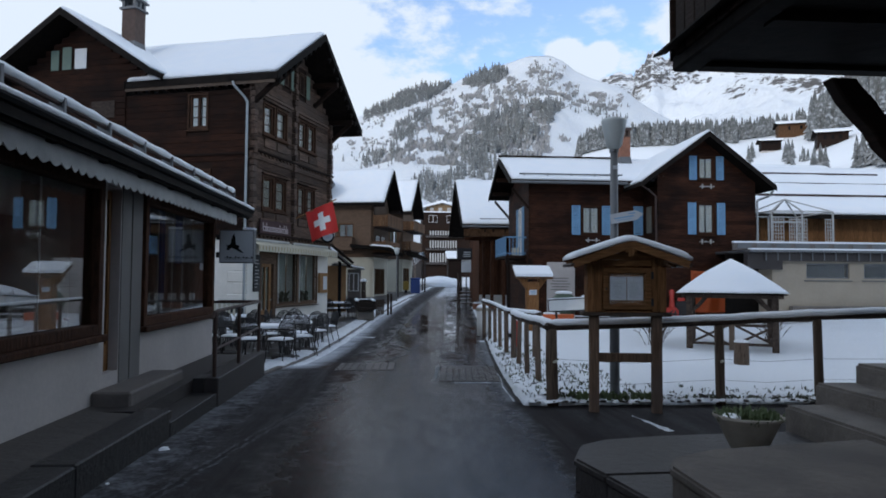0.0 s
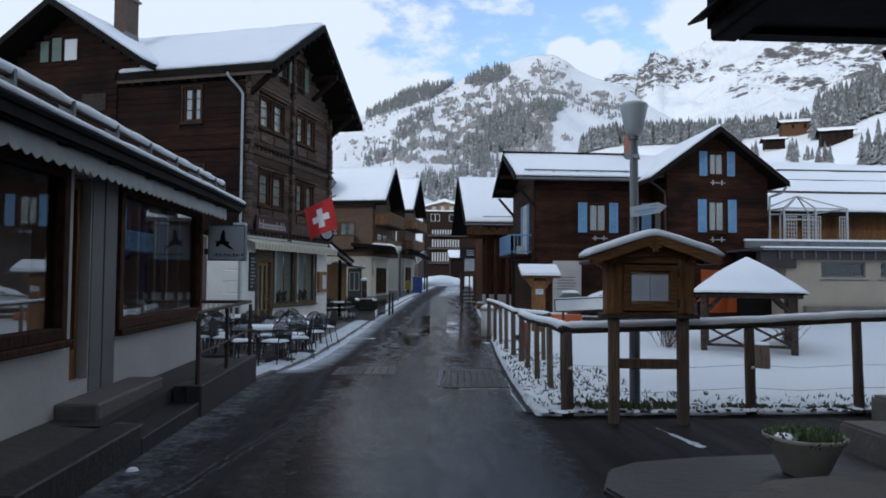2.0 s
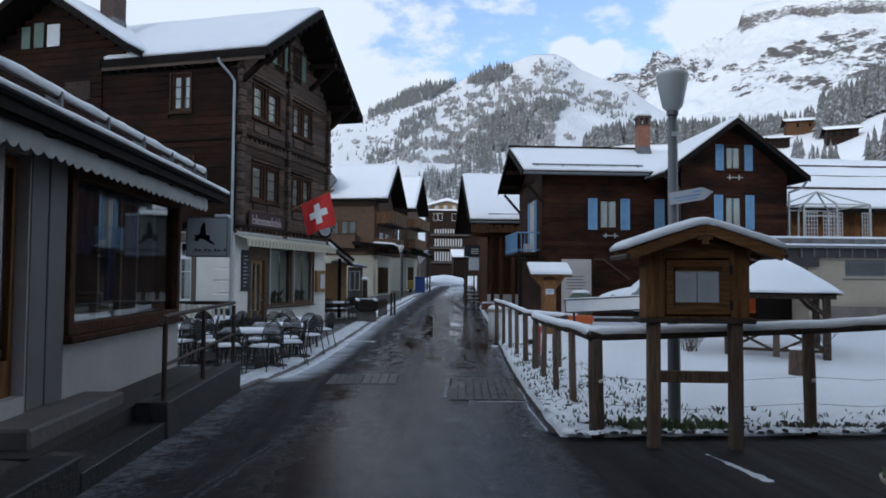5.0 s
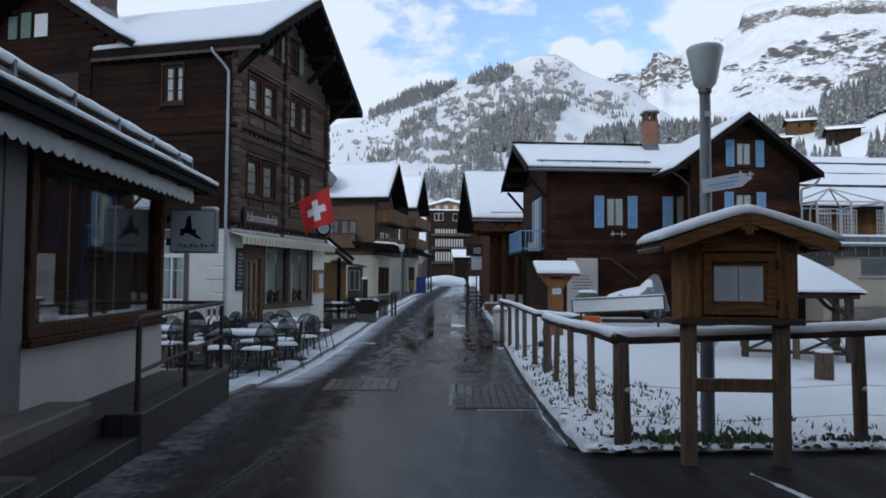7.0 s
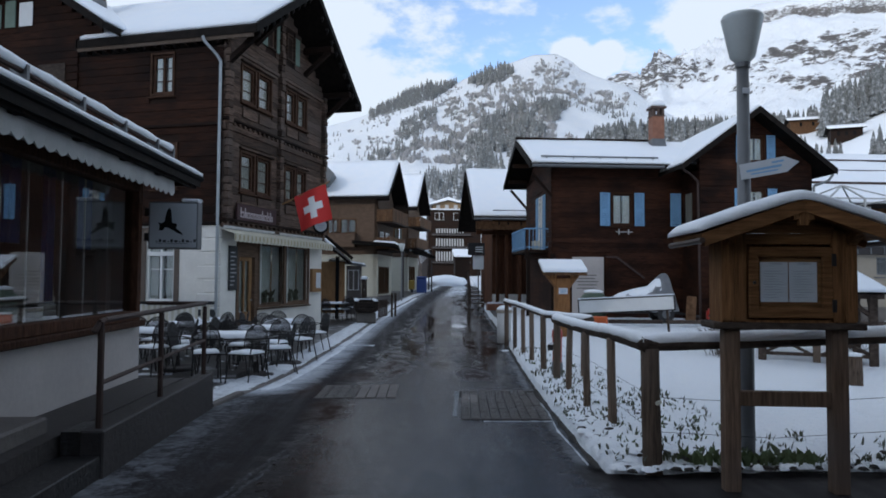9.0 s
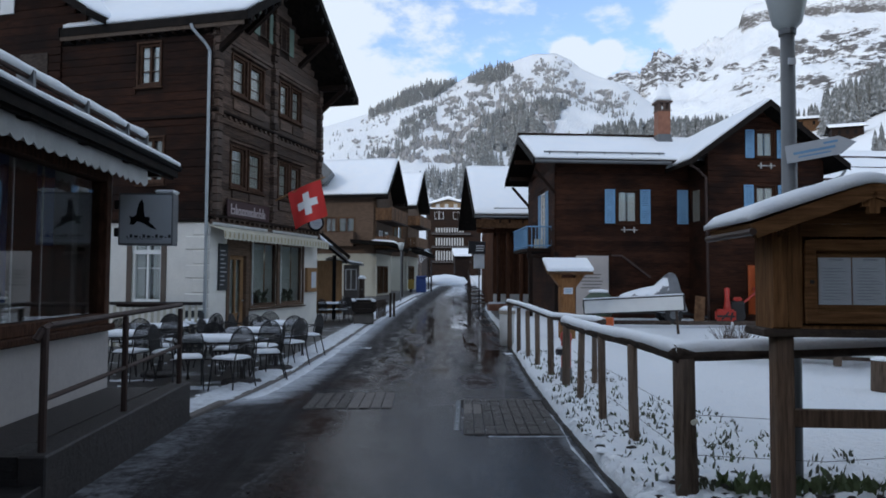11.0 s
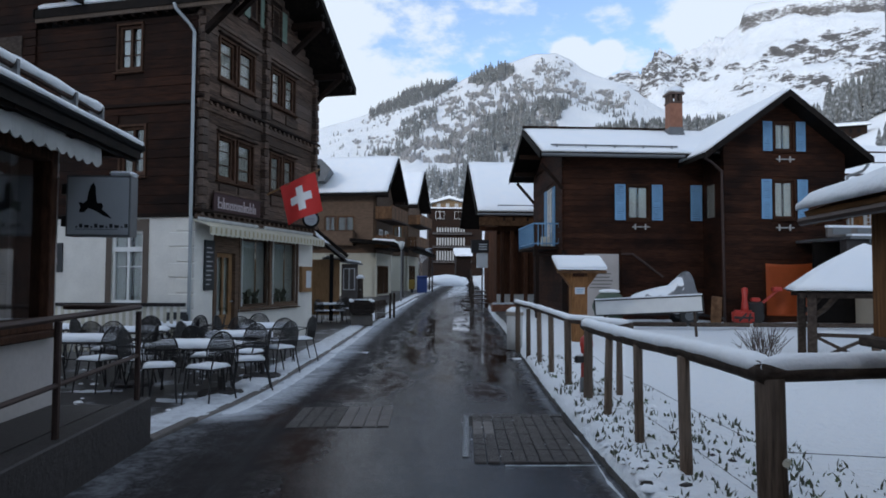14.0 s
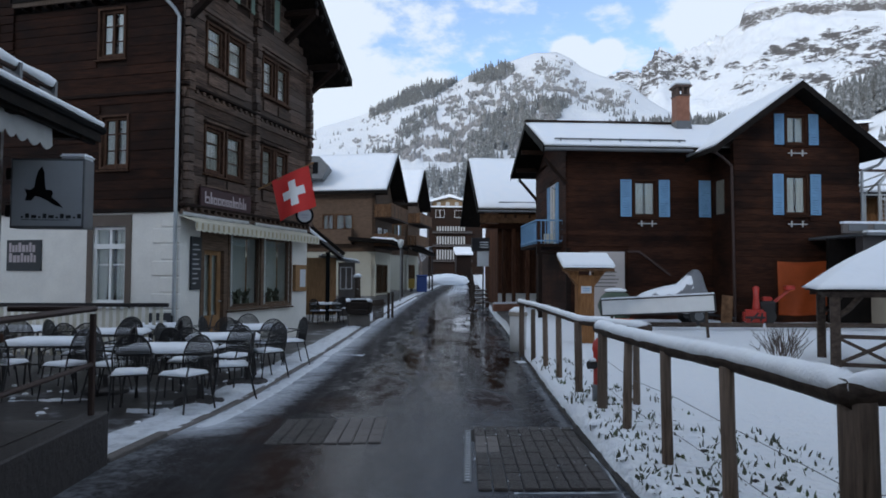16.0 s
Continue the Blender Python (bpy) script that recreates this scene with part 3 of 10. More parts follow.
def lone(name, bm, material, m, label, category, group="", kind="", smooth=False):
    """A thing of one mesh."""
    ob = part(name, bm, material, None, "", smooth)
    ob.matrix_world = m
    return tagged(ob, label, category, group, kind)


def share(name, me, parent, m):
    """One more object on a mesh that alike pieces share."""
    ob = new(name, me)
    ob.parent = parent
    ob.matrix_basis = m
    return ob


def rough_up(bm, amount, freq, seed=0.0, only=None):
    for v in bm.verts:
        if only is None or only(v):
            v.co += Vector(noise.noise_vector(v.co * freq + Vector((seed, seed * 1.7, seed * 0.6)))) * amount
    return bm


def lerp_rows(rows, t):
    for (a, va), (b, vb) in zip(rows, rows[1:]):
        if t <= b:
            k = max(0.0, (t - a) / (b - a))
            return va + (vb - va) * k
    return rows[-1][1]


def smooth_rows(rows, t, w):
    return sum(lerp_rows(rows, t + d * w) for d in (-1, -0.5, 0, 0.5, 1)) / 5


# ---- ground, road, pavement ----
LEVEL = [(-30, 0.0), (4, 0.0), (10, -0.08), (15, -0.15), (22, -0.20), (30, -0.22), (45, -0.15), (58, 0.0), (80, 0.15), (110, 0.5), (135, 1.6), (200, 8.0), (400, 30.0)]
EDGE_R = [(-30, 1.45), (8.8, 1.55), (12.8, 1.85), (15.7, 2.12), (23.3, 2.9), (30, 3.5), (38, 4.2), (46, 5.0), (60, 6.6), (95, 10.0), (130, 13.0), (400, 14)]
EDGE_L = [(-30, -2.25), (12.2, -2.25), (13.4, -2.02), (15.3, -1.78), (20, -1.5), (28.5, -1.08), (42, -0.2), (66, 2.0), (95, 5.0), (130, 8.5), (400, 8)]
FIELD_Y = 8.86


def level(y):
    return smooth_rows(LEVEL, y, 3.0)


def right_edge(y):
    return smooth_rows(EDGE_R, y, 1.0)


def left_edge(y):
    return smooth_rows(EDGE_L, y, 0.6)


def ease(a, b, t):
    k = min(1.0, max(0.0, (t - a) / (b - a)))
    return k * k * (3 - 2 * k)


def field(x, y):
    """Height of the snow-covered meadow."""
    z = 0.0 - 0.30 * math.exp(-((x - 9) ** 2 / 18 + (y - 15.5) ** 2 / 26)) + 0.12 * ease(21, 27, y) + 0.35 * ease(14, 17, x) * ease(21, 24, y)
    z += level(y) * 0.5 * ease(10, 20, y) + 0.5 * max(0.0, level(y))
    return z + 0.035 * noise.noise(Vector((x * 0.5, y * 0.5, 3.0))) + 0.030 * noise.noise(Vector((x * 1.7, y * 1.7, 1.0))) + 0.010 * noise.noise(Vector((x * 5.1, y * 5.1, 6.0)))


def make_ground():
    ys = [-300, -100, -30, 0, 5, 7, 8, 8.6, 8.74] + [8.78 + 0.035 * k for k in range(14)]
    while ys[-1] < 28:
        ys.append(ys[-1] + 0.22)
    while ys[-1] < 900:
        ys.append(ys[-1] * 1.12)
    right = [0.0, 0.02, 0.06, 0.12, 0.2]
    while right[-1] < 14:
        right.append(right[-1] + 0.22)
    while right[-1] < 900:
        right.append(right[-1] * 1.3)
    left = [-v for v in (900, 400, 200, 100, 50, 25, 12, 8, 5, 3, 2, 1, 0.5)]
    verts, faces = [], []
    cols = [("l", v) for v in left] + [("c", 0.0), ("c", 0.5)] + [("r", v) for v in right]
    for y in ys:
        yc = min(y, 130)
        a, b, z = left_edge(yc), right_edge(yc), level(y)
        for kind, v in cols:
            if kind == "l":
                verts.append((a + v, y, z - 0.25))
            elif kind == "c":
                verts.append((a + (b - a) * v, y, z - 0.25))
            else:
                x = b + v
                wob = 0.05 * noise.noise(Vector((0.0, y * 1.9, 7.0))) + 0.03 * noise.noise(Vector((0.0, y * 7.0, 2.0)))
                wob_y = 0.06 * noise.noise(Vector((x * 1.7, 4.0, 1.0))) + 0.03 * noise.noise(Vector((x * 6.0, 4.0, 5.0)))
                rise = ease(0.0, 0.16, v) * ease(FIELD_Y - 0.05, FIELD_Y + 0.22, y + 2.2 * wob_y + 0.05 * noise.noise(Vector((x * 13, y * 9, 0))))
                if y < 8.7:
                    verts.append((x, y, z - 0.25))
                else:
                    verts.append((x + (wob if 0 <= v < 0.25 else 0), y, (z - 0.22) * (1 - rise) + (field(x, y) + 0.02 - 0.05 * (1 - ease(8.9, 9.4, y)) + 0.035 * noise.noise(Vector((x * 5, y * 5, 8))) * (1 - ease(9.3, 10.5, y))) * rise))
    n = len(cols)
    for i in range(len(ys) - 1):
        for j in range(n - 1):
            faces.append((i * n + j, i * n + j + 1, (i + 1) * n + j + 1, (i + 1) * n + j))
    me = bpy.data.meshes.new("ground")
    me.from_pydata(verts, [], faces)
    me.materials.append(snow_field)
    me.polygons.foreach_set("use_smooth", [True] * len(faces))
    return tagged(new("ground", me), "snow-covered ground rising towards the hills", "ground", kind="structure")


make_ground()


def make_strip(name, ys, edges, height, material, label, category, cols=10, **marks):
    verts, faces = [], []
    for y in ys:
        a, b = edges(y)
        for j in range(cols + 1):
            x = a + (b - a) * j / cols
            verts.append((x, y, height(x, y)))
    for i in range(len(ys) - 1):
        for j in range(cols):
            k = i * (cols + 1) + j
            faces.append((k, k + 1, k + cols + 2, k + cols + 1))
    me = bpy.data.meshes.new(name)
    me.from_pydata(verts, [], faces)
    me.materials.append(material)
    for key, value in marks.items():
        me.attributes.new(key, "FLOAT", "POINT").data.foreach_set("value", [value(v[0], v[1]) for v in verts])
    me.polygons.foreach_set("use_smooth", [True] * len(faces))
    return tagged(new(name, me), label, category, kind="structure")


def road_frost(x, y):
    """Frozen slush left along both edges of the street."""
    d = x - left_edge(y)
    near = max((1 - ease(0.22, 1.05, d)) * ease(12.4, 13.6, y), (1 - ease(0.05, 1.3, d)) * 0.46 * (1 - ease(12.6, 13.6, y)))
    off = (1 - ease(0.02, 0.22, right_edge(y) - x)) * 0.55 * ease(8.8, 9.4, y)
    return max(near, off) * (1 - 0.4 * ease(35, 60, y))


def road_height(x, y):
    mid = (left_edge(y) + right_edge(y)) / 2
    return level(y) - 0.010 * abs(x - mid) + 0.003 * noise.noise(Vector((x * 0.5, y * 0.2, 0)))


# brown reflections of the houses put into the road colour: place, half sizes, strength
BROWN_REFLECTIONS = [(1.25, 15.0, 0.36, 1.05, 1.0), (-0.45, 14.75, 0.65, 0.75, 0.8), (-0.05, 16.1, 0.42, 1.5, 0.9), (0.05, 18.4, 0.28, 1.3, 0.7), (0.50, 23.0, 0.30, 2.6, 0.8), (0.75, 19.5, 0.18, 2.2, 0.6), (1.15, 18.6, 0.14, 2.4, 0.6),
          (-0.80, 11.9, 0.34, 1.1, 0.9), (-0.75, 9.6, 0.30, 1.6, 0.6), (-1.2, 13.4, 0.35, 0.9, 0.7), (-0.35, 20.5, 0.2, 1.8, 0.5), (0.35, 6.9, 0.30, 1.6, 0.45)]


def road_reflection(x, y):
    return max(0.0, max(much * (1 - 0.55 * (((x - a) / wx) ** 2 + ((y - b) / wy) ** 2)) for a, b, wx, wy, much in BROWN_REFLECTIONS))


road_ys = [-14 + 0.5 * k for k in range(36)] + [4 + 0.125 * k for k in range(216)] + [31 + 2 * k for k in range(35)]
make_strip("road", road_ys, lambda y: (left_edge(y) - 0.02, right_edge(y) + 0.10), road_height, asphalt, "wet dark asphalt village street with puddles", "road", 64, frost=road_frost, stain=road_reflection, across=lambda x, y: x - (left_edge(y) + right_edge(y)) / 2 - 0.4)
make_strip("road_junction", [-14 + 0.5 * k for k in range(47)], lambda y: (right_edge(y) + 0.10, 14.0), lambda x, y: level(y) - 0.03 + 0.004 * noise.noise(Vector((x, y, 0))), asphalt, "damp dark asphalt of a side lane", "road", 20, across=lambda x, y: x)

APRON = [(24, 3.25), (25, 3.3), (28.4, 3.8), (33, 4.7), (38.6, 5.6), (46, 6.4)]
make_strip("road_apron", [24.2 + 0.25 * k for k in range(80)], lambda y: (right_edge(y) + 0.06, max(right_edge(y) + 0.08, smooth_rows(APRON, y, 0.5) + 0.15 * noise.noise(Vector((0, y * 0.9, 4))))), lambda x, y: max(field(x, y), level(y) - 0.02) + 0.06, terrace_mat, "wet dark asphalt before the barn", "road", 10)
make_strip("road_edge", [9.0 + 0.1 * k for k in range(220)], lambda y: (right_edge(y) + 0.015 + 0.02 * noise.noise(Vector((y * 3, 0, 2))), right_edge(y) + 0.070 + 0.02 * noise.noise(Vector((y * 2, 5, 2)))), lambda x, y: level(y) + 0.012 + 0.03 * noise.noise(Vector((x * 9, y * 5, 3))), soil, "strip of dark wet earth between street and meadow", "verge", 3)

# terrace and pavement on the restaurant's side
make_strip("pavement", [12.02, 12.15] + [12.35 + 0.4 * k for k in range(45)] + [31 + 2.5 * k for k in range(32)], lambda y: (left_edge(y) - 14, left_edge(y) - 0.06), lambda x, y: level(y) - 0.03, terrace_mat, "dark wet paving with patches of melting snow", "pavement", 140, frost=lambda x, y: 1 - ease(0.25, 1.05 + 0.4 * noise.noise(Vector((y * 0.8, 0, 0))), left_edge(y) - x))


def make_snow_strip(name, y0, y1, step, inner, outer, thick, edge, label, mat=slush, seed=0.0):
    """A low uneven band of snow beside an edge line."""
    ys = [y0 + step * k for k in range(int((y1 - y0) / step) + 1)]
    cols = 16
    verts, faces = [], []
    for y in ys:
        wob = 0.05 * noise.noise(Vector((seed, y * 0.5, 1))) + 0.04 * noise.noise(Vector((seed, y * 2.6, 5)))
        a, b = edge(y) + inner + wob, edge(y) + outer + wob * 0.4 + 0.03 * noise.noise(Vector((seed, y * 6, 9)))
        for j in range(cols + 1):
            k = j / cols
            x = a + (b - a) * k
            bulge = math.sin(math.pi * k) ** 0.6
            start = ease(y0 - 0.02, y0 + 0.4, y)
            verts.append((x, y, (level(y) - 0.03 if x < edge(y) - 0.08 else road_height(x, y)) - 0.010 + thick * start * (bulge * (0.75 + 0.6 * noise.noise(Vector((x * 2.2, y * 1.1, seed)))) + 0.25 * noise.noise(Vector((x * 7, y * 5, seed))) + 0.22 * noise.noise(Vector((x * 19, y * 17, seed))))))
    for i in range(len(ys) - 1):
        for j in range(cols):
            k = i * (cols + 1) + j
            faces.append((k, k + 1, k + cols + 2, k + cols + 1))
    me = bpy.data.meshes.new(name)
    me.from_pydata(verts, [], faces)
    me.materials.append(mat)
    me.polygons.foreach_set("use_smooth", [True] * len(faces))
    return tagged(new(name, me), label, "snow", kind="stuff")


make_snow_strip("roadside_snow", 12.4, 62, 0.08, -0.68, -0.015, 0.080, left_edge, "thin trodden snow along the edge of the terrace", seed=1.0)
make_snow_strip("gutter_snow", 13.3, 56, 0.08, 0.015, 0.26, 0.030, left_edge, "thin line of slush in the gutter", seed=4.0)
kerb = thing("kerb_line", Matrix.Identity(4), "low worn kerb stones along the terrace", "kerb", kind="structure")
kerb_mesh = to_mesh("kerb_stone", soften(boxes((-0.05, 0.05, 0, 1, -0.2, 0.0)), 0.012), concrete)
kerb_y = 12.1
while kerb_y < 60:
    a, b = left_edge(kerb_y) - 0.05, left_edge(kerb_y + 1) - 0.05
    share("kerb_stone", kerb_mesh, kerb, pose(a, kerb_y, level(kerb_y + 0.5) + (0.025 if kerb_y < 13 else 0.0), 0, 0, -math.degrees(math.atan2(b - a, 1.0))) @ Matrix.Diagonal((1, 0.99 * math.hypot(1.0, b - a), 1, 1)))
    kerb_y += 1.0


# ---- mountains ----
def make_range(name, base, rows, r0, r1, el0, bend, mat, label, rugged, seed, span, steps=(260, 90), crag=None, jag=0.0, outcrops=()):
    """A mountainside seen from the village: it climbs from r0 to r1 metres away up to the ridge that the rows (azimuth, elevation) give."""
    na, ns = steps
    verts, faces, crops = [], [], []
    for i in range(na + 1):
        az = span[0] + (span[1] - span[0]) * i / na
        top = smooth_rows(rows, az, 0.25) + jag * (noise.noise(Vector((az * 1.6, seed, 0))) + 0.6 * noise.noise(Vector((az * 4.1, seed, 3))))
        for j in range(ns + 1):
            s = j / ns
            r = r0 + (r1 - r0) * s
            el = el0 + (top - el0) * (s ** bend)
            x, y = base[0] + r * math.sin(radians(az)), base[1] + r * math.cos(radians(az))
            z = r * math.tan(radians(el))
            p = Vector((x, y, 0))
            q = noise.fractal(p * (7.0 / r1) + Vector((seed, 0, 0)), 0.9, 2.1, 7)
            q2 = noise.hetero_terrain(p * (22.0 / r1) + Vector((0, seed, 0)), 0.8, 2.0, 5, 0.6)
            fade = min(1.0, s * 4) * (1 - 0.8 * s ** 6)
            z += r * rugged * (q * 1.0 + (q2 - 0.8) * 0.28) * fade
            if crag:
                z += crag(az, s, r, p)
            up, crop = math.degrees(math.atan2(z, r)), 0.0
            for a, e, wa, we in outcrops:
                d = ((az - a) / wa) ** 2 + ((up - e) / we) ** 2
                if d < 2.5:
                    crop = max(crop, min(1.0, 1.1 - 0.6 * d + 0.9 * noise.noise(Vector((az * 2.2, up * 3.6, seed)))))
            crop = max(0.0, crop)
            if crop:
                z += r * 0.0045 * crop * (noise.noise(Vector((az * 3.1, up * 4.3, 1.0))) + 0.7 * noise.noise(Vector((az * 7.5, up * 9.0, 4.0))))
            crops.append(crop)
            verts.append((x, y, z))
    for j in range(1):
        for i in range(na + 1):
            az = span[0] + (span[1] - span[0]) * i / na
            x, y, z = verts[i * (ns + 1) + ns]
            verts.append((x + 300 * math.sin(radians(az)), y + 300 * math.cos(radians(az)), z - 400))
            crops.append(0.0)
    k0 = (na + 1) * (ns + 1)
    for i in range(na):
        for j in range(ns):
            k = i * (ns + 1) + j
            faces.append((k, k + ns + 1, k + ns + 2, k + 1))
        a = i * (ns + 1) + ns
        faces.append((a, a + ns + 1, k0 + i + 1, k0 + i))
    me = bpy.data.meshes.new(name)
    me.from_pydata(verts, [], faces)
    me.materials.append(mat)
    me.attributes.new("outcrop", "FLOAT", "POINT").data.foreach_set("value", crops)
    me.polygons.foreach_set("use_smooth", [True] * len(faces))
    tagged(new(name, me), label, "mountain", kind="structure")

    def at(az, s):
        """A place on the slope, between its grid lines."""
        fi, fj = min(max((az - span[0]) / (span[1] - span[0]), 0), 0.9999) * na, min(max(s, 0), 0.9999) * ns
        i, j = int(fi), int(fj)
        u, v = fi - i, fj - j
        q = [Vector(verts[(i + a) * (ns + 1) + j + b]) for a in (0, 1) for b in (0, 1)]
        return (q[0] * (1 - v) + q[1] * v) * (1 - u) + (q[2] * (1 - v) + q[3] * v) * u
    return at


VIEW = (0.1, 6.0, 0.0)
RIDGE = [(120, 2), (160, 8), (180, 18), (192, 21.5), (238, 21.5), (252, 16), (275, 6), (300, 2)]
HILL = [(-60, 7.0), (-30, 8.5), (-8, 11.6), (-6.7, 12.1), (-2.75, 13.5), (-0.6, 14.7), (1.2, 15.6), (4.1, 16.0), (5.7, 16.6), (7.4, 17.1), (9.1, 17.5), (10.9, 18.1), (12.8, 18.0), (13.9, 17.5), (14.9, 16.7), (16.2, 16.1), (17.3, 15.8), (18.6, 15.3), (20.2, 14.0), (23, 12.2), (30, 10.0), (60, 8)]
PEAK = [(-5, 6), (10, 12), (16.0, 15.2), (16.7, 15.9), (17.3, 16.1), (18.2, 16.4), (19.4, 16.1), (20.2, 17.0), (20.8, 17.7), (21.3, 17.8), (21.9, 17.2), (22.9, 17.4), (24.2, 17.85), (25.6, 18.2), (26.5, 18.7), (27.0, 18.8), (27.3, 19.4), (30.4, 19.7), (34.1, 19.4), (36.4, 19.1), (45, 18.0), (70, 14)]
MEADOW = [(10, 3.0), (14.0, 8.5), (15.7, 11.0), (18, 11.4), (22.3, 11.3), (28.4, 11.2), (31.8, 11.5), (34.0, 12.0), (36.3, 12.9), (40, 14.0), (50, 14.5), (70, 12)]


def crag_peak(az, s, r, p):
    """A cliff band below the summit plateau on one side, gullies and ribs on the other."""
    z = 0.0
    if az > 26.8:
        z += 28 * ease(0.955, 0.975, s) * ease(26.8, 27.3, az) - 26 * ease(26.8, 27.3, az) * ease(0.93, 0.955, s) * (1 - ease(0.955, 0.97, s))
    rib = ease(18.6, 19.6, az) * (1 - ease(25.5, 27, az)) * ease(0.72, 0.86, s)
    z += rib * (20 * abs(noise.noise(Vector((az * 1.6, s * 5, 2)))) + 26 * abs(noise.noise(Vector((az * 4.0, s * 34, 6)))) - 12)
    z += 16 * max(0.0, noise.noise(p * 0.012)) * ease(0.3, 0.5, s) * abs(noise.noise(p * 0.05))
    return z


HILL_EL, HILL_BEND = 1.0, 0.62
SCRUB = [(9.5, 14.8, 4.6, 1.9), (5.0, 13.2, 2.8, 1.6), (12.4, 16.8, 1.7, 0.9), (0.6, 10.6, 1.5, 1.1), (4.2, 10.8, 2.0, 1.6), (10.5, 11.5, 3.6, 1.6), (14.2, 15.3, 0.9, 0.9), (16.5, 14.4, 2.2, 0.8)]
ROCKS = [(20.9, 16.9, 1.32, 1.25), (20.2, 16.1, 1.08, 1.0), (22.3, 16.6, 1.08, 0.75), (23.6, 16.2, 1.32, 0.75), (22.5, 15.4, 0.96, 0.5), (18.2, 15.7, 1.08, 0.62), (19.1, 14.7, 0.96, 0.5), (28.4, 15.5, 1.2, 0.5), (30.2, 16.5, 1.92, 0.62), (32.2, 16.0, 1.08, 0.62), (34.6, 16.9, 1.92, 0.88), (31.9, 14.2, 1.8, 0.75), (27.4, 14.4, 1.08, 0.44), (35.5, 14.8, 1.44, 0.75), (33.2, 17.3, 1.44, 0.38), (36.6, 16.0, 1.2, 0.75), (26.4, 16.0, 0.6, 0.31), (29.6, 15.0, 1.0, 0.35), (33.6, 15.6, 1.0, 0.4), (24.6, 15.5, 0.8, 0.35), (31.0, 17.2, 0.7, 0.25)]
hill_at = make_range("wooded_hill", VIEW, HILL, 170, 1150, HILL_EL, HILL_BEND, rock_hill, "snowy wooded hill above the village", 0.011, 3.1, (-60, 40), (340, 90), outcrops=SCRUB + [(14.7, 13.5, 0.35, 0.22)])
make_range("rocky_peak", VIEW, PEAK, 500, 2100, 5.0, 0.85, rock_far, "snowy mountain with dark rock bands and cliffs", 0.024, 8.4, (2, 70), (420, 180), crag_peak, 0.10, ROCKS)
meadow_at = make_range("snowy_meadow_slope", VIEW, MEADOW, 60, 330, -1.2, 0.55, snow_roof, "smooth snowy meadow slope with chalets", 0.006, 5.5, (12, 70), (150, 40))


# added out of view: blocks the low sun so the village lies in shade
make_range("sun_block_ridge", VIEW, RIDGE, 110, 230, -2.0, 0.9, snow_roof, "unseen snowy ridge added behind the view to keep the sun off the village", 0.01, 1.5, (120, 300), (60, 16))


def conifer_rows(verts, faces, p, h, rng, tiers=5, sides=7):
    """One spruce: jagged skirts of branches, narrowing upwards."""
    lean = Vector((rng.uniform(-0.03, 0.03), rng.uniform(-0.03, 0.03), 1))
    for t in range(tiers):
        k = t / tiers
        r = h * 0.16 * (1 - k) ** 0.85 * rng.uniform(0.85, 1.15) + h * 0.015
        z0, z1 = h * (0.06 + 0.86 * k), h * (0.06 + 0.86 * k + 0.30 - 0.08 * k)
        base = len(verts)
        turn = rng.uniform(0, 6)
        for q in range(sides * 2):
            a = turn + math.pi * q / sides
            rr = r * (rng.uniform(0.85, 1.25) if q % 2 == 0 else rng.uniform(0.45, 0.65))
            verts.append(tuple(p + lean * (z0 + (0.05 * h if q % 2 else 0) - rng.uniform(0, 0.02) * h) + Vector((rr * math.cos(a), rr * math.sin(a), 0))))
        verts.append(tuple(p + lean * min(z1, h)))
        for q in range(sides * 2):
            faces.append((base + q, base + (q + 1) % (sides * 2), base + sides * 2))


def hill_spots(patches, rng, seed):
    """Places on the wooded hill: stands given by azimuth, elevation, their half sizes, slant, number and size."""
    for a, e, wa, we, slant, count, size, clump in patches:
        made = tries = 0
        while made < count and tries < count * 12:
            tries += 1
            u, v = rng.uniform(-1, 1), rng.uniform(-1, 1)
            az = a + wa * u
            el, top = e + we * v + slant * wa * u, smooth_rows(HILL, az, 0.25)
            if u * u + v * v > 1 + 0.3 * noise.noise(Vector((az, el, 5))) or el > top - 0.03 or noise.noise(Vector((az * 1.1, el * 1.9, seed))) < clump:
                continue
            made += 1
            yield az, ((el - HILL_EL) / (top - HILL_EL)) ** (1 / HILL_BEND), size


def forest(name, at, patches, label, seed, tiers=4, sides=5, stands=()):
    """patches: azimuth and slope ranges, how many trees, their height, how clumped."""
    rng = random.Random(seed)
    verts, faces = [], []
    for az, s, h in hill_spots(stands, rng, seed):
        conifer_rows(verts, faces, at(az, s) - Vector((0, 0, 0.4)), h * rng.uniform(0.55, 1.2), rng, tiers, sides)
    for a0, a1, s0, s1, count, h, clump in patches:
        made = tries = 0
        while made < count and tries < count * 30:
            tries += 1
            az, s = rng.uniform(a0, a1), rng.uniform(s0, s1)
            e = min((az - a0) / (a1 - a0), (a1 - az) / (a1 - a0), (s - s0) / (s1 - s0), (s1 - s) / (s1 - s0)) * 4
            if noise.noise(Vector((az * 0.9, s * 14, seed))) + rng.uniform(-0.25, 0.25) + min(e, 0.6) - 0.3 < clump:
                continue
            conifer_rows(verts, faces, at(az, s) - Vector((0, 0, 0.4)), h * rng.uniform(0.6, 1.25), rng, tiers, sides)
            made += 1
    me = bpy.data.meshes.new(name)
    me.from_pydata(verts, [], faces)
    me.materials.append(conifer)
    return tagged(new(name, me), label, "forest", kind="stuff")


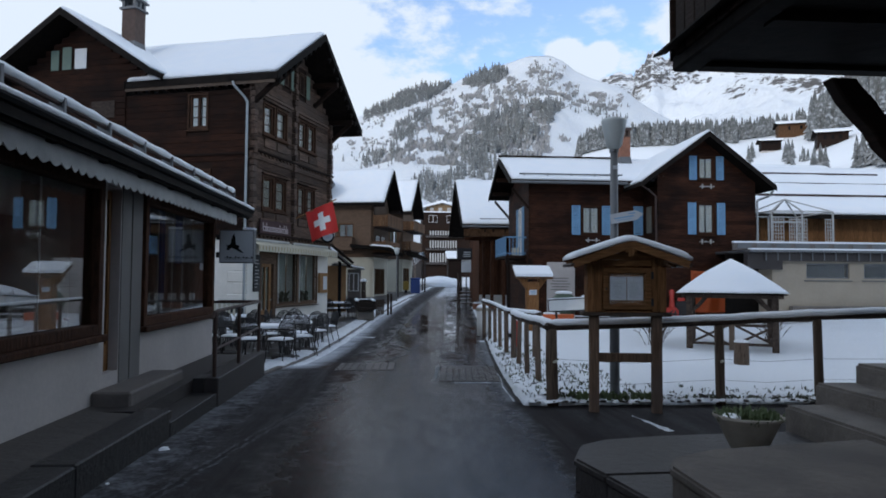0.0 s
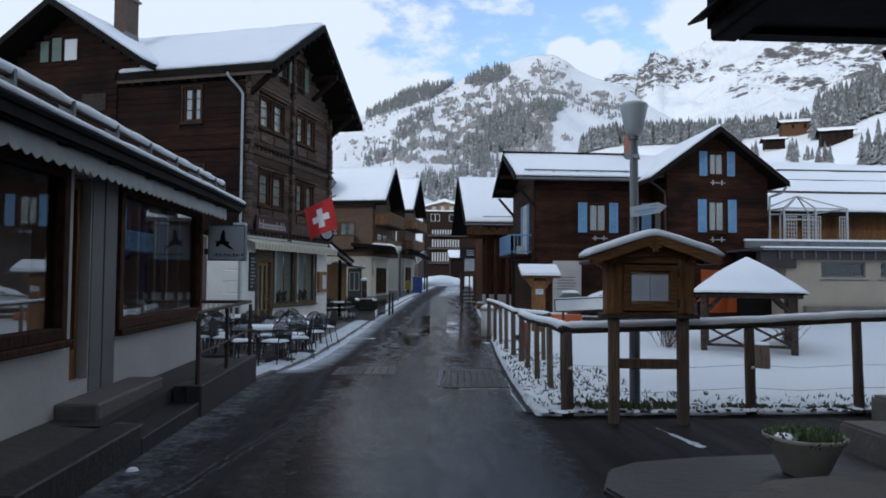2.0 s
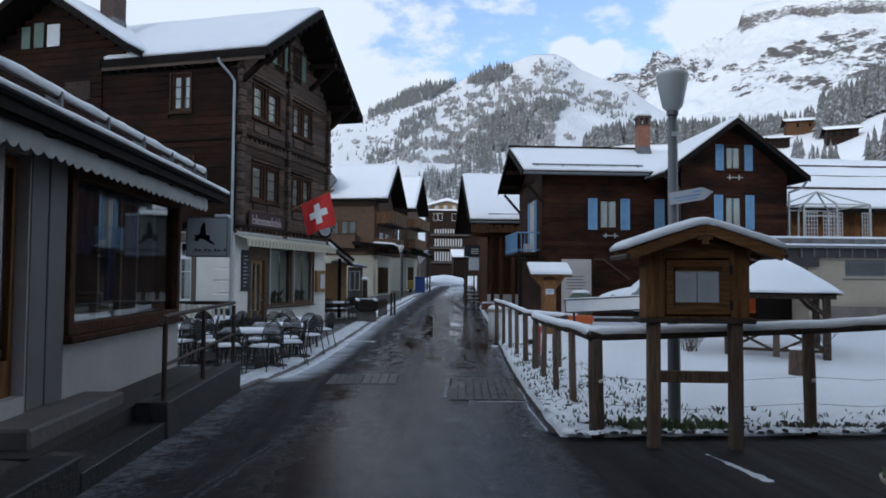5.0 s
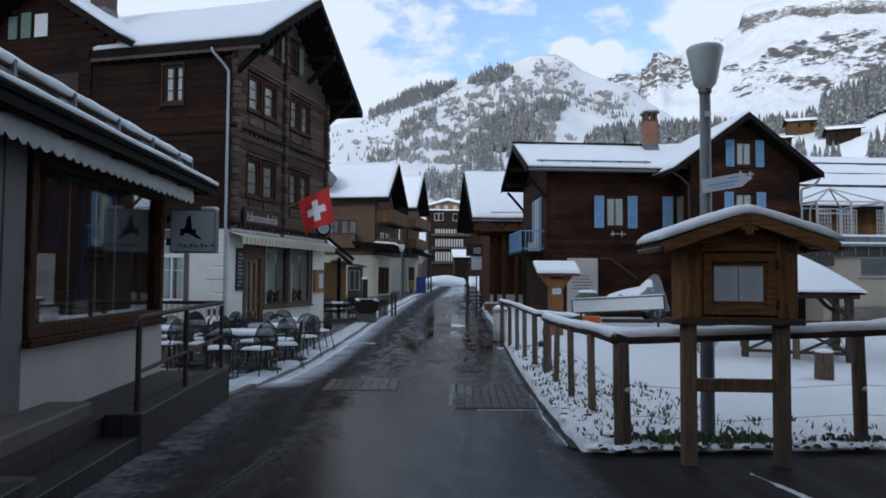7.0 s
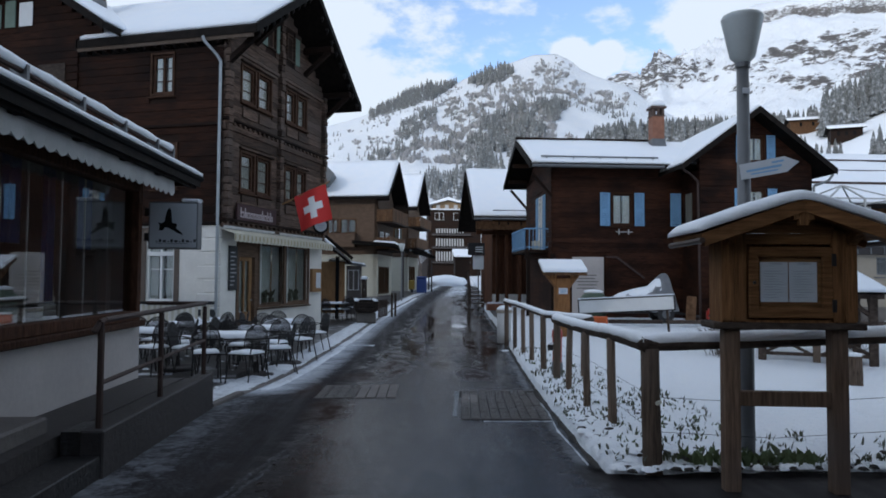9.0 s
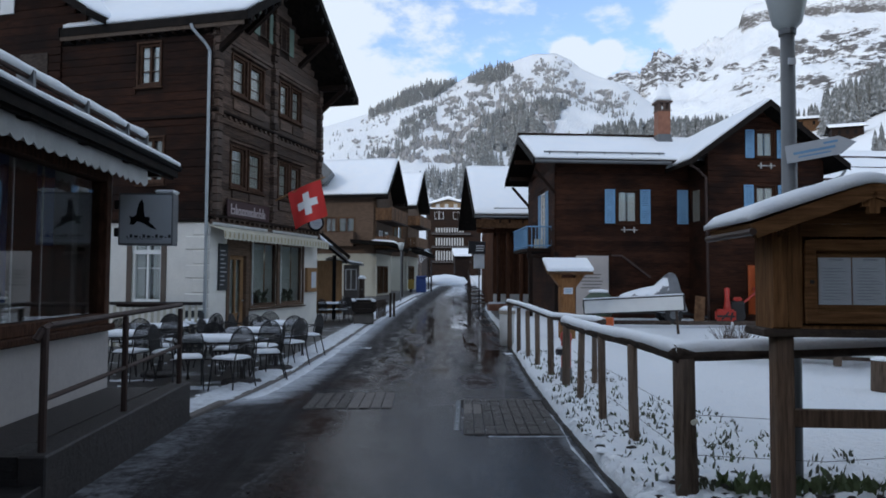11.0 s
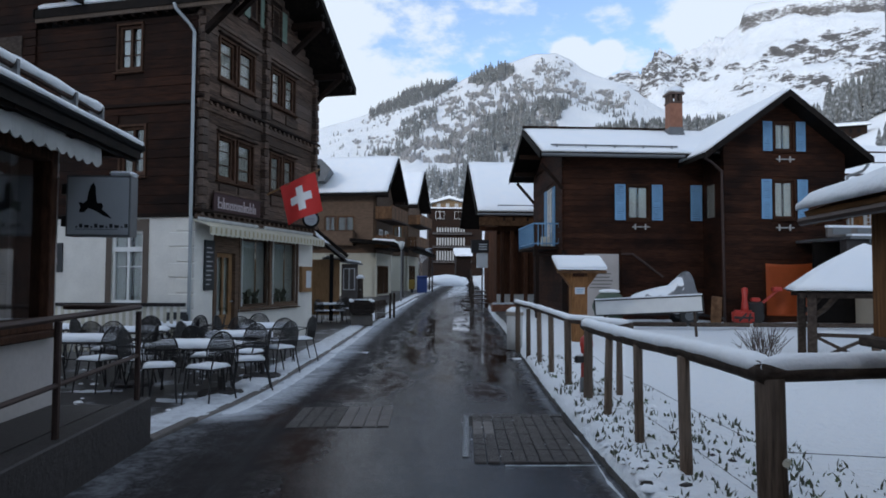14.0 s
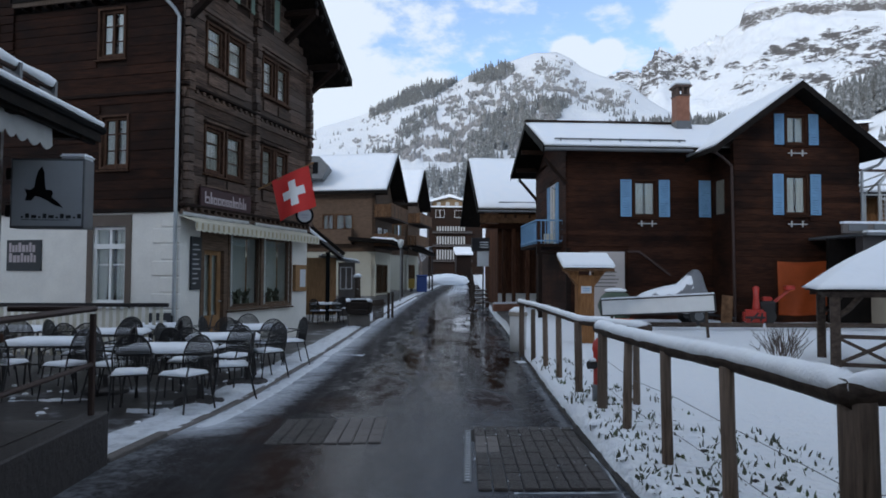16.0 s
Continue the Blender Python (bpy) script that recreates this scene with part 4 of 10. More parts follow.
forest("hill_forest", hill_at, [(-9, -6.5, 0.25, 0.95, 30, 9, 0.1)], "frosted spruces in stands on the hill", 11, 4, 5, [
    (0.9, 14.75, 3.7, 0.55, 0.36, 560, 14, -0.6), (7.4, 16.45, 1.9, 0.6, 0.22, 300, 14, -0.6), (-2.0, 10.2, 0.9, 0.5, 0.2, 60, 11, -0.4), (1.5, 12.9, 2.0, 0.7, 0.55, 190, 11, -0.25), (0.5, 11.2, 1.2, 0.8, 0.3, 90, 10, -0.15),
    (9.8, 12.3, 3.6, 1.5, 0.28, 520, 14, -0.08), (6.9, 10.6, 1.6, 1.3, 0.2, 190, 12, -0.2), (12.7, 13.6, 1.2, 0.7, 0.2, 80, 11, -0.2), (3.6, 7.4, 2.4, 0.9, 0.0, 150, 9, -0.5), (8.5, 9.0, 3.5, 1.2, 0.0, 160, 10, -0.3),
    (9.0, 15.1, 4.3, 1.4, 0.1, 130, 8, 0.0), (5.2, 13.4, 2.6, 1.1, 0.2, 60, 8, 0.05), (12.3, 16.7, 1.5, 0.8, -0.3, 60, 6, -0.2), (4.0, 10.6, 1.5, 1.4, 0.1, 50, 9, 0.0), (15.2, 14.3, 2.8, 1.1, -0.15, 110, 7, -0.05), (17.6, 13.4, 1.8, 0.9, 0.0, 90, 8, -0.2), (2.0, 12.0, 8.5, 2.6, 0.3, 120, 7, 0.1), (-5.3, 11.3, 0.5, 0.15, 0.0, 4, 9, -9), (-4.5, 9.9, 0.15, 0.1, 0.0, 1, 9, -9)])
forest("meadow_forest", meadow_at, [
    (15.2, 27.5, 0.95, 0.998, 420, 9.5, -0.6), (27, 33, 0.985, 0.998, 90, 8.5, -0.5), (32.6, 42, 0.86, 0.998, 460, 14.5, -0.8)],
    "row of snow-dusted spruces above the meadow", 23, 8, 7)
forest("meadow_trees", meadow_at, [(33.0, 33.9, 0.55, 0.58, 7, 7.5, -9), (35.6, 38.0, 0.47, 0.54, 10, 10, -9), (30.9, 31.7, 0.66, 0.73, 7, 6.5, -9), (28.4, 28.9, 0.74, 0.84, 6, 7, -9), (31.9, 33.0, 0.67, 0.71, 6, 4, -9)],
       "group of dark snow-dusted firs on the slope", 5, 7, 8)


# scrub and bare larches, grey with frost, between the spruces
def scrub(name, at, stands, label, seed):
    rng = random.Random(seed)
    verts, faces = [], []
    for az, s, size in hill_spots(stands, rng, seed):
        p, h = at(az, s), size * rng.uniform(0.5, 1.3)
        for _ in range(9):
            d = Vector((rng.gauss(0, 0.35), rng.gauss(0, 0.35), 1)).normalized() * h * rng.uniform(0.5, 1.0)
            side = Vector((rng.uniform(-1, 1), rng.uniform(-1, 1), 0)) * h * 0.09
            q = p + Vector((rng.gauss(0, 0.2), rng.gauss(0, 0.2), 0)) * h
            b = len(verts)
            verts += [tuple(q - side), tuple(q + side), tuple(q + d * 0.6 + side * 1.6), tuple(q + d), tuple(q + d * 0.6 - side * 1.6)]
            faces.append((b, b + 1, b + 2, b + 3, b + 4))
    me = bpy.data.meshes.new(name)
    me.from_pydata(verts, [], faces)
    me.materials.append(frost)
    return tagged(new(name, me), label, "scrub", kind="stuff")


frost = plain("frosted_twigs", (0.36, 0.36, 0.37), 0.9, dirt=0.5, scale=0.3)
scrub("hill_scrub", hill_at, [(a, e, wa, we, 0.0, int(60 * wa * we), 6, 0.0) for a, e, wa, we in SCRUB] + [(5.0, 13.0, 9.5, 3.2, 0.15, 700, 5, 0.05)], "grey frosted scrub and larches on the hill", 77)


# ---- building kit ----
# a wall lies in its own frame: x along it (left to right seen from outside), y inwards, z up
CAMSIDE = -90


def set_in(ob, m):
    ob.matrix_basis = m
    return ob


def wall(parent, m, length, z0, z1, th, holes, mat, name="wall", label=""):
    """A wall with openings (x0, x1, z0, z1) that go through it."""
    xs = sorted({0.0, length, *[v for h in holes for v in h[:2]]})
    bm = bmesh.new()
    for a, b in zip(xs, xs[1:]):
        cuts = sorted([(h[2], h[3]) for h in holes if h[0] <= a + 1e-6 and h[1] >= b - 1e-6])
        z = z0
        for c, d in cuts:
            if c > z + 1e-6:
                box(bm, a, b, 0, th, z, c)
            z = max(z, d)
        if z < z1 - 1e-6:
            box(bm, a, b, 0, th, z, z1)
    bmesh.ops.remove_doubles(bm, verts=bm.verts, dist=1e-5)
    return set_in(part(name, bm, mat, parent, label), m)


PLANK = to_mesh("plank", soften(boxes((0, 1, 0, 1, 0, 1)), 0.06), wood_dark)
PLANKS = {}


def plank_mesh(mat):
    if mat.name not in PLANKS:
        PLANKS[mat.name] = PLANK.copy()
        PLANKS[mat.name].materials[0] = mat
    return PLANKS[mat.name]


def planks(parent, m, z0, z1, step, ends, holes, mat, rng, proud=0.035, name="plank"):
    """Horizontal boards on a wall; ends(z) gives how far each runs."""
    me = plank_mesh(mat)
    z = z0
    while z < z1 - 0.03:
        h = min(step * rng.uniform(0.92, 1.08), z1 - z)
        a, b = ends(z + h * 0.9)
        runs, x = [], a
        for c, d in sorted((q[0], q[1]) for q in holes if q[2] < z + h - 0.02 and q[3] > z + 0.02):
            if c > x + 0.03:
                runs.append((x, c))
            x = max(x, d)
        if b > x + 0.03:
            runs.append((x, b))
        for x0, x1 in runs:
            out = proud * rng.uniform(0.7, 1.2)
            share(name, me, parent, m @ Matrix.Translation((x0, -out, z + 0.004)) @ Matrix.Diagonal((x1 - x0, out + 0.02, h - 0.007, 1)))
        z += h


def boards_up(parent, m, x0, x1, z0, z1, step, mat, rng, proud=0.03, name="board"):
    """Upright boards side by side."""
    me = plank_mesh(mat)
    x = x0
    while x < x1 - 0.02:
        w = min(step * rng.uniform(0.9, 1.1), x1 - x)
        out = proud * rng.uniform(0.7, 1.2)
        share(name, me, parent, m @ Matrix.Translation((x + 0.004, -out, z0)) @ Matrix.Diagonal((w - 0.008, out + 0.02, z1 - z0, 1)))
        x += w


def ring(bm, x0, x1, z0, z1, f, y0, y1):
    """A rectangular frame in one piece."""
    o, i = ((x0, z0), (x1, z0), (x1, z1), (x0, z1)), ((x0 + f, z0 + f), (x1 - f, z0 + f), (x1 - f, z1 - f), (x0 + f, z1 - f))
    v = [[bm.verts.new((x, y, z)) for x, z in q] for q in (o, i) for y in (y0, y1)]
    for a in range(4):
        b = (a + 1) % 4
        bm.faces.new((v[0][a], v[0][b], v[2][b], v[2][a]))
        bm.faces.new((v[1][b], v[1][a], v[3][a], v[3][b]))
        bm.faces.new((v[0][b], v[0][a], v[1][a], v[1][b]))
        bm.faces.new((v[2][a], v[2][b], v[3][b], v[3][a]))
    return bm


def window(parent, m, w, h, mat=wood_window, halves=2, cross=1, shutters=None, veil=True, sill=True, name="window", deep=0.10, trim=0.05, veil_mat=None, drawn=0.72):
    """A window set into its opening: frame, panes, glazing bars, curtains, and shutters laid open on the wall."""
    f = 0.06
    win = set_in(part(name, ring(bmesh.new(), 0, w, 0, h, f, 0.02, deep), mat, parent), m)
    win["label"] = mat.name.replace("_", " ") + " window frame"
    for k in range(1, halves):
        part("mullion", boxes((w * k / halves - 0.03, w * k / halves + 0.03, 0.022, deep - .002, f, h - f)), mat, win)
    if trim:
        part("trim", ring(bmesh.new(), -trim, w + trim, -trim, h + trim, trim, -0.05, 0.018), mat, win)
    for k in range(halves):
        a, b = w * k / halves + (f if k == 0 else 0.03), w * (k + 1) / halves - (f if k == halves - 1 else 0.03)
        pane = part("pane", boxes((a, b, 0.060, 0.068, f, h - f)), glass, win, "clear reflecting glass")
        pane.visible_shadow = False
        if cross:
            for c in range(1, cross + 1):
                z = h * c / (cross + 1)
                part("glazing_bar", boxes((a, b, 0.045, 0.058, z - 0.012, z + 0.012)), mat, win)
        if veil:
            bm = bmesh.new()
            n, pts = 14, []
            for q in range(n + 1):
                x = a + (b - a) * q / n
                pts.append((x, 0.085 + 0.010 * math.sin(q * 2.1 + k)))
            for (x0, y0), (x1, y1) in zip(pts, pts[1:]):
                mid = (x0 + x1) / 2
                near = (mid - a) / (b - a) if k == 0 else (b - mid) / (b - a)
                if drawn >= 1 or (halves > 1 and near < drawn) or (halves == 1 and (w < 0.55 or not 0.42 < near < 0.58)):
                    v = [bm.verts.new(p) for p in ((x0, y0, f), (x1, y1, f), (x1, y1, h - f), (x0, y0, h - f))]
                    bm.faces.new(v)
                    v2 = [bm.verts.new(p) for p in ((x0, y0 + 0.006, f), (x1, y1 + 0.006, f), (x1, y1 + 0.006, h - f), (x0, y0 + 0.006, h - f))]
                    bm.faces.new(v2[::-1])
            part("curtain", bm, veil_mat or curtain, win, "pale net curtain")
    if sill:
        part("sill", soften(boxes((-0.1, w + 0.1, -0.10, 0.02, -0.11, -0.075)), 0.008), mat, win)
    if shutters:
        sw = w * 0.5
        for x in (-sw - 0.10, w + 0.10):
            bm = ring(bmesh.new(), x, x + sw, -0.04, h + 0.04, 0.06, -0.075, -0.04)
            sh = part("shutter", bm, shutters, win, "painted louvred shutter, folded open")
            part("rail", boxes((x + 0.06, x + sw - 0.06, -0.074, -0.042, h * 0.42, h * 0.42 + 0.07)), shutters, sh)
            bm = bmesh.new()
            for a0, a1 in ((0.03, h * 0.42), (h * 0.42 + 0.07, h - 0.03)):
                n = max(3, int((a1 - a0) / 0.07))
                for q in range(n):
                    z = a0 + (a1 - a0) * q / n
                    box(bm, x + 0.06, x + sw - 0.06, -0.068, -0.046, z + 0.004, z + (a1 - a0) / n - 0.008)
            part("louvre", bm, shutters, sh)
    return win


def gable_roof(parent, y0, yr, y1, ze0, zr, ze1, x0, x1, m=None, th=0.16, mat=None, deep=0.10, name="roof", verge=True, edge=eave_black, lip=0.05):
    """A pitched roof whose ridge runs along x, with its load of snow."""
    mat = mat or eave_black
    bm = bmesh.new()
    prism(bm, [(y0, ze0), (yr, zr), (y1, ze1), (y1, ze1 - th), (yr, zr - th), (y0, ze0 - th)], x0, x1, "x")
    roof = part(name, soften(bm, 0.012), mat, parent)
    if m is not None:
        set_in(roof, m)
    a0, a1 = (zr - ze0) / (yr - y0), (zr - ze1) / (y1 - yr)
    n = 40
    bm = bmesh.new()
    sec = [(y0 + lip, ze0 + a0 * lip + 0.004), (yr, zr + 0.004), (y1 - lip, ze1 + a1 * lip + 0.004)]
    k = 10
    prof = [(sec[0][0] + (sec[1][0] - sec[0][0]) * i / k, sec[0][1] + (sec[1][1] - sec[0][1]) * i / k) for i in range(k)] + \
           [(sec[1][0] + (sec[2][0] - sec[1][0]) * i / k, sec[1][1] + (sec[2][1] - sec[1][1]) * i / k) for i in range(k + 1)]
    lo, hi = [], []
    for i in range(n + 1):
        x = x0 + lip + (x1 - x0 - 2 * lip) * i / n
        lo.append([bm.verts.new((x, y, z)) for y, z in prof])
        row = []
        for q, (y, z) in enumerate(prof):
            e = min(1.0, (min(q, len(prof) - 1 - q) + 0.35) / 0.8, (min(i, n - i) + 0.35) / 0.8)
            d = deep * (0.55 + 0.45 * e) * (1 + 0.22 * noise.noise(Vector((x * 0.8, y * 0.8, zr))))
            row.append(bm.verts.new((x, y, z + d)))
        hi.append(row)
    w = len(prof)
    for i in range(n):
        for q in range(w - 1):
            bm.faces.new((hi[i][q], hi[i + 1][q], hi[i + 1][q + 1], hi[i][q + 1]))
            bm.faces.new((lo[i][q], lo[i][q + 1], lo[i + 1][q + 1], lo[i + 1][q]))
        bm.faces.new((lo[i][0], lo[i + 1][0], hi[i + 1][0], hi[i][0]))
        bm.faces.new((lo[i + 1][-1], lo[i][-1], hi[i][-1], hi[i + 1][-1]))
    for q in range(w - 1):
        bm.faces.new((lo[0][q + 1], lo[0][q], hi[0][q], hi[0][q + 1]))
        bm.faces.new((lo[n][q], lo[n][q + 1], hi[n][q + 1], hi[n][q]))
    part("snow_cover", bm, snow_roof, roof, "even layer of fresh snow", smooth=True)
    if verge:
        for x in (x0 - 0.03, x1 + 0.005):
            bm = bmesh.new()
            prism(bm, [(y0 - 0.02, ze0 + 0.02), (yr, zr + 0.03), (y1 + 0.02, ze1 + 0.02), (y1 + 0.02, ze1 - 0.2), (yr, zr - 0.2), (y0 - 0.02, ze0 - 0.2)], x, x + 0.025, "x")
            part("bargeboard", bm, edge, roof)
    return roof


def gable_fill(parent, pts, d0, d1, mat, axis="x", name="gable_wall"):
    bm = bmesh.new()
    prism(bm, pts, d0, d1, axis)
    return part(name, bm, mat, parent)


def chimney(parent, x, y, z0, z1, w=0.55, mat=brick_red):
    c = part("chimney", soften(boxes((x - w / 2, x + w / 2, y - w / 2, y + w / 2, z0, z1 - 0.35)), 0.01), mat, parent, "brick chimney with a covered top")
    k = w / 2
    bm = boxes((x - k - .06, x + k + .06, y - k - .06, y + k + .06, z1 - 0.35, z1 - 0.28))
    for sx in (-1, 0, 1):
        for sy in (-1, 1):
            box(bm, x + sx * (k - .05) - .05, x + sx * (k - .05) + .05, y + sy * (k - .05) - .05, y + sy * (k - .05) + .05, z1 - 0.28, z1 - 0.05)
    box(bm, x - k - .08, x + k + .08, y - k - .08, y + k + .08, z1 - 0.05, z1)
    part("cap", bm, zinc, c, "raised metal cowl")
    part("snow_cap", soften(boxes((x - k - .05, x + k + .05, y - k - .05, y + k + .05, z1 + .003, z1 + .12)), 0.04, 2), snow, c)
    return c


def chalet_chimney(parent, x, y):
    """Brick stack on a flared metal collar, open arcades under a slab, a steep heap of snow on top."""
    k = 0.245
    c = part("chimney", soften(boxes((x - k, x + k, y - k, y + k, 6.7, 8.12)), 0.01), brick_red, parent, "red brick chimney with arched vents")
    bm = bmesh.new()
    lathe(bm, [(0.47, 6.72), (0.40, 7.0), (0.36, 7.18)], 4)
    bmesh.ops.rotate(bm, verts=bm.verts, matrix=Matrix.Rotation(radians(45), 3, "Z"))
    bmesh.ops.translate(bm, verts=bm.verts, vec=(x, y, 0))
    part("flashing", bm, zinc, c, "flared sheet-metal collar")
    part("band", soften(boxes((x - k - .03, x + k + .03, y - k - .03, y + k + .03, 8.10, 8.16)), 0.01), brick_dark, c)
    for sx in (-1, 0, 1):
        for sy in (-1, 0, 1):
            if sx or sy:
                px, py = x + sx * (k - .045), y + sy * (k - .045)
                part("pier", boxes((px - .045, px + .045, py - .045, py + .045, 8.16, 8.43)), brick_dark, c)
    part("cap", soften(boxes((x - k - .07, x + k + .07, y - k - .07, y + k + .07, 8.43, 8.51)), 0.01), brick_dark, c, "dark stone slab")
    bm = bmesh.new()
    lathe(bm, [(0.43, 8.513), (0.41, 8.60), (0.33, 8.72), (0.20, 8.78)], 4)
    bmesh.ops.rotate(bm, verts=bm.verts, matrix=Matrix.Rotation(radians(45), 3, "Z"))
    bmesh.ops.translate(bm, verts=bm.verts, vec=(x, y, 0))
    part("snow_cap", soften(bm, 0.04, 2), snow, c, "steep heap of snow", smooth=True)
    return c


RNG = random.Random(42)

# ---- restaurant chalet ----
REST = pose(-4.35, 20.24, -0.24, 0, 0, 72)
Z = 0.24     # heights below are above the street; the house stands a little lower


def make_restaurant():
    h = thing("restaurant_chalet", REST, "tall dark timber chalet with a whitewashed ground floor and snowy roof", "house")
    L, D, C0 = 5.9, 10.0, 0.12                  # C0: where the street corner stands along the front
    side = pose(C0, D, Z, 0, 0, CAMSIDE)         # x runs from the back towards the street corner
    front = pose(0, 0, Z)
    # ground floor
    door = (0.9, 1.75, -0.2, 2.0)
    shop = [(1.92, 3.30, 0.70, 2.36), (3.42, 4.86, 0.70, 2.36)]
    wall(h, front @ pose(C0, 0, 0), L - C0, -0.3, 2.68, 0.35, [(a - C0, b - C0, c, d) for a, b, c, d in (door, *shop)], plaster, "ground_floor_wall", "whitewashed rubble wall")
    sw = (D - 2.06, D - 1.26, 0.84, 2.42)
    wall(h, side @ pose(0, 0, 0), D - 0.35, -0.3, 2.72, 0.35, [sw], plaster, "ground_floor_wall", "whitewashed rubble wall")
    # corner stones
    for k in range(9):
        wd = 0.62 if k % 2 else 0.42
        part("quoin", soften(boxes((C0 - 0.025, C0 + 0.05, -0.025, wd, -0.25 + k * 0.33 + Z, 0.06 + k * 0.33 + Z)), 0.02), plaster, h)
    # upper floors
    up = []
    for z0, z1 in ((3.66, 4.60), (5.95, 6.84)):
        up += [(0.92, 1.56, z0, z1), (1.74, 2.40, z0, z1), (3.30, 3.86, z0, z1), (4.02, 4.58, z0, z1)]
    att = [(2.15, 2.55, 7.75, 8.45), (3.25, 3.70, 7.75, 8.45)]
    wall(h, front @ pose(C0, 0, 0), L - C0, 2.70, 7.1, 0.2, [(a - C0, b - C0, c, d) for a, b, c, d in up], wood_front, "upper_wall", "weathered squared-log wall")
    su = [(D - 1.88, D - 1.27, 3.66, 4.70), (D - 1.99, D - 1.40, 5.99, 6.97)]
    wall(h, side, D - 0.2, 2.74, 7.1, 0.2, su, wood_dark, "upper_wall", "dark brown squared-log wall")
    gable_fill(h, [(C0, 7.1 + Z), (L, 7.1 + Z), (3.15, 9.42 + Z)], 0.0, 0.15, wood_dark, "y")
    half = lambda z: (max(C0, 3.15 - (9.40 - z) / 0.69) if z > 7.0 else C0, min(L, 3.15 + (9.40 - z) / 0.73) if z > 7.2 else L)
    trimmed = [(a - .08, b + .08, c - .09, d + .08) for a, b, c, d in up + att]
    planks(h, front, 2.74, 9.3, 0.185, half, trimmed, wood_front, RNG)
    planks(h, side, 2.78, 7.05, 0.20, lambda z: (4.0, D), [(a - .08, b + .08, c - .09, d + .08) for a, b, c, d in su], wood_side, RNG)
    wing = lambda z: (0.4, D - 4.2) if z < 7.35 else (D - 5.97 - (9.46 - z) * 1.55, D - 5.97 + (9.46 - z) * 1.55)
    aw = [(D - 6.95, D - 6.65, 8.02, 8.66), (D - 6.52, D - 6.18, 8.02, 8.74), (D - 6.06, D - 5.62, 8.02, 8.66)]
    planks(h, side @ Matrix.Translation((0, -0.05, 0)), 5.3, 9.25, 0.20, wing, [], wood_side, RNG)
    gable_fill(h, [(3.0, 7.3 + Z), (8.95, 7.3 + Z), (5.97, 9.46 + Z)], C0 - 0.01, C0 + 0.12, wood_dark, "x")
    for a, b, c, d in up:
        window(h, front @ pose(a, 0, c), b - a, d - c, wood_casement, 1, 2, veil_mat=veil_beige, drawn=1.0)
        # moulded hood over each pair of casements
        set_in(part("window_hood", soften(boxes((a - 0.12, b + 0.12, -0.13, 0.0, d + 0.08, d + 0.13)), 0.012), wood_front, h), front)
    for a, b, c, d in att:
        window(h, front @ pose(a, -0.03, c), b - a, d - c, wood_front, 1, 1, None, True, False, trim=0.03, veil_mat=veil_grey)
    for x in (1.85, 2.62, 3.75):
        set_in(part("shutter", soften(boxes((x, x + 0.26, -0.075, -0.045, 7.7, 8.5)), 0.008), green_shutter, h, "faded green wooden shutter"), front)
    for a, b, c, d in su:
        window(h, side @ pose(a, 0, c), b - a, d - c, wood_casement, 2, 2, veil_mat=white_paint if c > 5 else None)
    for k, (a, b, c, d) in enumerate(aw):
        set_in(part("shutter", soften(boxes((a, b, -0.13, -0.10, c, d)), 0.008), green_shutter if k < 2 else white_paint, h, "attic shutter, weathered paint"), side)
    # small square board high on the side wall
    set_in(part("shutter", soften(boxes((D - 5.4, D - 4.55, -0.12, -0.09, 6.42, 6.95)), 0.01), wood_rail, h, "grey wooden hatch"), side)
    # belt courses, log ends and brackets
    for z in (2.70, 5.10, 5.18, 7.1):
        set_in(part("belt_course", soften(boxes((C0 - 0.05, L + 0.05, -0.09, 0, z - 0.05, z + 0.05)), 0.015), wood_front, h), front)
    # dark wood puts the shadow line of the storey belts into the colour
    for z in (2.84, 5.30):
        set_in(part("belt_shadow_board", soften(boxes((C0 - 0.08, L + 0.08, -0.17, 0.0, z - 0.03, z + 0.035)), 0.012), wood_dark, h, "projecting storey moulding, dark to draw the belt's shadow line"), front)
        for k in range(24):
            share("dentil", plank_mesh(wood_front), h, front @ Matrix.Translation((C0 + 0.05 + k * 0.24, -0.135, z - 0.11)) @ Matrix.Diagonal((0.10, 0.13, 0.075, 1)))
    for z in (2.74, 5.16):
        set_in(part("belt_course", soften(boxes((4.0, D + 0.04, -0.08, 0, z - 0.04, z + 0.04)), 0.015), wood_dark, h), side)
    for x in (C0 + 0.12, 2.88, L - 0.12):
        z = 2.8
        while z < (7.1 if x != 2.88 else 8.6):
            share("log_end", plank_mesh(wood_front), h, front @ Matrix.Translation((x - 0.10 + RNG.uniform(-.015, .015), -0.14 - RNG.uniform(0, .04), z)) @ Matrix.Diagonal((0.2, 0.18, 0.165, 1)))
            z += 0.185
    for z in (4.78, 7.02):
        for x in (0.95, 1.75, 3.3, 4.05):
            set_in(part("carved_panel", soften(boxes((x - .02, x + 0.66, -0.075, -0.035, z - 1.52, z - 1.26)), 0.012), wood_front, h), front)
    # roof, with a second gable towards the lane
    flip = pose(0, 0, Z, 0, 0, 90)               # x of the roof runs into the house
    gable_roof(h, -6.6, -3.15, 0.12, 7.12, 9.64, 7.44, -1.0, 4.1, flip, th=0.2, deep=0.12)
    gable_roof(h, -6.6, -3.15, -0.4, 7.116, 9.636, 7.786, 3.3, D + 0.6, flip, th=0.2, deep=0.12, verge=False)
